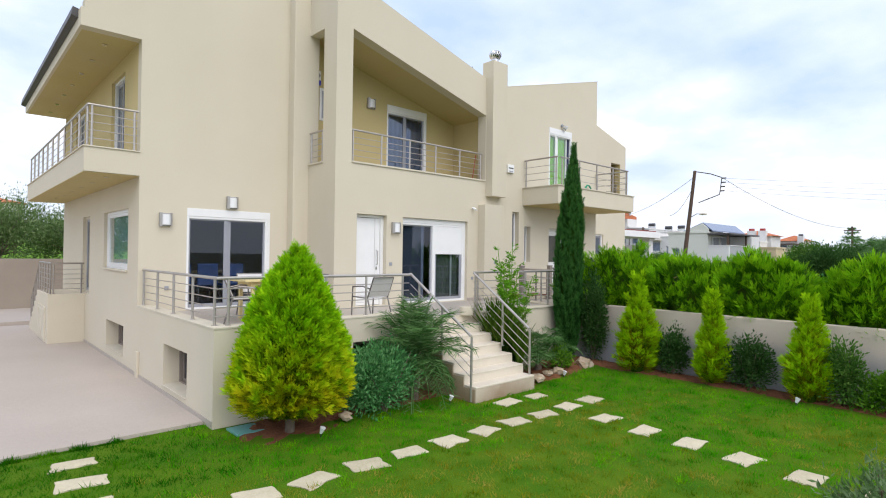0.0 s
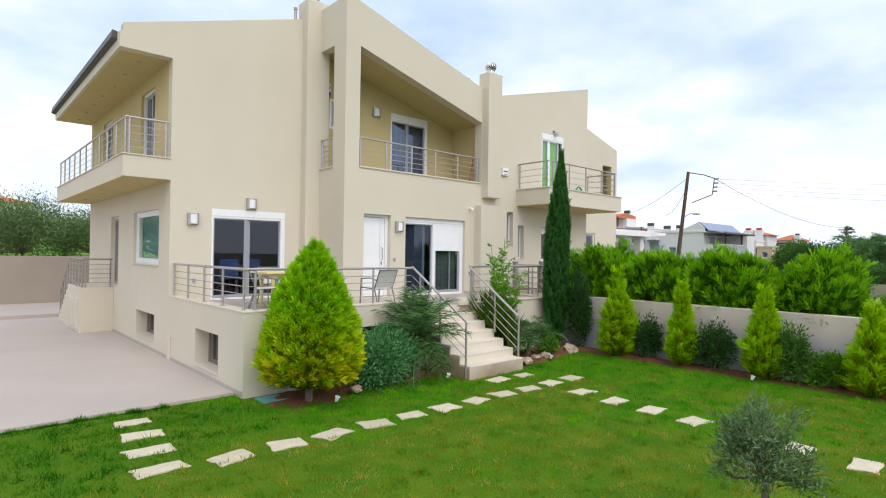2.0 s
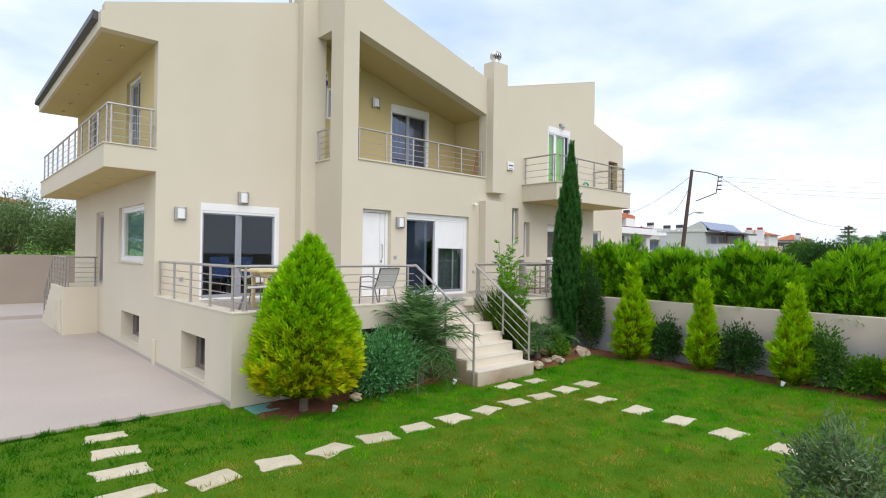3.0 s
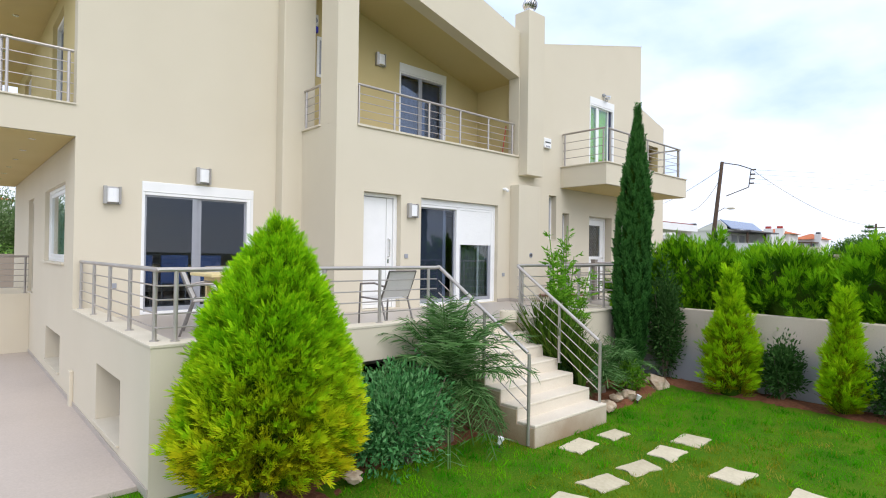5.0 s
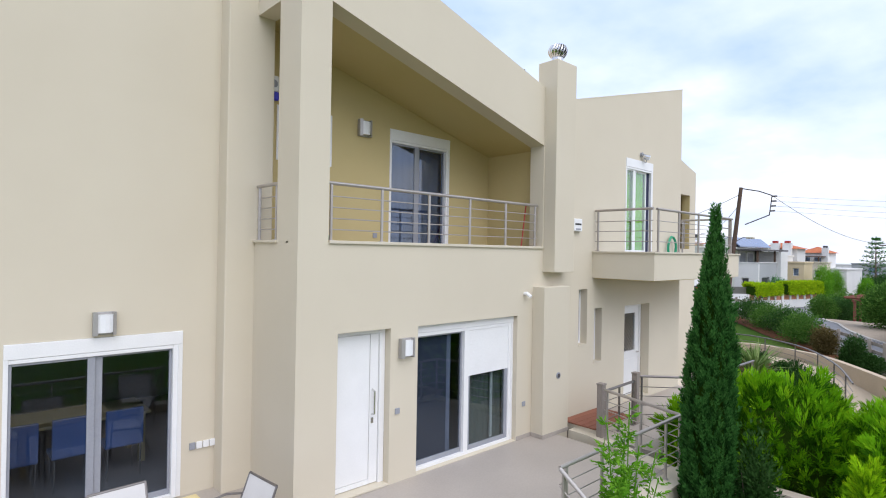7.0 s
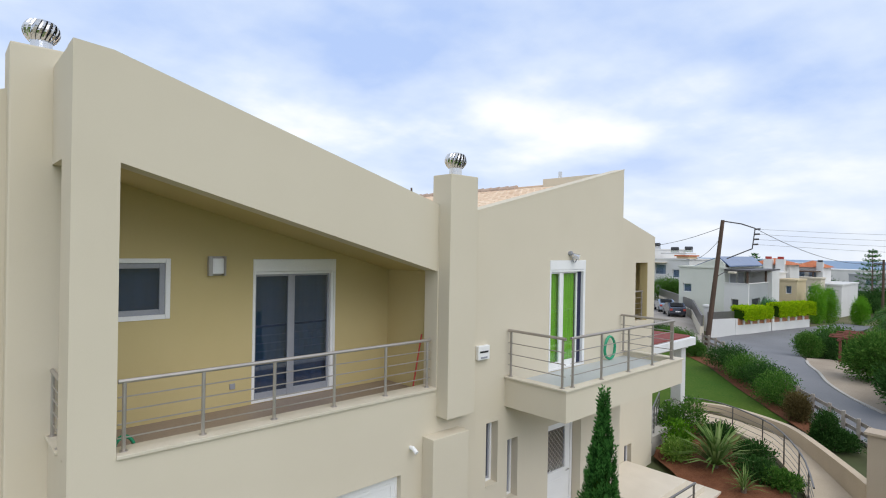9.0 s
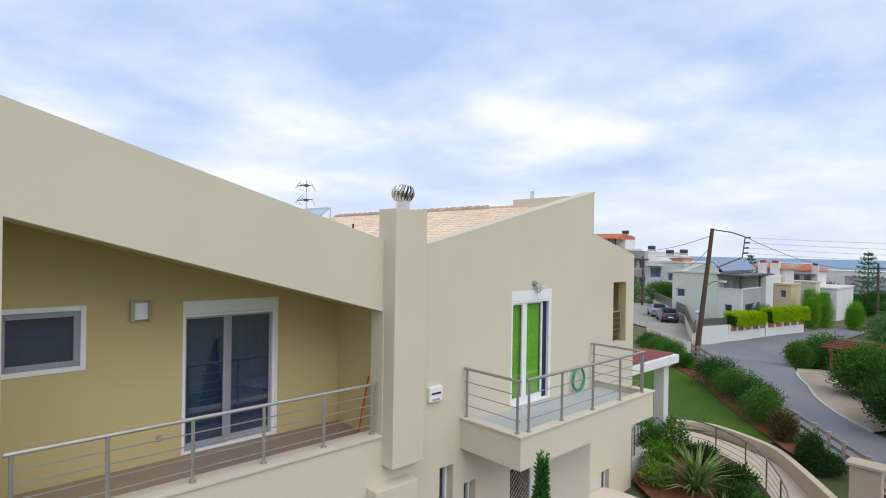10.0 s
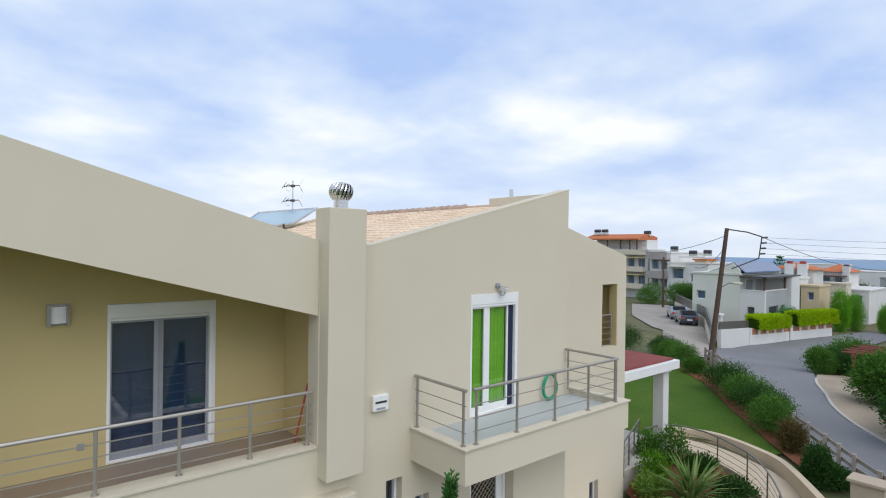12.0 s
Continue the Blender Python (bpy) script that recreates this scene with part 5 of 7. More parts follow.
# tall cypress beside the stair
conifer(11.16, 7.55, 0.1, 5.10, 0.345, CYPRESS, "tall slim dark green cypress", 3000, 0.20, 21, name="cypress", trunk=0.1, lump=0.12, way_up=2.6, ragged=0.15, lean=(0.24, 0.04), shape=(9, 3, 0.16, 0.20, 0.026), shady=SHADECYPRESS, profile=lambda q: np.minimum(1, 0.6 + 2.0 * q) * np.minimum(1, (1 - q) / 0.42) ** 0.62)


# hedge behind the garden wall
def hedge(y0, y1, x0, x1, z0, z1, count, seed, label):
    rng = np.random.default_rng(seed)
    ob = thing("hedge", ((x0 + x1) / 2, (y0 + y1) / 2, z0), label, "hedge")
    mid, half = np.array([(x0 + x1) / 2, (y0 + y1) / 2, (z0 + z1) / 2]), np.array([x1 - x0, y1 - y0, z1 - z0]) / 2
    d = rng.normal(size=(count, 3))
    d /= (np.abs(d) ** 2.3).sum(1, keepdims=True) ** (1 / 2.3)
    p = d * half
    p -= d * 0.13
    bumps = 1 + 0.16 * np.sin(p[:, 1] * 3.1 + seed) * np.cos(p[:, 2] * 4 + p[:, 1]) + 0.12 * np.sin(p[:, 1] * 7.3 + p[:, 0] * 6 + p[:, 2] * 5)
    places = mid + p * (bumps * (1 - 0.16 * rng.random(count) ** 2))[:, None]
    ways = d * np.array([1, 0.5, 0.6]) + np.array([0, 0, 0.8]) + rng.normal(size=(count, 3)) * 0.35
    # Lumpy core whose dark colour stands for shade in the gaps.
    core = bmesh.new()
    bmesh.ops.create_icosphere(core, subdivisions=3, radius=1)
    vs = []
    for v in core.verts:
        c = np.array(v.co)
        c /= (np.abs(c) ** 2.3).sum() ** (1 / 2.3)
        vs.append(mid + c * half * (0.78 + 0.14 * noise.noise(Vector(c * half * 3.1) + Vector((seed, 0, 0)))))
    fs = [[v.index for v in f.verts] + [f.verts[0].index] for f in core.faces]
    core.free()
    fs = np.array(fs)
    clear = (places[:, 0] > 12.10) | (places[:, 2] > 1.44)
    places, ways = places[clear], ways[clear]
    crown_of(ob, places, ways, 0.40 * rng.uniform(0.7, 1.3, len(places)), (11, 4, 0.26, 0.20, 0.019), HEDGELEAF, SHADEHEDGE, seed, 0.42)
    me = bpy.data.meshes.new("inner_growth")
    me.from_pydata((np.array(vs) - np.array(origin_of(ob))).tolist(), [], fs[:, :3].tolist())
    me.materials.append(SHADECORE)
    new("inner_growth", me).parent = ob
    return ob


for y0, y1, top, seed in ((6.0, 8.7, 2.38, 31), (4.55, 6.30, 2.36, 34), (3.0, 4.80, 2.32, 35), (1.45, 3.05, 2.32, 32)):
    hedge(y0, y1, 11.98, 13.75, 0.2, top, 1000 if seed != 31 else 1350, seed, "dense green conifer hedge mound behind a garden wall")

shrub(5.62, 7.12, 0, 0.70, 0.58, 1.16, BLUEBUSH, "rounded blue-green leafy shrub", 9000, 0.07, 41)
palm(6.44, 7.40, 0.05, 44, 1.30, 42, "small feathery palm below the terrace", stem=0.62, rise_by=1.5, leaflets=30, droop=0.40, spread=1.05, skirt=34, broad=0.026)
palm(9.75, 7.3, 0.1, 34, 1.2, 43, "small feathery palm beside the stair", stem=0.12, rise_by=1.35, leaflets=36, spread=0.95)
shrub(9.05, 7.5, 0.1, 0.32, 0.4, 0.9, DARKBUSH, "dark upright shrub beside the stair", 1500, 0.10, 44)


def cane_shrub(x, y, z, canes, label, seed):
    """Arching canes, each with pairs of narrow leaves on short side shoots. canes: tip offset in x and y, tip height."""
    rng = np.random.default_rng(seed)
    bush = thing("shrub", (x, y, z), label, "shrub")
    places, ways = [], []
    for dx, dy, top in canes:
        line = [Vector((x + dx * (0.25 + 0.75 * f ** 1.6), y + dy * (0.25 + 0.75 * f ** 1.6), z + top * f)) for f in np.linspace(0, 1, 10)]
        part("stem", cable(bmesh.new(), line, 0.007, 5), FRESHLEAF, bush)
        for shoot in range(26):
            f = rng.uniform(0.42, 1.0)
            i = min(8, int(f * 9))
            foot = line[i].lerp(line[i + 1], f * 9 - i)
            a = rng.random() * 6.283
            way = Vector((math.cos(a), math.sin(a), rng.uniform(0.1, 0.9))).normalized()
            reach = rng.uniform(0.10, 0.26) * (1.15 - 0.55 * f)
            for step in range(9):
                p = foot + way * reach * (step + 1) / 9
                places.append(tuple(p))
                ways.append(tuple(way + Vector((rng.normal() * 0.7, rng.normal() * 0.7, rng.normal() * 0.4 - 0.15))))
    sprays("foliage", np.array(places), np.array(ways), 0.085 * rng.uniform(0.6, 1.3, len(places)), [(0, -0.10, 0), (0.45, -0.16, 0.04), (1, 0, -0.12), (0.45, 0.16, 0.04)], LEAFFACES, FRESHLEAF, bush, 0.0, rng)


cane_shrub(9.28, 7.72, 0.1, ((-0.32, 0.05, 2.55), (-0.18, 0.10, 2.25), (-0.05, -0.08, 2.05), (0.08, 0.06, 2.35), (0.12, 0.02, 2.70), (0.22, -0.05, 2.20), (-0.30, -0.10, 1.95), (0.02, 0.12, 1.85), (0.30, 0.10, 1.75), (0.85, 0.05, 1.95), (0.72, -0.05, 1.70), (-0.1, 0.0, 1.7), (0.4, 0.0, 1.55)), "slender bright green cane shrub beside the stair", 45)
shrub(11.45, 7.05, 0.1, 0.30, 0.30, 2.1, DARKBUSH, "dark upright leafy shrub in the corner", 5500, 0.075, 46, fill=0.7)
shrub(10.1, 7.0, 0.1, 0.3, 0.25, 0.5, BRIGHTBUSH, "low green shrub in red earth", 900, 0.08, 47)
for y, h, r, m, s in ((5.15, 1.02, 0.27, DARKBUSH, 51), (3.72, 0.98, 0.40, DARKBUSH, 52), (2.28, 1.15, 0.34, BUSH, 53), (1.72, 0.62, 0.36, BRIGHTBUSH, 55), (0.4, 0.7, 0.4, DARKBUSH, 54)):
    shrub(11.38, y, 0.12, r * 0.85, r, h, m, "dark glossy shrub before a garden wall" if m is DARKBUSH else "loose green shrub before a garden wall", 3200, 0.072, s, fill=0.8, lobes=7)


# young olive on the lawn
def olive_tree(x, y, z, height, radius, seed, label, count=2600, leaf=0.06, material=None, fork_at=0.42, lean=0.02):
    rng = np.random.default_rng(seed)
    tree = thing("olive_tree", (x, y, z), label, "tree")
    bm = bmesh.new()
    fork = (x + lean, y, z + height * fork_at)
    tube(bm, (x, y, z - 0.05), fork, height * 0.03, 8, height * 0.02)
    places, ways = [], []
    for k in range(26):
        d = rng.normal(size=3)
        d /= np.linalg.norm(d)
        d[2] = abs(d[2]) * 1.0 + 0.05
        tip = np.array(fork) + np.array([radius, radius, height * (0.97 - fork_at)]) * d * rng.uniform(0.65, 1.0)
        mid = np.array(fork) * 0.5 + tip * 0.5 + rng.normal(size=3) * 0.04
        tube(bm, fork, mid, height * 0.011, 5, height * 0.007)
        tube(bm, mid, tip, height * 0.007, 5, height * 0.003)
        m = count // 26
        f = rng.random(m) ** 0.6
        pts = mid[None] * (1 - f[:, None]) + tip[None] * f[:, None] + rng.normal(size=(m, 3)) * radius * 0.13
        places.append(pts)
        ways.append(rng.normal(size=(m, 3)) + np.array([0, 0, 0.5]) + d)
    part("trunk", bm, BARK, tree)
    places, ways = np.vstack(places), np.vstack(ways)
    slim = [(0, 0, 0), (0.5, -0.13, 0.02), (1, 0, -0.03), (0.5, 0.13, 0.02)]
    sprays("crown", places, ways, leaf * rng.uniform(0.7, 1.3, len(places)), slim, LEAFFACES, material or OLIVE, tree, 0, rng)
    return tree


olive_tree(4.64, 0.66, 0, 1.36, 0.41, 63, "young silvery olive tree on the lawn", 4200, 0.056, fork_at=0.45, lean=0.03)


# ---- terrace furniture ----
def table(x, y, z, length, width, turn):
    t = thing("garden_table", (x, y, z), "yellow varnished slatted wooden table on the terrace", "table")
    bm = boxed(x - length / 2, x + length / 2, y - width / 2, y + width / 2, z + 0.70, z + 0.74, 0.008)
    part("tabletop", bm, TABLEWOOD, t)
    part("apron", boxed(x - length / 2 + 0.15, x + length / 2 - 0.15, y - width / 2 + 0.1, y + width / 2 - 0.1, z + 0.60, z + 0.698, 0.006), TABLEWOOD, t)
    for sx in (-1, 1):
        for sy in (-1, 1):
            part("leg", boxed(x + sx * (length / 2 - 0.2) - 0.03, x + sx * (length / 2 - 0.2) + 0.03, y + sy * (width / 2 - 0.13) - 0.03, y + sy * (width / 2 - 0.13) + 0.03, z, z + 0.61, 0.005), TABLEWOOD, t)
    t.rotation_euler = (0, 0, radians(turn))
    return t


def garden_chair(label):
    c = thing("garden_chair", (0, 0, 0), label, "chair", "terrace chairs")
    for s in (-1, 1):
        x = 0.27 * s
        part("side_frame", bent(bmesh.new(), [(x, -0.25, 0.0), (x, -0.22, 0.62), (x * 1.03, 0.05, 0.64), (x, 0.22, 0.60)], 0.013), BRONZE, c)
        part("back_leg", bent(bmesh.new(), [(x * 0.95, 0.30, 0.0), (x * 0.95, 0.16, 0.43), (x * 0.95, 0.24, 0.62), (x * 0.95, 0.31, 0.80)], 0.013), BRONZE, c)
        part("seat_rail", bent(bmesh.new(), [(x * 0.95, -0.235, 0.44), (x * 0.95, 0.17, 0.42)], 0.012), BRONZE, c)
    bm = bmesh.new()
    prism(bm, [(-0.24, 0.440), (-0.20, 0.452), (0.0, 0.436), (0.16, 0.428), (0.16, 0.420), (0.0, 0.426), (-0.20, 0.442), (-0.24, 0.430)], "x", -0.25, 0.25)
    part("seat", bm, CANVAS, c, "pale mesh seat")
    bm = bmesh.new()
    prism(bm, [(0.165, 0.45), (0.235, 0.62), (0.305, 0.80), (0.315, 0.795), (0.247, 0.615), (0.177, 0.447)], "x", -0.25, 0.25)
    part("backrest", bm, CANVAS, c, "pale mesh back")
    part("top_bar", bent(bmesh.new(), [(-0.256, 0.31, 0.80), (0.256, 0.31, 0.80)], 0.013), BRONZE, c)
    return c


table(4.93, 9.92, FLOOR, 1.22, 0.78, 1)
chair = garden_chair("grey metal garden chair with pale mesh seat")
for x, y, turn in ((4.30, 9.55, 68), (4.95, 10.48, 2), (5.82, 10.05, -84), (4.87, 9.38, 178)):
    copy_thing(chair, pose(x, y, FLOOR, 0, 0, turn))
chair.matrix_basis = pose(6.32, 8.53, FLOOR, 0, 0, -171)

# dining table and chairs behind the sliding door
dining = thing("dining_table", (5.05, 14.0, FLOOR), "wooden dining table inside the house", "table")
part("tabletop", boxed(4.1, 6.0, 13.6, 14.5, FLOOR + 0.72, FLOOR + 0.76, 0.008), TABLEWOOD, dining)
for x in (4.2, 5.9):
    for y in (13.7, 14.4):
        part("leg", boxed(x - 0.04, x + 0.04, y - 0.04, y + 0.04, FLOOR, FLOOR + 0.72), TABLEWOOD, dining)
for x in (4.35, 4.95, 5.55):
    c = thing("dining_chair", (x, 13.35, FLOOR), "blue upholstered dining chair indoors", "chair", "dining chairs")
    part("seat", boxed(x - 0.23, x + 0.23, 13.2, 13.62, FLOOR + 0.42, FLOOR + 0.47, 0.015), BLUECLOTH, c)
    part("backrest", boxed(x - 0.23, x + 0.23, 13.14, 13.2, FLOOR + 0.45, FLOOR + 0.95, 0.015), BLUECLOTH, c)
    for sx in (-0.2, 0.2):
        for y in (13.17, 13.58):
            part("leg", tubed((x + sx, y, FLOOR), (x + sx, y, FLOOR + 0.43), 0.014, 8), STEEL, c)

# small fixtures on the walls
alarm = thing("alarm_box", (12.56, G, 4.90), "white alarm siren box on a rendered wall", "alarm")
part("case", boxed(12.42, 12.70, G - 0.07, G, 4.90, 5.14, 0.015), WHITE, alarm)
part("lettering", boxed(12.46, 12.66, G - 0.074, G - 0.069, 5.02, 5.05), BLACK, alarm, "dark bar of lettering")
part("strobe", boxed(12.48, 12.64, G - 0.076, G - 0.069, 4.925, 4.955, 0.004), GREYFRAME, alarm)


def camera_eye(x, y, z):
    c = thing("security_camera", (x, y, z), "small white security camera on a wall", "camera")
    part("mount", tubed((x, y, z), (x, y - 0.05, z), 0.03, 12), WHITE, c)
    part("body", tubed((x, y - 0.05, z + 0.01), (x + 0.01, y - 0.14, z - 0.05), 0.032, 12), WHITE, c)


camera_eye(11.05, G, 3.77)
for x, y, z in ((3.76, W, 1.75), (8.30, G, 2.26), (11.07, G, 1.87), (8.95, 12.10, 4.72)):
    piece("wall_socket", boxed(x - 0.04, x + 0.04, y - 0.018, y, z - 0.04, z + 0.04, 0.006), GREYFRAME, (x, y, z), "small grey outdoor wall socket", "socket", "wall sockets")
sock = thing("wall_socket", (6.19, W, 1.88), "row of white and grey outdoor sockets", "socket")
for i in range(4):
    part("socket", boxed(6.04 + 0.085 * i, 6.115 + 0.085 * i, W - 0.03, W, 1.84, 1.93, 0.008), GREYFRAME if i == 0 else WHITE, sock)
vent = thing("wall_vent", (11.72, 10.345, 2.31), "small round grey vent on a rendered pier", "vent")
part("rim", tubed((11.72, 10.345, 2.31), (11.72, 10.33, 2.31), 0.055, 24), GREYFRAME, vent)
part("core", tubed((11.72, 10.331, 2.31), (11.72, 10.323, 2.31), 0.036, 20), GUTTER, vent)
spot = thing("spotlight", (15.12, G, 6.62), "small round outdoor spotlight with coiled cable above a door", "lamp")
part("mount", tubed((15.08, G, 6.70), (15.08, G - 0.05, 6.70), 0.045, 12), GREYFRAME, spot)
part("arm", bent(bmesh.new(), [(15.08, G - 0.04, 6.70), (15.10, G - 0.09, 6.69), (15.13, G - 0.11, 6.66)], 0.012), GREYFRAME, spot)
part("head", tubed((15.12, G - 0.07, 6.66), (15.16, G - 0.17, 6.62), 0.045, 16, 0.062), STEEL, spot)
part("lens", tubed((15.158, G - 0.166, 6.621), (15.162, G - 0.176, 6.617), 0.05, 16), LAMPGLASS, spot)
loop = [(15.15 + (0.055 + 0.006 * math.sin(k)) * math.cos(k * 0.42), G - 0.055 - 0.001 * k, 6.585 + 0.065 * math.sin(k * 0.42)) for k in range(38)]
part("cable", bent(bmesh.new(), [(15.09, G - 0.03, 6.66)] + loop, 0.005, 5), GREYFRAME, spot)

# hose coils on the balcony and in the loggia
def hose_coil(x, y, z, r, turns, upright, label):
    pts = []
    for k in range(turns * 20 + 1):
        a = 2 * math.pi * k / 20
        rr = r * (1 + 0.10 * math.sin(k * 0.31 + 1.0) + 0.05 * math.sin(k * 0.13))
        if upright:
            pts.append((x + rr * 1.05 * math.cos(a) * (1 - 0.15 * math.sin(a)), y + 0.006 * (k / 20), z + rr * math.sin(a) * 1.25))
        else:
            pts.append((x + rr * math.cos(a), y + rr * math.sin(a), z + 0.016 * (k / 20)))
    piece("garden_hose", bent(bmesh.new(), pts, 0.014, 6), HOSE, (x, y, z), label, "hose")


hose_coil(16.52, G - 0.10, 4.655, 0.19, 6, True, "coiled green garden hose leaning on a balcony wall")
hose_coil(7.31, G + 0.32, LOGGIA + 0.135, 0.095, 6, True, "green hose coiled on the loggia floor by its railing")
broom = thing("broom", (11.45, 11.0, LOGGIA), "red broom handle leaning in the loggia corner", "broom")
part("handle", tubed((11.35, 10.95, LOGGIA + 0.03), (11.62, 11.05, LOGGIA + 0.95), 0.013, 8), REDPAINT, broom)
part("head", boxed(11.24, 11.46, 10.90, 10.99, LOGGIA, LOGGIA + 0.06, 0.01), BLACK, broom)
siren = thing("alarm_siren", (7.09, 12.1, 6.58), "white alarm siren with a round grille and a blue base", "alarm")
part("body", boxed(7.02, 7.18, 12.03, 12.10, 6.722, 6.95, 0.02), WHITE, siren)
part("base", boxed(7.02, 7.18, 12.03, 12.10, 6.60, 6.72, 0.015), SIRENBLUE, siren, "bright blue lower half")
part("grille", tubed((7.10, 12.018, 6.83), (7.10, 12.029, 6.83), 0.055, 20), GREYFRAME, siren)

# roof: antenna and solar panel
antenna = thing("tv_antenna", (15.78, 20.6, 7.9), "rooftop television antenna with two arrays", "antenna")
part("mast", tubed((15.76, 20.6, 7.85), (15.76, 20.6, 9.50), 0.02, 8), STEEL, antenna)
for z in (9.32, 8.84):
    part("boom", tubed((15.42, 20.6, z - 0.04), (16.0, 20.6, z + 0.04), 0.014, 6), GUTTER, antenna)
    part("clamp", boxed(15.70, 15.82, 20.55, 20.65, z - 0.035, z + 0.045, 0.01), GUTTER, antenna)
    for i in range(4):
        x = 15.46 + 0.08 * i
        part("element", tubed((x, 20.42, z + 0.09 - 0.05 * i), (x, 20.78, z - 0.09 + 0.05 * i), 0.008, 5), GUTTER, antenna)
    part("reflector", bent(bmesh.new(), [(16.10, 20.6, z + 0.24), (16.06, 20.6, z + 0.14), (15.98, 20.6, z + 0.03), (16.06, 20.6, z - 0.08), (16.10, 20.6, z - 0.18)], 0.012), STEEL, antenna)
    part("side_arm", bent(bmesh.new(), [(15.55, 20.6, z - 0.03), (15.50, 20.6, z - 0.15), (15.66, 20.6, z - 0.17)], 0.008), STEEL, antenna)
solar = thing("solar_panel", (15.9, 19.9, 8.0), "pale blue tilted solar collector on the roof", "solar panel")
UP = Vector((0, -0.62, 0.78))
bm = bmesh.new()
low, high = [Vector((13.35, 19.15, 7.78)), Vector((15.12, 19.15, 8.02))], [Vector((14.5, 20.3, 8.36)), Vector((16.5, 20.3, 8.62))]
def slab_between(bm, quad, thick):
    a = [bm.verts.new(p) for p in quad]
    b = [bm.verts.new(p - UP * thick) for p in quad]
    bm.faces.new(a)
    bm.faces.new(b[::-1])
    for k in range(4):
        bm.faces.new((a[k], a[(k + 1) % 4], b[(k + 1) % 4], b[k]))
    return bm


quad = [low[0], low[1], high[1], high[0]]
part("collector", slab_between(bm, quad, 0.06), surface("pale solar glass", (0.30, 0.42, 0.50), (0.42, 0.54, 0.60), 2, 0.12, 0.0), solar)
for p, q in zip(quad, quad[1:] + quad[:1]):
    part("frame_bar", tubed(p + UP * 0.01, q + UP * 0.01, 0.025, 6), STEEL, solar)
for p in (high[0], high[1]):
    part("leg", tubed(p - Vector((0, 0, 0.9)), p, 0.02, 6), STEEL, solar)

TAUPEWOOD = surface("taupe timber", (0.24, 0.205, 0.175), (0.34, 0.295, 0.255), 4, 0.8, 0.2, 50, stretch=(1, 1, 0.2))
# deck, gate posts and rails between the two entrances
part("entrance_floor", boxed(12.26, 17.15, 8.75, G, 0.0, 1.25), TERRACE, twin)
deck = thing("wooden_step", (12.8, 10.2, 1.25), "low red-brown boarded step beside an entrance", "step")
part("base", boxed(12.2, 13.42, 9.86, G - 0.02, 1.25, 1.36, 0.006), CAP, deck)
for i in range(5):
    part("board", boxed(12.17, 13.45, 9.86 + 0.143 * i, 9.993 + 0.143 * i, 1.36, 1.39, 0.006), DECK, deck)
for x, y in ((12.12, 9.72), (13.43, 9.77)):
    post = thing("gate_post", (x, y, 1.25), "square taupe timber gate post", "post", "gate posts")
    part("shaft", boxed(x - 0.055, x + 0.055, y - 0.055, y + 0.055, 1.25, 2.20, 0.006), TAUPEWOOD, post)
    part("cap", boxed(x - 0.065, x + 0.065, y - 0.065, y + 0.065, 2.20, 2.23, 0.008), TAUPEWOOD, post)
railing("entrance_railing", (12.5, 9.9, 1.25), [(12.18, 9.72, 1.25), (13.37, 9.77, 1.25)], 0.82, 4, "steel railing between two gate posts", posts=0.6, material=BRONZE)
railing("entrance_railing", (13.8, 9.92, 1.25), [(13.5, 9.75, 1.25), (14.3, 8.9, 1.25), (17.0, 8.85, 1.25)], 0.90, 4, "steel railing beside an entrance", posts=0.9, material=BRONZE)

# rocks and little lights in the beds
def rock(x, y, z, r, seed, label="honey-coloured rough rock in the bed"):
    bm = bmesh.new()
    bmesh.ops.create_icosphere(bm, subdivisions=2, radius=1)
    rng = random.Random(seed)
    off = Vector((rng.uniform(0, 9), rng.uniform(0, 9), rng.uniform(0, 9)))
    for v in bm.verts:
        v.co *= r * (0.8 + 0.55 * noise.noise(v.co * 1.6 + off))
        v.co.z *= 0.62
    bm.transform(Matrix.Translation((x, y, z + r * 0.3)))
    piece("rock", bm, ROCK, (x, y, z), label, "rock", "garden rocks")


for i, (x, y, r) in enumerate(((9.10, 6.78, 0.16), (9.62, 6.95, 0.13), (9.90, 6.92, 0.17), (10.92, 6.93, 0.26), (4.85, 7.05, 0.12))):
    rock(x, y, 0.06, r, i)


def garden_light(x, y, z):
    g = thing("garden_light", (x, y, z), "small white garden spike light", "lamp", "garden lights")
    part("head", tubed((x, y, z + 0.05), (x + 0.015, y - 0.025, z + 0.13), 0.02, 12, 0.042), LAMPGLASS, g)
    part("spike", tubed((x, y, z - 0.05), (x, y, z + 0.06), 0.012, 6), BLACK, g)


for x, y in ((4.25, 6.72), (6.76, 6.83), (9.87, 6.73), (10.9, 2.85)):
    garden_light(x, y, lawn_height(x, y))
cover = thing("manhole_cover", (3.55, 7.55, 0), "turquoise square cover in the lawn", "cover")
part("plate", boxed(3.38, 3.78, 7.42, 7.82, 0.0, 0.03, 0.01), TURQ, cover)
# downpipe stub on the drive wall
piece("pipe_cover", boxed(S - 0.05, S, 11.85, 11.98, 0.04, 0.55, 0.01), PLASTER, (S - 0.02, 11.9, 0.04), "short cream pipe cover at the foot of a wall", "pipe")


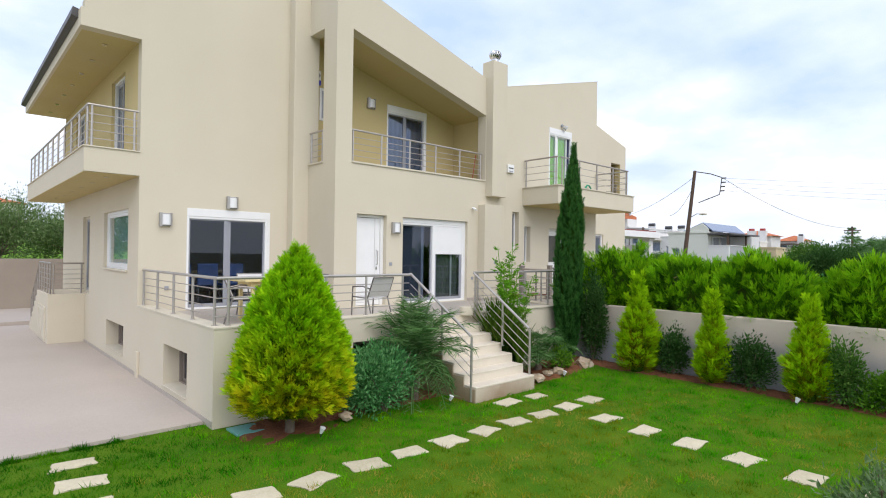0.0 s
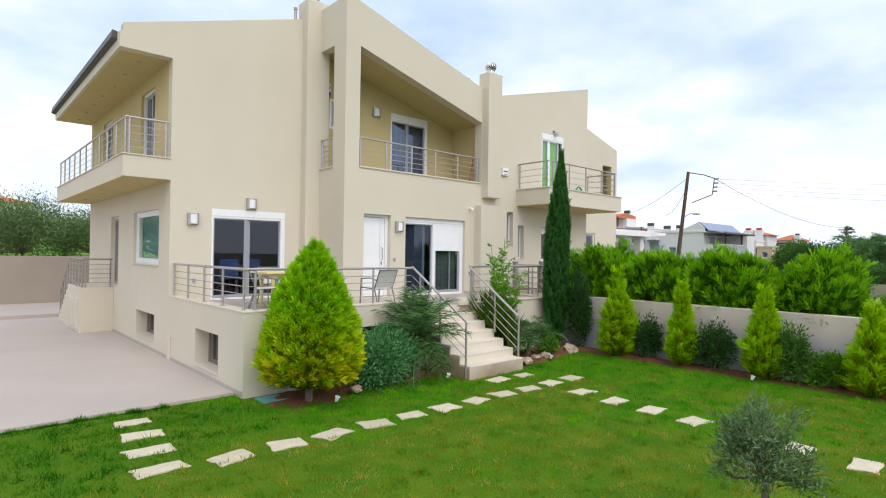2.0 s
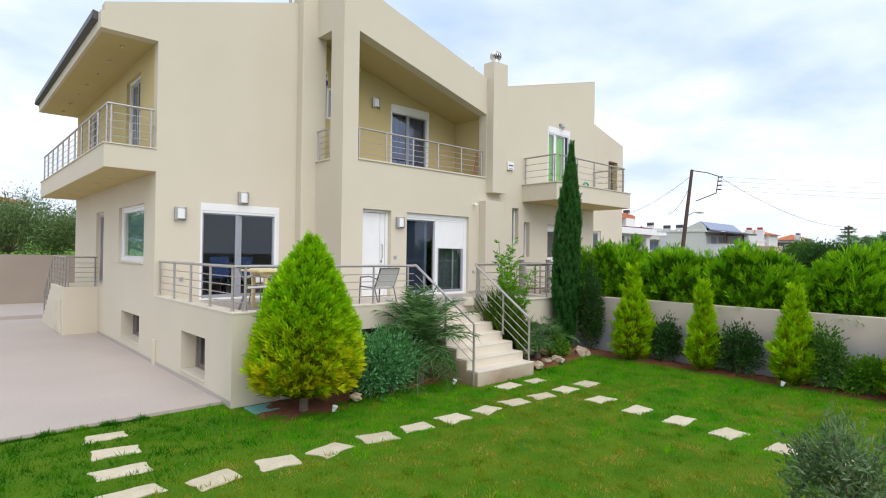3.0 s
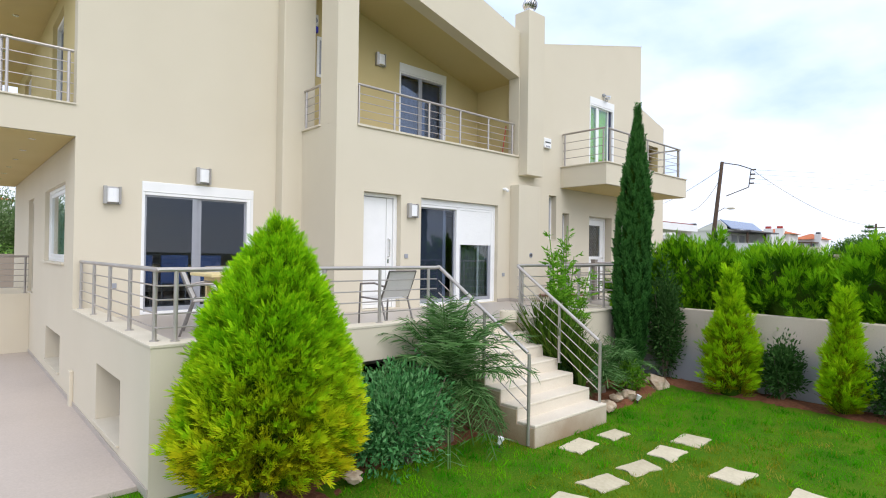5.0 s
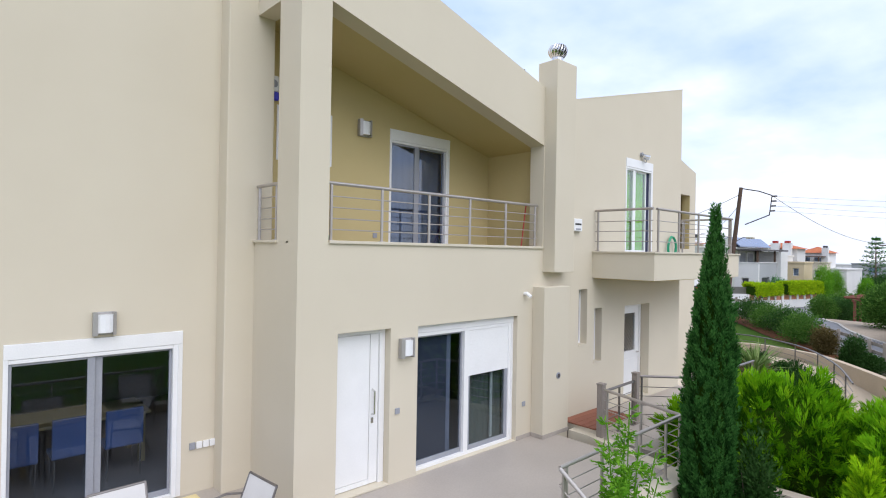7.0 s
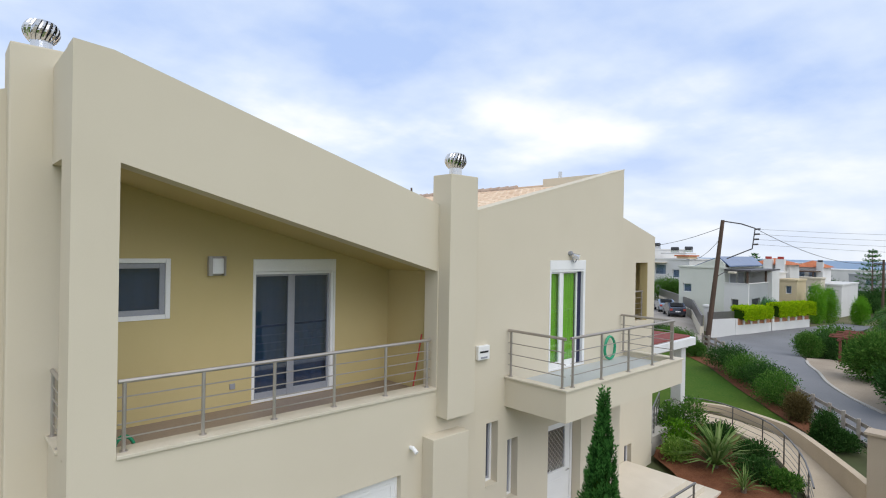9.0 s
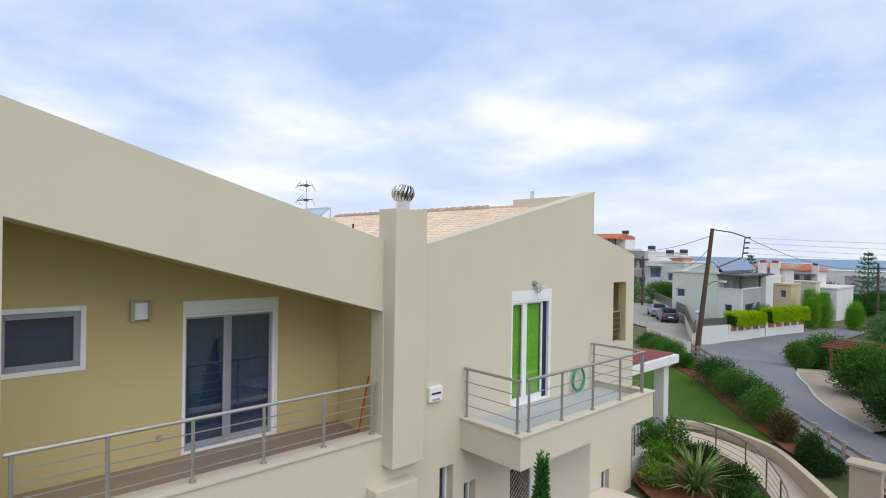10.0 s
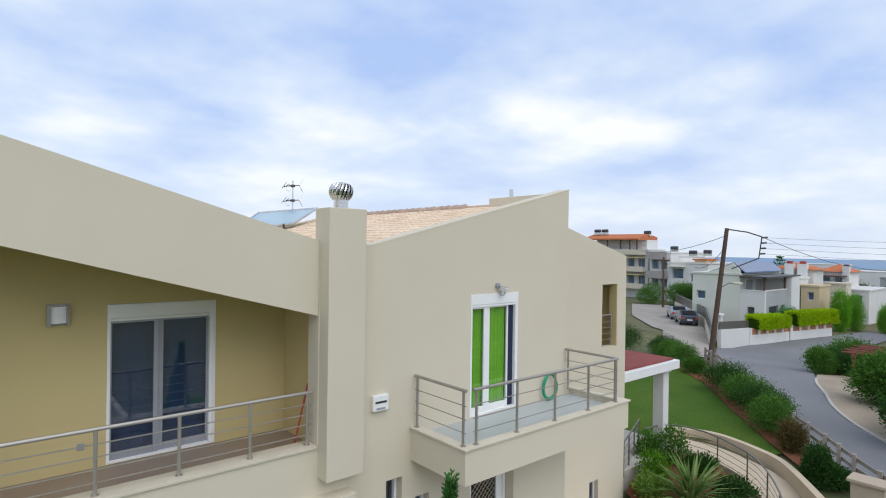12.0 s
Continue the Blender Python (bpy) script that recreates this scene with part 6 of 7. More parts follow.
# ---- beyond the garden ----
def drape(name, outline, lift, material, label, category, cuts=5, kind="structure"):
    bm = bmesh.new()
    bm.faces.new([bm.verts.new((x, y, 0)) for x, y in outline])
    bmesh.ops.triangulate(bm, faces=bm.faces)
    for _ in range(cuts):
        longest = [ed for ed in bm.edges if ed.calc_length() > 1.5]
        if not longest:
            break
        bmesh.ops.subdivide_edges(bm, edges=longest, cuts=1)
        bmesh.ops.triangulate(bm, faces=bm.faces)
    for v in bm.verts:
        v.co.z = terrain(v.co.x, v.co.y) + lift
    for f in bm.faces:
        if f.normal.z < 0:
            f.normal_flip()
    me = bpy.data.meshes.new(name)
    bm.to_mesh(me)
    bm.free()
    me.materials.append(material)
    return tagged(new(name, me), label, category, kind=kind)


drape("side_lawn", [(26.2, 14.4), (27.4, 13.0), (27.8, 11.9), (27.3, 10.5), (28.2, 10.2), (29.0, 11.0), (31.1, 12.9), (33.9, 15.2), (36.8, 17.8), (36.5, 20.4), (31, 27), (22.2, 27), (22.2, 15.3)], 0.03, SIDELAWN, "green side lawn behind a retaining wall", "lawn")
drape("planting_bed", [(28.2, 10.2), (27.1, 9.1), (26.9, 8.2), (28.1, 9.2), (29.6, 10.5), (34.5, 14.6), (37.0, 16.5), (38.0, 18.0), (37.0, 18.9), (33.9, 15.2), (31.1, 12.9), (29.0, 11.0)], 0.06, SOIL, "red earth bed along a timber fence", "bed")
drape("road", [(26.4, 7.0), (27.1, 7.4), (28.6, 8.8), (30.7, 10.7), (34.2, 12.9), (37.0, 15.2), (41, 17.7), (46.3, 20.2), (51.0, 22.1), (55.8, 21.9), (62.9, 20.95), (70, 19.65), (78, 18.6), (78, 15.6), (64, 15.8), (58, 16.2), (53.3, 16.2), (46, 14.4), (40.2, 12.6), (36.4, 11.2), (34.5, 10.4), (32.8, 9.3), (31.4, 8.0), (28, 3), (24, -8), (18, -8), (22, 1)], 0.02, ASPHALT, "grey worn asphalt lane with patched edges", "road")
drape("verge", [(40.2, 12.6), (38.6, 12.1), (36.4, 11.2), (34.5, 10.4), (32.8, 9.3), (31.4, 8.0), (32.3, 7.4), (34.3, 8.2), (38, 9.2), (44, 11.2), (45, 12.6), (42.6, 13.2)], 0.04, VERGE, "dusty tan earth verge beside a lane", "pavement")
drape("side_street", [(42.5, 18.7), (46.3, 20.3), (51.2, 22.5), (58, 26.4), (65, 31.2), (76, 39), (73, 42.4), (60, 34.6), (50.5, 26.2), (43, 22.2), (40.8, 20.0)], 0.032, DUSTY, "worn concrete side street with parked cars", "road")
kerbline = [(31.4, 8.0), (32.8, 9.3), (34.5, 10.4), (36.4, 11.2), (38.6, 12.1), (40.2, 12.6)]


def ribbon_points(pts, n=8):
    """A smooth line through points in plan."""
    out = []
    for i in range(len(pts) - 1):
        p0, p1, p2, p3 = (np.array(pts[max(0, min(len(pts) - 1, i + k))], float) for k in (-1, 0, 1, 2))
        for t in np.linspace(0, 1, n, endpoint=False):
            out.append(0.5 * (2 * p1 + (p2 - p0) * t + (2 * p0 - 5 * p1 + 4 * p2 - p3) * t * t + (3 * p1 - p0 - 3 * p2 + p3) * t ** 3))
    return out + [np.array(pts[-1], float)]


def ribbon(name, pts, width, low, high, material, label, category, level=None):
    line = ribbon_points(pts)
    bm = bmesh.new()
    rows = []
    for i, p in enumerate(line):
        d = line[min(i + 1, len(line) - 1)] - line[max(i - 1, 0)]
        n = np.array([-d[1], d[0]]) / (np.hypot(*d) + 1e-9) * width / 2
        z = terrain(*p) if level is None else level(i / (len(line) - 1))
        rows.append([bm.verts.new((*(p + s * n), z + h)) for s, h in ((-1, low), (1, low), (1, high), (-1, high))])
    for a, b in zip(rows, rows[1:]):
        for k in range(4):
            bm.faces.new((a[k], a[(k + 1) % 4], b[(k + 1) % 4], b[k]))
    bm.faces.new(rows[0])
    bm.faces.new(rows[-1][::-1])
    c = line[len(line) // 2]
    return piece(name, bm, material, (float(c[0]), float(c[1]), terrain(*c)), label, category, kind="structure")


PATHLINE = [(24.6, 14.6), (26.0, 13.9), (26.7, 12.8), (26.65, 11.6), (26.15, 10.3), (25.4, 9.4), (24.5, 8.7), (23.2, 7.9), (21.2, 7.0)]
ribbon("ramp_path", PATHLINE, 1.2, -0.3, 0.06, RAMP, "curved tan paved ramp", "path")
ribbon("retaining_wall", [(27.2, 13.6), (27.7, 12.7), (27.75, 11.8), (27.2, 10.4), (26.6, 9.6), (25.3, 8.6), (23.7, 7.5), (22.9, 7.0)], 0.2, -0.9, 0.08, RAMP, "curved tan retaining wall beside a ramp", "wall", level=lambda f: 0.86 + 0.12 * f)
ribbon("kerb", kerbline, 0.12, -0.1, 0.07, CONCRETE, "pale concrete kerb of a lane", "kerb")
inner = [(24.9, 13.2), (25.8, 12.8), (25.95, 11.7), (25.5, 10.6), (24.9, 9.75), (23.9, 9.0), (22.7, 8.35), (21.2, 7.8)]
railing("ramp_railing", (24.9, 13.2, 0.5), [(float(p[0]), float(p[1]), terrain(*p) + 0.05) for p in ribbon_points(inner, 2)], 0.92, 4, "curved steel railing along a ramp", every=1.25, material=BRONZE, rod_r=0.009)
drape("planting_bed", [(22.2, 12.25), (24.9, 13.2), (25.9, 12.2), (25.7, 11.2), (24.9, 10.2), (23.6, 9.2), (22.2, 8.5), (20.9, 8.8), (20.6, 10.2), (21.6, 11.4)], 0.12, SOIL, "red earth bed with spiky plants inside a curved railing", "bed")
for i in range(4):
    piece("entrance_step", boxed(17.2, 21.6 - 0.35 * i, 9.6 + 0.30 * i, 12.27, 0.1 + 0.15 * i, 0.1 + 0.15 * (i + 1), 0.012), STEPSTONE, (19, 11, 0.1 + 0.15 * i), "broad cream stone step", "step", "entrance steps", kind="structure")
railing("entrance_railing", (22.3, 12.4, 1.0), [(22.2, 12.35, 0.8), (24.6, 13.25, 0.8)], 1.0, 4, "steel railing by the entrance porch", posts=0.9, material=BRONZE)
piece("porch_floor", boxed(22.1, 25.9, 12.5, 15.2, 0.2, 0.86, 0.01), CONCRETE, (24, 14, 0.5), "pale porch floor under the canopy", "floor", kind="structure")

# plants inside the curve
def spiky(x, y, z, count, length, seed, label, material=None, least=0.25):
    rng = np.random.default_rng(seed)
    ob = thing("agave", (x, y, z), label, "plant")
    a = rng.random(count) * 6.283
    tilt = rng.uniform(least, max(1.35, least + 0.52), count)
    ways = np.stack([np.cos(a) * np.cos(tilt), np.sin(a) * np.cos(tilt), np.sin(tilt)], 1)
    blade = [(0, -0.018, 0), (0, 0.018, 0), (0.55, 0.024, 0.07), (0.55, -0.024, 0.07), (1, 0, -0.12), (1, 0.002, -0.12)]
    faces = [(0, 1, 2, 3), (3, 2, 5, 4)]
    sprays("leaves", np.tile(np.array([[x, y, z + 0.05]]), (count, 1)), ways, length * rng.uniform(0.7, 1.1, count), blade, faces, material or AGAVE, ob, 0.9, rng)
    part("root", tubed((x, y, z - 0.05), (x, y, z + 0.12), 0.08, 8), BARK, ob)


for x, y, length, seed in ((8.95, 7.84, 1.40, 66), (9.15, 7.70, 1.25, 67), (8.93, 7.52, 1.15, 68), (9.12, 7.32, 0.95, 69), (8.92, 7.14, 0.80, 70), (8.93, 7.68, 1.25, 65)):
    spiky(x, y, 0.12, 230, length, seed, "strappy dark green plant beside a stair", STRAP, 1.16)
spiky(22.7, 10.6, 0.45, 120, 1.42, 71, "large spiky green agave in a bed")
spiky(21.7, 9.5, 0.38, 50, 0.7, 72, "smaller spiky plant in a bed")
for x, y, r, h, m, s in ((24.9, 12.3, 0.55, 1.2, BUSH, 73), (24.9, 11.3, 0.5, 0.6, DARKBUSH, 74), (24.1, 9.9, 0.6, 0.6, DARKBUSH, 75), (23.2, 12.0, 0.45, 1.0, BRIGHTBUSH, 76), (22.8, 9.6, 0.6, 0.5, DARKBUSH, 77), (22.7, 8.9, 0.5, 0.45, BUSH, 78), (22.5, 11.6, 0.45, 0.7, PALEHEDGE, 94), (24.3, 12.7, 0.4, 1.1, BUSH, 79)):
    shrub(x, y, terrain(x, y) + 0.1, r, r, h, m, "leafy green shrub in a red earth bed", 1900, 0.10, s)
for x, y, r, h, m, s in ((37.2, 18.0, 0.8, 1.2, BUSH, 81), (38.6, 19.4, 1.0, 1.2, BUSH, 88), (40.4, 20.6, 0.9, 1.2, DARKBUSH, 93), (38.6, 22.4, 1.1, 1.7, DARKBUSH, 89), (36.6, 22.0, 1.2, 1.5, DARKBUSH, 90), (35.6, 16.6, 0.5, 0.8, BUSH, 91), (33.6, 14.1, 1.1, 1.35, DARKBUSH, 82), (32.3, 12.9, 1.0, 1.3, BUSH, 92), (31.3, 11.9, 1.0, 1.25, DARKBUSH, 83), (29.9, 11.0, 0.85, 1.35, BUSH, 84), (28.7, 10.1, 0.45, 1.0, RUSTBUSH, 85), (26.6, 8.75, 0.32, 1.3, DARKBUSH, 86), (26.7, 8.55, 0.65, 0.65, DARKBUSH, 87)):
    shrub(x, y, terrain(x, y), r, r, h, m, "bushy shrub along a timber fence", 6500, 0.085, s)

# timber fence along the lane
fence = thing("fence", (31, 12, 1.4), "weathered pale timber post and rail fence", "fence")
FENCELINE = [(38.6, 17.4), (36.8, 16.0), (34.6, 14.4), (32.1, 12.4), (29.6, 10.3), (28.2, 9.0), (27.1, 8.0), (25.6, 6.5), (24.2, 5.1)]
GREYWOOD = surface("weathered fence timber", (0.28, 0.24, 0.20), (0.44, 0.39, 0.33), 3, 0.9, 0.3, 40)
for p, q in zip(FENCELINE, FENCELINE[1:]):
    for k in (0, 0.5):
        x, y = p[0] + (q[0] - p[0]) * k, p[1] + (q[1] - p[1]) * k
        z = terrain(x, y)
        part("post", boxed(x - 0.05, x + 0.05, y - 0.05, y + 0.05, z - 0.2, z + 1.0, 0.008), GREYWOOD, fence)
    d = Vector((q[0] - p[0], q[1] - p[1], 0)).normalized()
    n = Vector((-d.y, d.x, 0)) * 0.06
    for h in (0.28, 0.56, 0.84):
        bm = bmesh.new()
        a, b = Vector((*p, terrain(*p) + h)) + n, Vector((*q, terrain(*q) + h)) + n
        quad = []
        for end in (a, b):
            quad.append([bm.verts.new(end + Vector((0, 0, s)) + n * t) for s, t in ((-0.06, 0), (0.06, 0), (0.06, 0.4), (-0.06, 0.4))])
        for k in range(4):
            bm.faces.new((quad[0][k], quad[0][(k + 1) % 4], quad[1][(k + 1) % 4], quad[1][k]))
        bm.faces.new(quad[0])
        bm.faces.new(quad[1])
        part("rail", bm, GREYWOOD, fence)
pillar = thing("gate_wall", (22.7, 6.7, 0.4), "cream rendered gate wall with a stone cap", "wall")
part("body", boxed(22.5, 22.9, 6.42, 7.02, -0.1, 2.40, 0.01), TAN, pillar)
part("cap", boxed(22.44, 22.96, 6.36, 7.08, 2.40, 2.47, 0.01), TAN, pillar)
piece("step_path", boxed(13.9, 22.4, 0.5, 7.0, -0.1, 0.05), STEPSTONE, (17, 4, 0), "pale stone path behind the hedge", "path", kind="structure")


# ---- pole and wires ----
pole = thing("utility_pole", (39.2, 17.4, 1.6), "brown timber utility pole leaning a little, with wires", "pole")
FOOT, TOP = Vector((39.16, 17.43, 0.85)), Vector((39.83, 16.87, 8.67))
part("shaft", tubed(FOOT, TOP, 0.155, 14, 0.105), CREOSOTE, pole)
arm = Vector((0.72, -0.69, 0))
up = Vector((0, 0, 1))
head = TOP - up * 0.15
part("bracket", bent(bmesh.new(), [head + up * 0.1, head + arm * 1.1 - up * 0.05, head + arm * 1.9 - up * 0.3, head + arm * 1.75 - up * 1.5, head + arm * 0.3 - up * 1.95 + (FOOT - TOP) * 0.02], 0.035, 6), GUTTER, pole)
for k in range(4):
    part("insulator", tubed(head + arm * (1.9 - 0.04 * k) - up * (0.35 + 0.3 * k), head + arm * (2.2 - 0.04 * k) - up * (0.33 + 0.3 * k), 0.05, 8), GUTTER, pole)
lamp = part("street_lamp", bent(bmesh.new(), [FOOT.lerp(TOP, 0.57), FOOT.lerp(TOP, 0.61) + arm * 0.5, FOOT.lerp(TOP, 0.607) + arm * 0.75], 0.022, 6), GUTTER, pole)
tip = FOOT.lerp(TOP, 0.607) + arm * 0.95
part("lamp_head", boxed(tip.x - 0.2, tip.x + 0.2, tip.y - 0.2, tip.y + 0.2, tip.z - 0.06, tip.z + 0.06, 0.04), CAP, lamp)


def wire(name, a, b, sag, r=0.016):
    a, b = Vector(a), Vector(b)
    pts = [a.lerp(b, f) - up * (4 * sag * f * (1 - f)) for f in np.linspace(0, 1, 17)]
    return part(name, cable(bmesh.new(), pts, r, 4), GUTTER, pole)


for k in range(4):
    s = head + arm * 2.0 - up * (0.35 + 0.3 * k)
    wire("wire", s, (95 + 4 * k, -32 - 2 * k, 13.5 - 0.8 * k), 2.0, 0.007)
wire("wire", head + arm * 1.9 - up * 0.3, (77.2, 14.9, 6.1), 0.9, 0.018)
wire("wire", TOP - up * 0.4, (70, 42, 8.2), 1.0, 0.018)
wire("wire", TOP - up * 0.9, (48, 22.5, 6.2), 0.5, 0.018)


def post_pole(x, y, z, h, label):
    p = thing("utility_pole", (x, y, z), label, "pole")
    part("shaft", tubed((x, y, z - 0.3), (x, y, z + h), 0.14, 10, 0.10), CREOSOTE, p)
    part("crossarm", boxed(x - 0.06, x + 0.06, y - 0.8, y + 0.8, z + h - 0.5, z + h - 0.38), CREOSOTE, p)


post_pole(72.0, 37.6, 0.3, 6.3, "slim dark utility pole by a side street")
post_pole(77.2, 14.95, -0.7, 7.0, "dark utility pole beyond the lane")


# ---- parked cars ----
def car(x, y, z, turn, paint, label):
    c = thing("car", (0, 0, 0), label, "car", "parked cars")
    bm = bmesh.new()
    side = [(-1.95, 0.30), (-1.98, 0.62), (-1.80, 0.82), (-1.05, 0.92), (-0.35, 1.36), (0.95, 1.42), (1.62, 1.05), (1.92, 0.95), (1.98, 0.55), (1.92, 0.28)]
    prism(bm, side, "y", -0.82, 0.82)
    bmesh.ops.bevel(bm, geom=list(bm.edges), offset=0.06, segments=2, affect="EDGES")
    part("body", bm, paint, c)
    for s in (-1, 1):
        part("side_window", prismed([(-0.85, 0.95), (-0.33, 1.28), (0.9, 1.33), (1.35, 1.0)], "y", 0.815 * s, 0.828 * s), GLASS, c)
        for xx in (-1.25, 1.25):
            w = part("tyre", tubed((xx, 0.64 * s, 0.31), (xx, 0.85 * s, 0.31), 0.31, 18), BLACK, c)
            part("rim", tubed((xx, 0.84 * s, 0.31), (xx, 0.862 * s, 0.31), 0.19, 14), STEEL, w)
        part("headlight", boxed(-1.99, -1.86, 0.45 * s, 0.76 * s, 0.60, 0.72, 0.02), LAMPGLASS, c)
        part("tail_light", boxed(1.86, 1.99, 0.52 * s, 0.78 * s, 0.68, 0.88, 0.02), REDPAINT, c)
    bm = bmesh.new()
    for p in ((-1.02, -0.66, 0.955), (-1.02, 0.66, 0.955), (-0.42, 0.6, 1.345), (-0.42, -0.6, 1.345)):
        bm.verts.new(Vector(p) + Vector((-0.02, 0, 0.02)))
    bm.verts.ensure_lookup_table()
    f = bm.faces.new(bm.verts)
    bmesh.ops.solidify(bm, geom=[f], thickness=0.01)
    part("windscreen", bm, BLACK, c)
    bm = bmesh.new()
    for p in ((1.03, -0.6, 1.40), (1.03, 0.6, 1.40), (1.60, 0.66, 1.09), (1.60, -0.66, 1.09)):
        bm.verts.new(Vector(p) + Vector((0.02, 0, 0.02)))
    bm.verts.ensure_lookup_table()
    f = bm.faces.new(bm.verts)
    bmesh.ops.solidify(bm, geom=[f], thickness=0.01)
    part("rear_window", bm, BLACK, c)
    part("bumper", boxed(1.90, 2.02, -0.78, 0.78, 0.30, 0.50, 0.03), paint, c)
    part("number_plate", boxed(2.018, 2.03, -0.25, 0.25, 0.55, 0.66), WHITE, c)
    c.matrix_basis = pose(x, y, z, 0, 0, turn) @ Matrix.Scale(0.9, 4)
    return c


car(58.2, 28.0, terrain(58.2, 28.0) + 0.035, 215.6, CAR2, "dark blue parked hatchback")
car(61.6, 30.6, terrain(61.6, 30.6) + 0.035, 215.6, CAR1, "silver blue parked hatchback")


# ---- neighbouring houses ----
def neighbour(x0, x1, y0, y1, z0, z1, wall_mat, label, rows=(), roof="", cap=None, name="house", pitch=1.3):
    """A far house: its walls, a parapet or pitched roof, and window openings (y, z, width, height) on the side that faces -x."""
    h = thing(name, ((x0 + x1) / 2, (y0 + y1) / 2, z0), label, "house")
    part("wall", wall("x", x0, x0 + 0.3, y0, y1, z0 - 1, z1, [(y - w / 2, y + w / 2, z, z + t) for y, z, w, t in rows]), wall_mat, h)
    part("wall", boxed(x0 + 0.9, x1, y0, y1, z0 - 1, z1 - 0.01), wall_mat, h)
    part("wall", boxed(x0 + 0.3, x0 + 0.9, y0, y0 + 0.3, z0 - 1, z1 - 0.01), wall_mat, h)
    part("wall", boxed(x0 + 0.3, x0 + 0.9, y1 - 0.3, y1, z0 - 1, z1 - 0.01), wall_mat, h)
    for y, z, w, t in rows:
        win = part("window", boxed(x0 + 0.2, x0 + 0.26, y - w / 2, y + w / 2, z, z + t), WHITE, h)
        part("pane", boxed(x0 + 0.18, x0 + 0.2, y - w / 2 + 0.08, y + w / 2 - 0.08, z + 0.08, z + t - 0.08), GLASS, win)
        part("back", boxed(x0 + 0.262, x0 + 0.3, y - w / 2 + 0.02, y + w / 2 - 0.02, z + 0.02, z + t - 0.02), DARK, win)
    ym = (y0 + y1) / 2
    if roof == "gable":
        part("roof", prismed([(y0 - 0.3, z1), (y1 + 0.3, z1), (ym, z1 + 1.3)], "x", x0 - 0.3, x1 + 0.3), cap or REDROOF, h)
    elif roof == "hip":
        bm = bmesh.new()
        low = [bm.verts.new(p) for p in ((x0 - 0.4, y0 - 0.4, z1), (x1 + 0.4, y0 - 0.4, z1), (x1 + 0.4, y1 + 0.4, z1), (x0 - 0.4, y1 + 0.4, z1))]
        tip = [bm.verts.new(p) for p in (((x0 * 0.6 + x1 * 0.4), ym, z1 + pitch), ((x0 * 0.4 + x1 * 0.6), ym, z1 + pitch))]
        for f in ((low[0], low[1], tip[1], tip[0]), (low[1], low[2], tip[1]), (low[2], low[3], tip[0], tip[1]), (low[3], low[0], tip[0]), low[::-1]):
            bm.faces.new(f)
        part("roof", bm, cap or REDROOF, h)
    else:
        part("roof_edge", boxed(x0 - 0.1, x1 + 0.1, y0 - 0.1, y1 + 0.1, z1, z1 + 0.18), wall_mat, h)
    return h


def roof_tank(h, x, y, z):
    t = part("water_tank", tubed((x, y - 0.5, z + 0.6), (x, y + 0.5, z + 0.6), 0.27, 14), TANK, h)
    part("tank_stand", boxed(x - 0.3, x + 0.3, y - 0.5, y + 0.5, z, z + 0.35), STEEL, t)


def balcony_on(h, x, y0, y1, z, material):
    b = part("balcony", boxed(x - 1.3, x, y0, y1, z, z + 0.2), material, h)
    part("balustrade", boxed(x - 1.3, x - 1.2, y0, y1, z + 0.2, z + 1.1), material, b)


GREENISH = surface("pale sage render", (0.60, 0.61, 0.53), (0.68, 0.69, 0.61), 0.5, 0.9, 0.1, 30)
n1 = neighbour(61.9, 72, 24.8, 29.2, 0.3, 5.2, GREENISH, "pale two-storey house with a gable end", [(28.37, 2.72, 0.85, 0.85)])
part("gable", prismed([(24.8, 5.2), (29.2, 5.2), (29.2, 5.25), (27.77, 5.30), (25.43, 6.28), (24.8, 5.66)], "x", 61.9, 62.2), GREENISH, n1)
part("roof", prismed([(24.4, 5.50), (25.43, 6.38), (27.77, 5.38), (29.3, 5.33), (29.3, 5.21), (27.77, 5.26), (25.43, 6.26), (24.4, 5.38)], "x", 62.1, 71.5), PANEL, n1)
n2 = thing("house", (65, 23.7, 0.3), "grey and white lower house with a covered terrace", "house")
part("wall", wall("x", 61.9, 62.2, 22.65, 24.79, -0.8, 3.8, [(23.5, 24.15, 1.5, 2.35)]), OFFWHITE, n2)
part("wall", wall("y", 22.65, 22.95, 62.2, 67.5, -0.8, 3.8, [(62.9, 65.2, 1.4, 2.4), (66.0, 66.9, 1.4, 2.4)]), GREYRENDER, n2)
part("wall", boxed(67.5, 69.8, 22.3, 24.6, -0.8, 4.95), OFFWHITE, n2)
part("parapet_cap", boxed(61.85, 62.25, 22.6, 24.79, 3.8, 3.88), OFFWHITE, n2)
part("parapet_cap", boxed(62.25, 67.49, 22.6, 23.0, 3.8, 3.88), OFFWHITE, n2)
part("terrace_floor", boxed(62.2, 67.5, 22.95, 24.79, 2.75, 2.9), OFFWHITE, n2)
for x0, x1 in ((62.9, 65.2), (66.0, 66.9)):
    w = part("window", boxed(x0, x1, 22.84, 22.90, 1.4, 2.4), WHITE, n2)
    part("pane", boxed(x0 + 0.08, x1 - 0.08, 22.80, 22.83, 1.48, 2.32), TANK, w)
w = part("window", boxed(62.09, 62.14, 23.5, 24.15, 1.5, 2.35), WHITE, n2)
part("pane", boxed(62.05, 62.08, 23.56, 24.09, 1.56, 2.29), TANK, w)
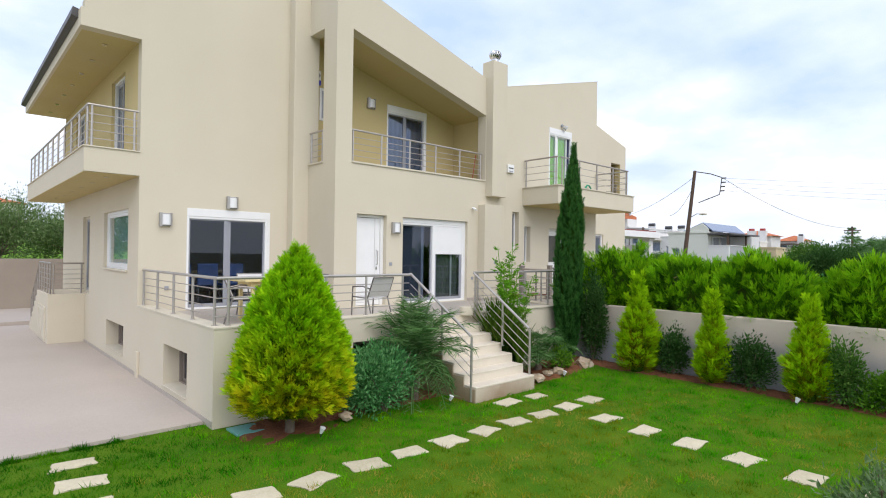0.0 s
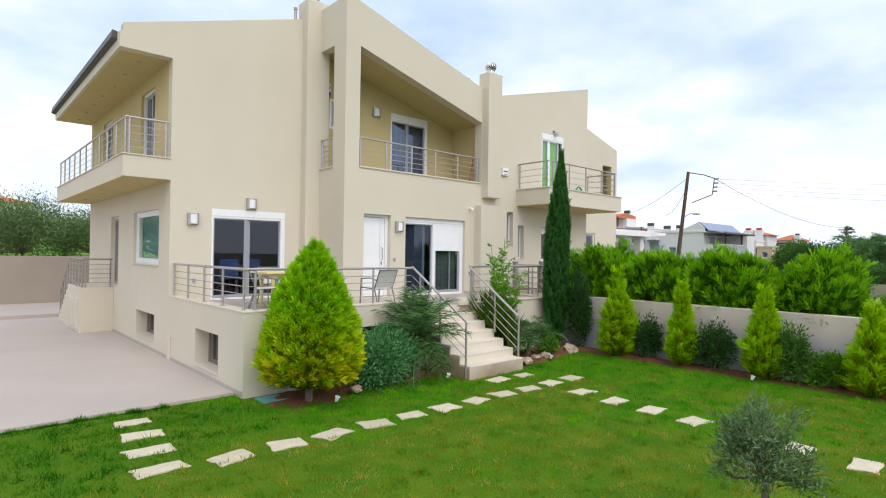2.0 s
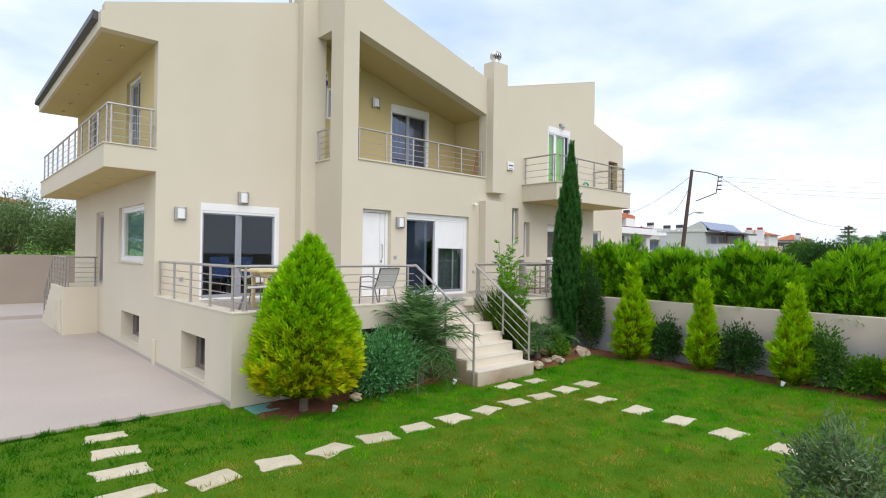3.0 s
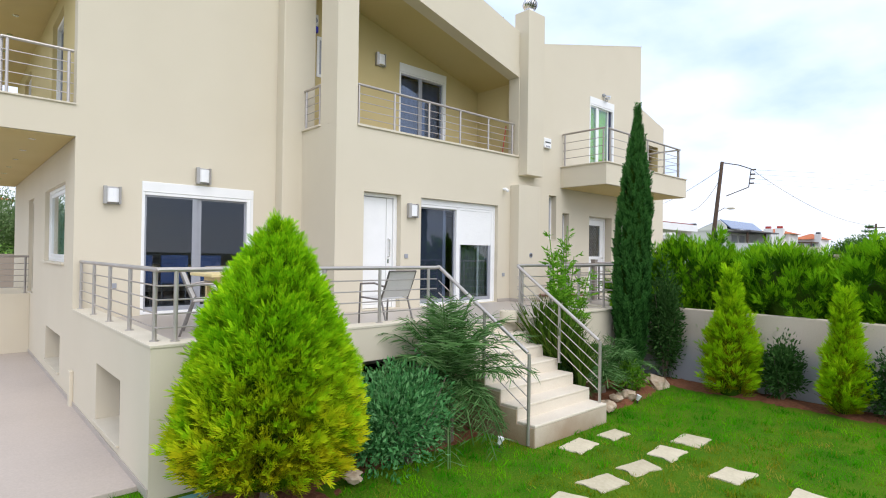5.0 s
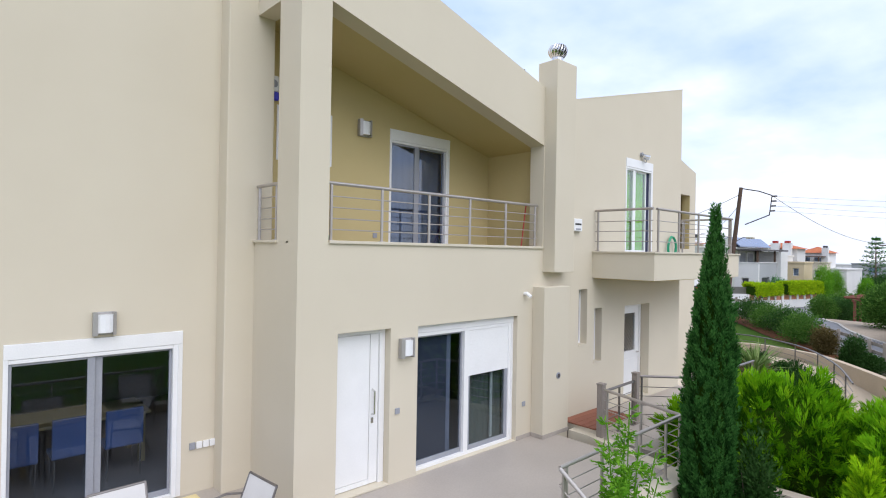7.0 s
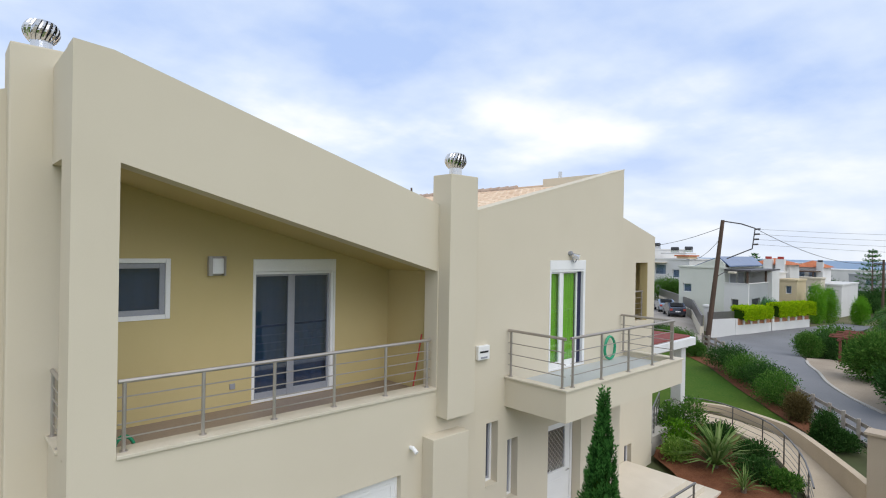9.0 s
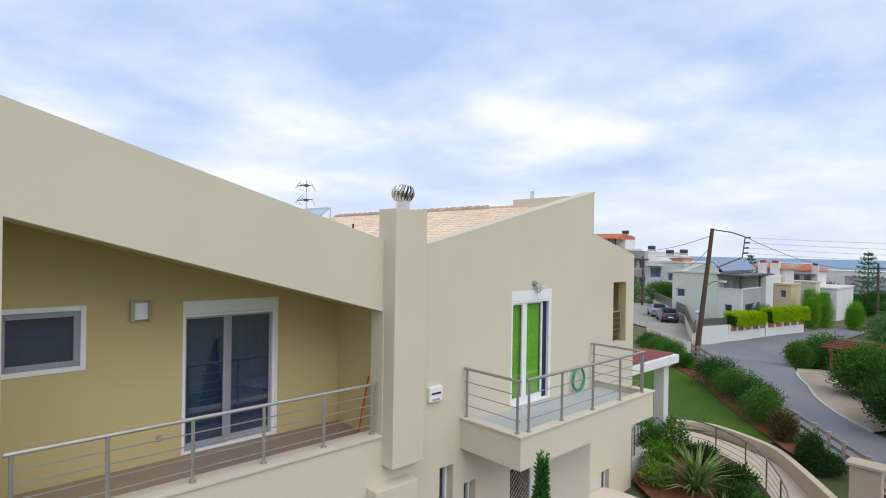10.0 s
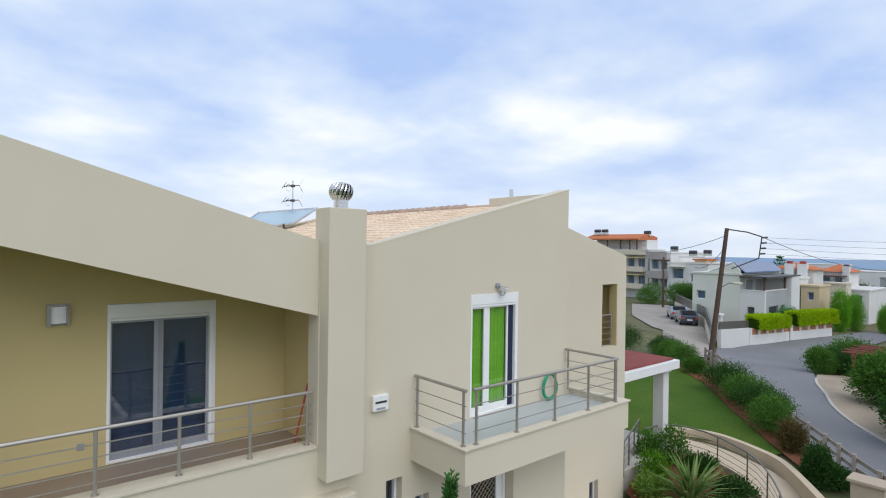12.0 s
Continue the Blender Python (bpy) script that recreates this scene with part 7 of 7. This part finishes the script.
for x in (63.0, 65.2, 69.0):
    w = part("terrace_door", boxed(x, x + 1.6, 24.70, 24.78, 2.95, 4.85), WHITE, n2)
    part("pane", boxed(x + 0.1, x + 1.5, 24.66, 24.69, 3.05, 4.75), GREYRENDER, w)
part("pergola_roof", boxed(61.7, 70.4, 22.4, 24.79, 5.02, 5.16), GUTTER, n2)
for x in (62.0, 67.2):
    part("pergola_post", boxed(x, x + 0.14, 22.72, 22.88, 3.88, 5.02), CREOSOTE, n2)
n3 = neighbour(79.5, 83, 23.9, 28.2, 0.3, 5.45, OFFWHITE, "white terraced house with red tiled roof", [(26.9, 4.0, 0.9, 1.1)], "hip", pitch=0.75)
for y in (26.1, 24.8):
    c = part("chimney", boxed(78.7, 79.4, y - 0.45, y + 0.45, -0.5, 6.1), OFFWHITE, n3)
    part("chimney_pot", boxed(78.8, 79.3, y - 0.28, y + 0.28, 6.1, 6.4, 0.03), REDPAINT, c)
n4 = neighbour(90, 94, 23.0, 26.2, 0.2, 5.05, OFFWHITE, "white house with brown pergola and red roof", [(25.5, 3.2, 0.9, 1.3), (24.2, 3.2, 0.9, 1.3)], "hip", pitch=0.85)
part("pergola_roof", boxed(86.2, 89.5, 23.1, 26.6, 4.5, 4.62), CREOSOTE, n4)
for y in (23.2, 24.8, 26.4):
    part("pergola_post", boxed(86.3, 86.47, y, y + 0.13, 0.0, 4.5), CREOSOTE, n4)
c = part("chimney", boxed(89.3, 89.95, 22.9, 23.6, -0.5, 5.75), OFFWHITE, n4)
part("chimney_pot", boxed(89.4, 89.85, 23.0, 23.5, 5.75, 6.0, 0.03), TANK, c)
neighbour(75.5, 79, 22.2, 23.9, 0.0, 3.75, OCHRE, "ochre rendered low house", [(23.0, 2.3, 0.6, 0.9)])
neighbour(75.8, 78.6, 24.1, 26.2, 0.3, 4.5, OFFWHITE, "low white house front", [(24.6, 2.3, 0.9, 0.6)])
neighbour(84, 86, 21.9, 24.4, 0.0, 3.75, CAP, "cream rendered garden building", [(22.8, 2.0, 0.8, 0.9)])
neighbour(88, 97, 20.6, 25.2, -0.2, 2.9, OFFWHITE, "long low white garden building", [(21.9, 1.4, 1.3, 1.0)])
neighbour(120, 130, 16.0, 26.0, -1.2, 3.4, GREYRENDER, "low pale house far off", [(19, 1.6, 1.5, 1.3), (23, 1.6, 1.5, 1.3)])
n8 = neighbour(85, 96, 43.4, 46.7, 0.3, 7.0, OFFWHITE, "white apartment house with grey balconies", [(44.4, 1.9, 1.0, 1.5), (45.8, 1.9, 1.0, 1.5), (44.4, 4.6, 1.0, 1.5), (45.8, 4.6, 1.0, 1.5)])
for z in (3.3, 6.1):
    balcony_on(n8, 85, 43.4, 46.6, z, TAUPERENDER)
roof_tank(n8, 87, 43.9, 7.2)
n9 = neighbour(86, 91, 47.5, 58.0, 0.3, 7.4, OFFWHITE, "cream apartment house with a red roofed penthouse", [(48.6, 2.0, 1.2, 1.5), (50.4, 2.0, 1.2, 1.5), (48.6, 4.7, 1.2, 1.5), (50.4, 4.7, 1.2, 1.5)])
AWNING = surface("yellow awning", (0.62, 0.52, 0.20), (0.70, 0.60, 0.28), 2, 0.8, 0.0)
for z in (1.5, 4.1, 6.7):
    b = part("balcony", boxed(84.7, 86, 47.6, 57.5, z, z + 0.2), CAP, n9)
    part("balustrade", boxed(84.7, 84.8, 47.6, 57.5, z + 0.2, z + 0.8), CAP, b)
    if z < 6:
        part("awning", boxed(84.7, 86, 48.0, 51.5, z + 2.1, z + 2.2), AWNING, b)
part("penthouse_roof", prismed([(84.6, 9.0), (90.5, 9.0), (90.5, 9.5), (87.5, 9.95), (84.6, 9.2)], "y", 48.5, 58.4), REDROOF, n9)
for y in (48.8, 50.0, 51.6, 54, 57):
    part("penthouse_post", boxed(85.0, 85.16, y, y + 0.16, 7.5, 9.0), CREOSOTE, n9)
part("penthouse_wall", boxed(87.2, 90.4, 48.4, 57.5, 7.4, 9.0), OFFWHITE, n9)
roof_tank(n9, 87, 55.8, 9.9)
roof_tank(n9, 87, 57.2, 9.9)
roof_tank(n9, 88, 48.8, 9.6)
n10 = neighbour(84, 94, 37.6, 43.35, 0.3, 5.6, OFFWHITE, "white flat-roofed house with awning", [(41.8, 3.4, 1.6, 1.5), (39.4, 3.0, 1.2, 1.2)])
part("awning", boxed(82.8, 84, 40.8, 43.0, 5.1, 5.2), CAP, n10)
part("roof_room", boxed(85, 88, 38.2, 39.9, 5.6, 6.1), OCHRE, n10)
part("roof_room_roof", boxed(84.7, 88.3, 38.0, 40.1, 6.1, 6.3), REDROOF, n10)
roof_tank(n10, 86, 40.6, 6.6)
part("tank_deck", boxed(85, 88, 38.4, 42.2, 6.4, 6.6), OFFWHITE, n10)
roof_tank(n10, 87, 39.0, 6.7)
for k, (x, y, w, h) in enumerate(((150, 66, 12, 5), (170, 52, 14, 4), (140, 82, 10, 6), (190, 30, 16, 4), (210, 8, 14, 4), (165, 2, 12, 3.5), (240, 60, 18, 5), (135, -8, 12, 4.2))):
    neighbour(x, x + 10, y, y + w, terrain(x, y), terrain(x, y) + h, (OFFWHITE, GREYRENDER, OFFWHITE)[k % 3], "small pale house far off", [(y + 3, terrain(x, y) + 1.2, 1.4, 1.4), (y + 7, terrain(x, y) + 1.2, 1.4, 1.4)], ("", "", "")[k % 3])
# houses over the boundary wall
neighbour(20, 30, 92, 104, 0.5, 7.4, OFFWHITE, "white house with red roof behind olive trees", [(96, 5, 1.4, 1.4), (100, 5, 1.4, 1.4)], "hip")
neighbour(-2, 8, 88, 100, 0.5, 8.2, OFFWHITE, "white house with red roof on a rise", [(92, 6, 1.4, 1.4)], "hip")

# white street wall with its clipped hedge
def strip(p, q, half, low, high):
    """A wall from p to q that follows the ground."""
    d = np.array(q) - np.array(p)
    n = np.array([-d[1], d[0]]) / np.hypot(*d) * half
    bm = bmesh.new()
    ends = [[bm.verts.new((*(np.array(e) + s * n), terrain(*e) + h)) for s, h in ((-1, low), (1, low), (1, high), (-1, high))] for e in (p, q)]
    for k in range(4):
        bm.faces.new((ends[0][k], ends[0][(k + 1) % 4], ends[1][(k + 1) % 4], ends[1][k]))
    bm.faces.new(ends[0])
    bm.faces.new(ends[1][::-1])
    return bm


TERRACOTTA = surface("terracotta brick facing", (0.34, 0.15, 0.08), (0.46, 0.23, 0.13), 3, 0.85, 0.2)
street = thing("street_wall", (56, 22, -0.3), "white rendered street wall with terracotta-faced recesses", "wall")
part("panel", strip((51.6, 22.2), (56.4, 21.95), 0.14, -0.3, 1.40), OFFWHITE, street)
part("screen", strip((51.6, 22.22), (56.4, 21.97), 0.06, 1.40, 2.0), BRONZE, street, "dark grey screen")
for p, q in (((56.4, 21.92), (62.8, 21.07)), ((63.0, 21.04), (70, 19.75))):
    part("panel", strip(p, q, 0.14, -0.3, 0.80), OFFWHITE, street)
    part("recess", strip(p, q, 0.05, 0.80, 1.35), TERRACOTTA, street)
    for k in range(5):
        a, b = 0.01 + k / 5, 0.055 + k / 5
        part("pier", strip([p[i] + (q[i] - p[i]) * a for i in (0, 1)], [p[i] + (q[i] - p[i]) * b for i in (0, 1)], 0.13, 0.80, 1.38), OFFWHITE, street)
pillar2 = thing("gate_pillar", (54.4, 23.4, 0.2), "white gate pillar with a rounded cap", "pillar")
part("shaft", boxed(54.2, 54.6, 23.2, 23.6, -0.2, 2.05), OFFWHITE, pillar2)
part("cap", boxed(54.1, 54.7, 23.1, 23.7, 2.05, 2.28, 0.07), OFFWHITE, pillar2)
back = thing("street_wall", (58, 26.3, 0.5), "low cream street wall with a dark top screen", "wall")
for p, q in (((51.0, 22.45), (58.2, 26.2)), ((58.2, 26.2), (65.2, 30.9)), ((65.2, 30.9), (74, 37))):
    part("panel", strip(p, q, 0.14, -0.4, 0.75), CAP, back)
    part("screen", strip(p, q, 0.07, 0.75, 1.65), BRONZE, back)


STREETLEAF = leafy("street hedge leaf", (0.17, 0.36, 0.006), (0.36, 0.54, 0.010), (0.60, 0.69, 0.018), sheer=0.3)


def clipped_hedge(p, q, half, low, high, count, seed, material, label):
    rng = np.random.default_rng(seed)
    ob = thing("street_hedge", (p[0], p[1], terrain(*p) + low), label, "hedge")
    d = np.array(q) - np.array(p)
    n = np.array([-d[1], d[0]]) / np.hypot(*d)
    f, s, h = rng.random(count), rng.uniform(-1, 1, count), rng.random(count)
    face = rng.integers(0, 3, count)
    s = np.where(face == 0, -1, np.where(face == 1, 1, s))
    h = np.where(face == 2, 1, h)
    xy = np.array(p)[None] + d[None] * f[:, None] + n[None] * (s * half)[:, None]
    z = np.array([terrain(*c) for c in xy]) + low + (high - low) * h
    places = np.column_stack([xy, z]) + rng.normal(size=(count, 3)) * 0.06
    ways = np.column_stack([n[0] * s, n[1] * s, 0.6 + h]) + rng.normal(size=(count, 3)) * 0.5
    # Solid filling, dark in colour to give the shade within the hedge.
    part("inner_growth", strip(p, q, half * 0.85, low, high - 0.08), SHADECORE, ob)
    sprays("foliage", places, ways, 0.22 * rng.uniform(0.6, 1.3, count), LEAF, LEAFFACES, material, ob, 0, rng)
    return ob


clipped_hedge((57.2, 21.85), (62.2, 21.18), 0.5, 1.30, 2.15, 9000, 201, STREETLEAF, "clipped yellow-green street hedge")
clipped_hedge((63.5, 20.98), (70.4, 19.75), 0.5, 1.30, 2.35, 10000, 202, STREETLEAF, "clipped yellow-green street hedge")

# trees and shrubs beyond the lane
for k, (x, y, r, h, m) in enumerate(((44.0, 13.5, 0.75, 1.6, BUSH), (45.8, 13.1, 1.15, 1.75, DARKBUSH), (47.8, 13.2, 1.3, 1.8, DARKBUSH), (39.6, 7.6, 1.3, 1.9, DARKBUSH), (50.5, 12.6, 1.2, 1.8, BUSH), (36.3, 8.8, 1.3, 2.2, BUSH), (33.8, 6.8, 1.3, 1.7, BUSH), (49.5, 13.2, 1.5, 2.2, BUSH), (54.5, 14.2, 1.2, 1.6, BRIGHTBUSH), (76.0, 20.4, 1.05, 4.2, FRESHLEAF), (78.4, 19.9, 0.95, 3.8, FRESHLEAF), (64.3, 21.9, 0.7, 2.9, BLUEBUSH), (78, 16.9, 0.75, 3.6, FRESHLEAF), (66.5, 22.0, 0.7, 2.7, BLUEBUSH), (76, 41.0, 2.0, 3.0, BUSH), (78, 39.0, 1.9, 3.2, BUSH), (79, 37.4, 1.8, 3.4, BUSH), (20.2, 5.0, 1.1, 2.3, BLUEBUSH), (19.5, 3.4, 1.2, 1.6, DARKBUSH), (18.5, 1.2, 1.3, 1.6, BUSH), (95, 14, 4, 3.4, DARKBUSH), (104, 18, 5, 3.4, DARKBUSH), (110, 10, 5, 3.6, BUSH), (72, 12.4, 2.4, 2.6, BUSH), (66, 11.2, 2.4, 2.4, DARKBUSH), (112, 29, 4, 3.4, DARKBUSH), (29.5, 5.4, 1.0, 1.0, BUSH), (31.9, 7.1, 1.35, 2.2, DARKBUSH))):
    shrub(x, y, terrain(x, y) - 0.1, r, r, h, m, "dense green bush beyond the lane", 14000 if h > 3.3 or (r > 1.25 and x < 45) else 6000, 0.07 + 0.05 * r, 100 + k, name="bush", fill=0.35)


def pine(x, y, z, height, radius, seed, label):
    rng = np.random.default_rng(seed)
    tree = thing("pine_tree", (x, y, z), label, "tree")
    bm = tubed((x, y, z - 0.3), (x, y, z + height), 0.18, 8, 0.04)
    places, ways = [], []
    for k in range(10):
        f = 0.25 + 0.72 * k / 9
        reach = radius * (1 - f) ** 0.7 * 1.2 + 0.2
        for j in range(6):
            a = j * math.pi / 3 + k * 0.5
            tip = Vector((x + reach * math.cos(a), y + reach * math.sin(a), z + height * f + reach * 0.25))
            root = Vector((x, y, z + height * f))
            tube(bm, root, tip, 0.03, 4, 0.01)
            for q in np.linspace(0.3, 1, 6):
                for _ in range(3):
                    places.append(tuple(root.lerp(tip, q) + Vector(rng.normal(size=3) * 0.1)))
                    ways.append(tuple((tip - root).normalized() + Vector((0, 0, 0.7)) + Vector(rng.normal(size=3) * 0.5)))
    part("trunk", bm, BARK, tree)
    sprays("crown", np.array(places), np.array(ways), 0.30 * rng.uniform(0.7, 1.2, len(places)), FAN, FANFACES, CYPRESS, tree, 0.2, rng)


pine(104, 20.2, -1.2, 8.6, 2.2, 301, "tall tiered pine beyond the houses")
pine(118, 40.0, -1.0, 7.6, 2.2, 302, "tall dark tiered pine far off")
# rusty pergola beyond the lane
pergola = thing("pergola", (44.6, 10.4, 0.4), "rusty red timber pergola with loose uneven slats", "pergola")
RUST = surface("rust red timber", (0.14, 0.05, 0.035), (0.24, 0.10, 0.07), 3, 0.9, 0.2)
for x, y in ((43.1, 11.7), (46.4, 12.0), (43.8, 9.0), (47.0, 9.3)):
    part("post", boxed(x - 0.06, x + 0.06, y - 0.06, y + 0.06, terrain(x, y) - 0.2, 1.93), RUST, pergola)
for x0, x1, y in ((42.8, 46.9, 11.75), (43.4, 47.4, 9.1)):
    part("beam", boxed(x0, x1, y - 0.05, y + 0.05, 1.93, 2.05), RUST, pergola)
prng = random.Random(19)
for k in range(11):
    x = 42.9 + 0.37 * k
    bm = tubed((x + prng.uniform(-0.1, 0.1), 8.7 + prng.uniform(-0.3, 0.2), 2.09 + prng.uniform(0, 0.05)), (x + prng.uniform(-0.12, 0.12), 12.2 + prng.uniform(-0.2, 0.3), 2.09 + prng.uniform(0, 0.06)), 0.045, 6)
    part("slat", bm, RUST, pergola)

# date palms behind the hedge
palm(52.0, 9.0, terrain(52, 9), 38, 3.7, 311, "tall feathery palm beyond the lane", stem=2.3, rise_by=1.2, leaflets=64)
palm(42.0, 5.7, terrain(42, 5.7), 38, 3.4, 312, "feathery palm beyond the garden", stem=1.3, rise_by=1.2, leaflets=64)

# ---- behind the boundary wall ----
MEADOW = surface("bright meadow", (0.10, 0.24, 0.012), (0.20, 0.36, 0.03), 0.8, 0.95, 0.3, 20)
sheet("meadow", list(np.linspace(-60, 40, 26)), list(np.linspace(27.3, 86, 20)), lambda x, y: 1.45 + 0.035 * (y - 27.3), MEADOW, "bright green meadow under olive trees", "meadow")
for k, (x, y, h, r) in enumerate(((2.3, 32.0, 3.0, 2.1), (5.4, 34.0, 2.9, 2.2), (-1.4, 31.5, 3.1, 2.2), (7.5, 40, 3.4, 2.5), (1.0, 39, 3.6, 2.6), (-5.0, 36, 3.6, 2.6), (12, 44, 4.2, 3.0), (4, 47, 4.0, 3.0))):
    olive_tree(x, y, 1.4 + 0.035 * (y - 27.3), h, r * 1.2, 400 + k, "mature grey-green olive tree behind a wall", 8000, 0.19, OLIVETREE, 0.2)
conifer(-0.5, 70, 3.0, 6.5, 0.9, CYPRESS, "distant dark slender cypress tree", 300, 0.8, 420, name="cypress", way_up=2.0, shady=SHADECYPRESS)

# ---- roof tiles of the second house ----
def tile_mesh(length, width, rise_by, seg=5):
    vs, fs = [], []
    for end, (x, r) in enumerate(((0.0, 1.0), (length, 0.84))):
        for k in range(seg + 1):
            a = math.pi * k / seg
            vs.append((x, -math.cos(a) * width / 2 * r, math.sin(a) * rise_by * r + (0.010 if end == 0 else 0.0)))
        for k in range(seg + 1):
            a = math.pi * k / seg
            vs.append((x, -math.cos(a) * (width / 2 - 0.014) * r, math.sin(a) * (rise_by - 0.014) * r + (0.010 if end == 0 else 0.0)))
    m = seg + 1
    for k in range(seg):
        fs.append((k, k + 1, 2 * m + k + 1, 2 * m + k))
        fs.append((k, m + k, m + k + 1, k + 1))
    return vs, fs


TILE_V, TILE_F = tile_mesh(0.33, 0.215, 0.024)
me = bpy.data.meshes.new("tile")
me.from_pydata(TILE_V, [], TILE_F)
me.materials.append(ROOFTILE)
roof_part = part("tile_bed", prismed([(12.15, 7.16), (17.0, 8.29), (17.0, 8.31), (12.15, 7.18)], "y", G + 0.33, 20.95), ROOFREST, twin)
slope = math.degrees(math.atan2(8.31 - 7.18, 17.0 - 12.15))
rest_v, rest_f = [], []
trng = random.Random(7)
base = origin_of(roof_part)
for j in range(50):
    for i in range(18):
        x, y = 12.2 + 0.268 * i, G + 0.45 + 0.205 * j
        z = 7.185 + (x - 12.15) * (8.31 - 7.18) / (17.0 - 12.15)
        m = pose(x + trng.uniform(-0.01, 0.01), y, z, 0, -slope, trng.uniform(-1.5, 1.5))
        if j < 16:
            t = new("tile", me)
            t.parent = roof_part
            t.matrix_basis = Matrix.Translation(-base) @ m
        else:
            k = len(rest_v)
            rest_v += [tuple(m @ Vector(v) - base) for v in TILE_V]
            rest_f += [tuple(a + k for a in f) for f in TILE_F]
me2 = bpy.data.meshes.new("far_tiles")
me2.from_pydata(rest_v, [], rest_f)
me2.materials.append(ROOFREST)
ob = new("far_tiles", me2)
ob.parent = roof_part
tagged(ob, kind="stuff")
bm = bmesh.new()
for j in range(24):
    y = 13.65 + 0.3 * j
    tube(bm, (17.08, y, 8.36), (17.08, y + 0.34, 8.345), 0.095, 10, 0.08)
part("ridge_tiles", bm, RIDGETILE, twin)
tagged(bpy.data.objects["ridge_tiles"], kind="stuff")

# ---- grass ----
grng = np.random.default_rng(5)
count = 190000
gx, gy = grng.uniform(-3.5, 10.95, count), grng.uniform(-1.0, 8.22, count)
ox, oy = grng.uniform(-13.5, 10.95, 680000), grng.uniform(-11.5, 8.2, 680000)
away = np.hypot(np.maximum(-3.5 - ox, 0), np.maximum(-1.0 - oy, 0))
outer = (away > 0) & (grng.uniform(size=680000) < np.exp(-away / 1.9))
gx, gy = np.concatenate([gx, ox[outer]]), np.concatenate([gy, oy[outer]])
keep = ~((gx > 3.4) & (gx < 7.1) & (gy > 7.24)) & ~(((gx - 4.08) / 0.66) ** 2 + ((gy - 7.15) / 0.34) ** 2 < 1) & ~((gx > 8.7) & (gy > 6.9)) & ~((gx > 7.05) & (gx < 8.7) & (gy > 6.6)) & ~((gx > S) & (gy > 7.94))
for o in scene.objects:
    if o.name.startswith("stepping_stone"):
        keep &= (np.abs(gx - o.location.x) > 0.225) | (np.abs(gy - o.location.y) > 0.145)
gx, gy = gx[keep], gy[keep]
fringe = 4500
gx, gy = np.concatenate([gx, grng.uniform(-3.5, 2.2, fringe)]), np.concatenate([gy, 8.24 + np.abs(grng.normal(size=fringe)) * 0.035 - 0.06])
gz = 0.10 * np.clip((gx - 9.6) / 1.6, 0, 1)
n = len(gx)
ways = np.stack([grng.normal(size=n) * 0.55, grng.normal(size=n) * 0.55, np.ones(n)], 1)
tall = grng.uniform(0.025, 0.062, n)
tall[-fringe:] *= grng.uniform(0.6, 1.35, fringe)
worn = np.array([noise.noise(Vector((a * 0.45, b * 0.45, 2.0))) + 0.5 * noise.noise(Vector((a * 1.3, b * 1.3, 7.0))) + 0.75 * noise.noise(Vector((a * 3.1, b * 3.1, 4.0))) for a, b in zip(gx, gy)])
clumps = np.array([noise.noise(Vector((a * 5.5, b * 5.5, 1.0))) for a, b in zip(gx, gy)])
tall *= np.clip(0.95 + 1.1 * clumps, 0.5, 1.7)
lush = np.clip((gy - 4.9) / 1.1, 0, 1) + np.clip((gx - 7.4) / 2.4, 0, 1) * 0.9 + np.clip((1.6 - gx) / 1.8, 0, 1) * 0.8 - worn * 1.3 + grng.normal(size=n) * 0.2 > 0.55
fresh = lush & (gx - 2.6 + 0.9 * worn + grng.normal(size=n) * 0.5 > 0)
for name, pick, material, label in (("grass", lush & ~fresh, TURF, "deep green grass blades of the lawn"), ("fresh_grass", fresh, FRESHTURF, "fresh green grass blades of the lawn"), ("worn_grass", ~lush, DRYTURF, "worn yellowish grass blades of the lawn")):
    blades = sprays(name, np.stack([gx, gy, gz], 1)[pick], ways[pick], tall[pick] * (0.9 if name == "worn_grass" else 1.1), [(0, -0.075, 0), (0, 0.075, 0), (1, 0, 0.2)], [(0, 1, 2)], material, None, 0, grng)
    tagged(blades, label, "grass", kind="stuff")
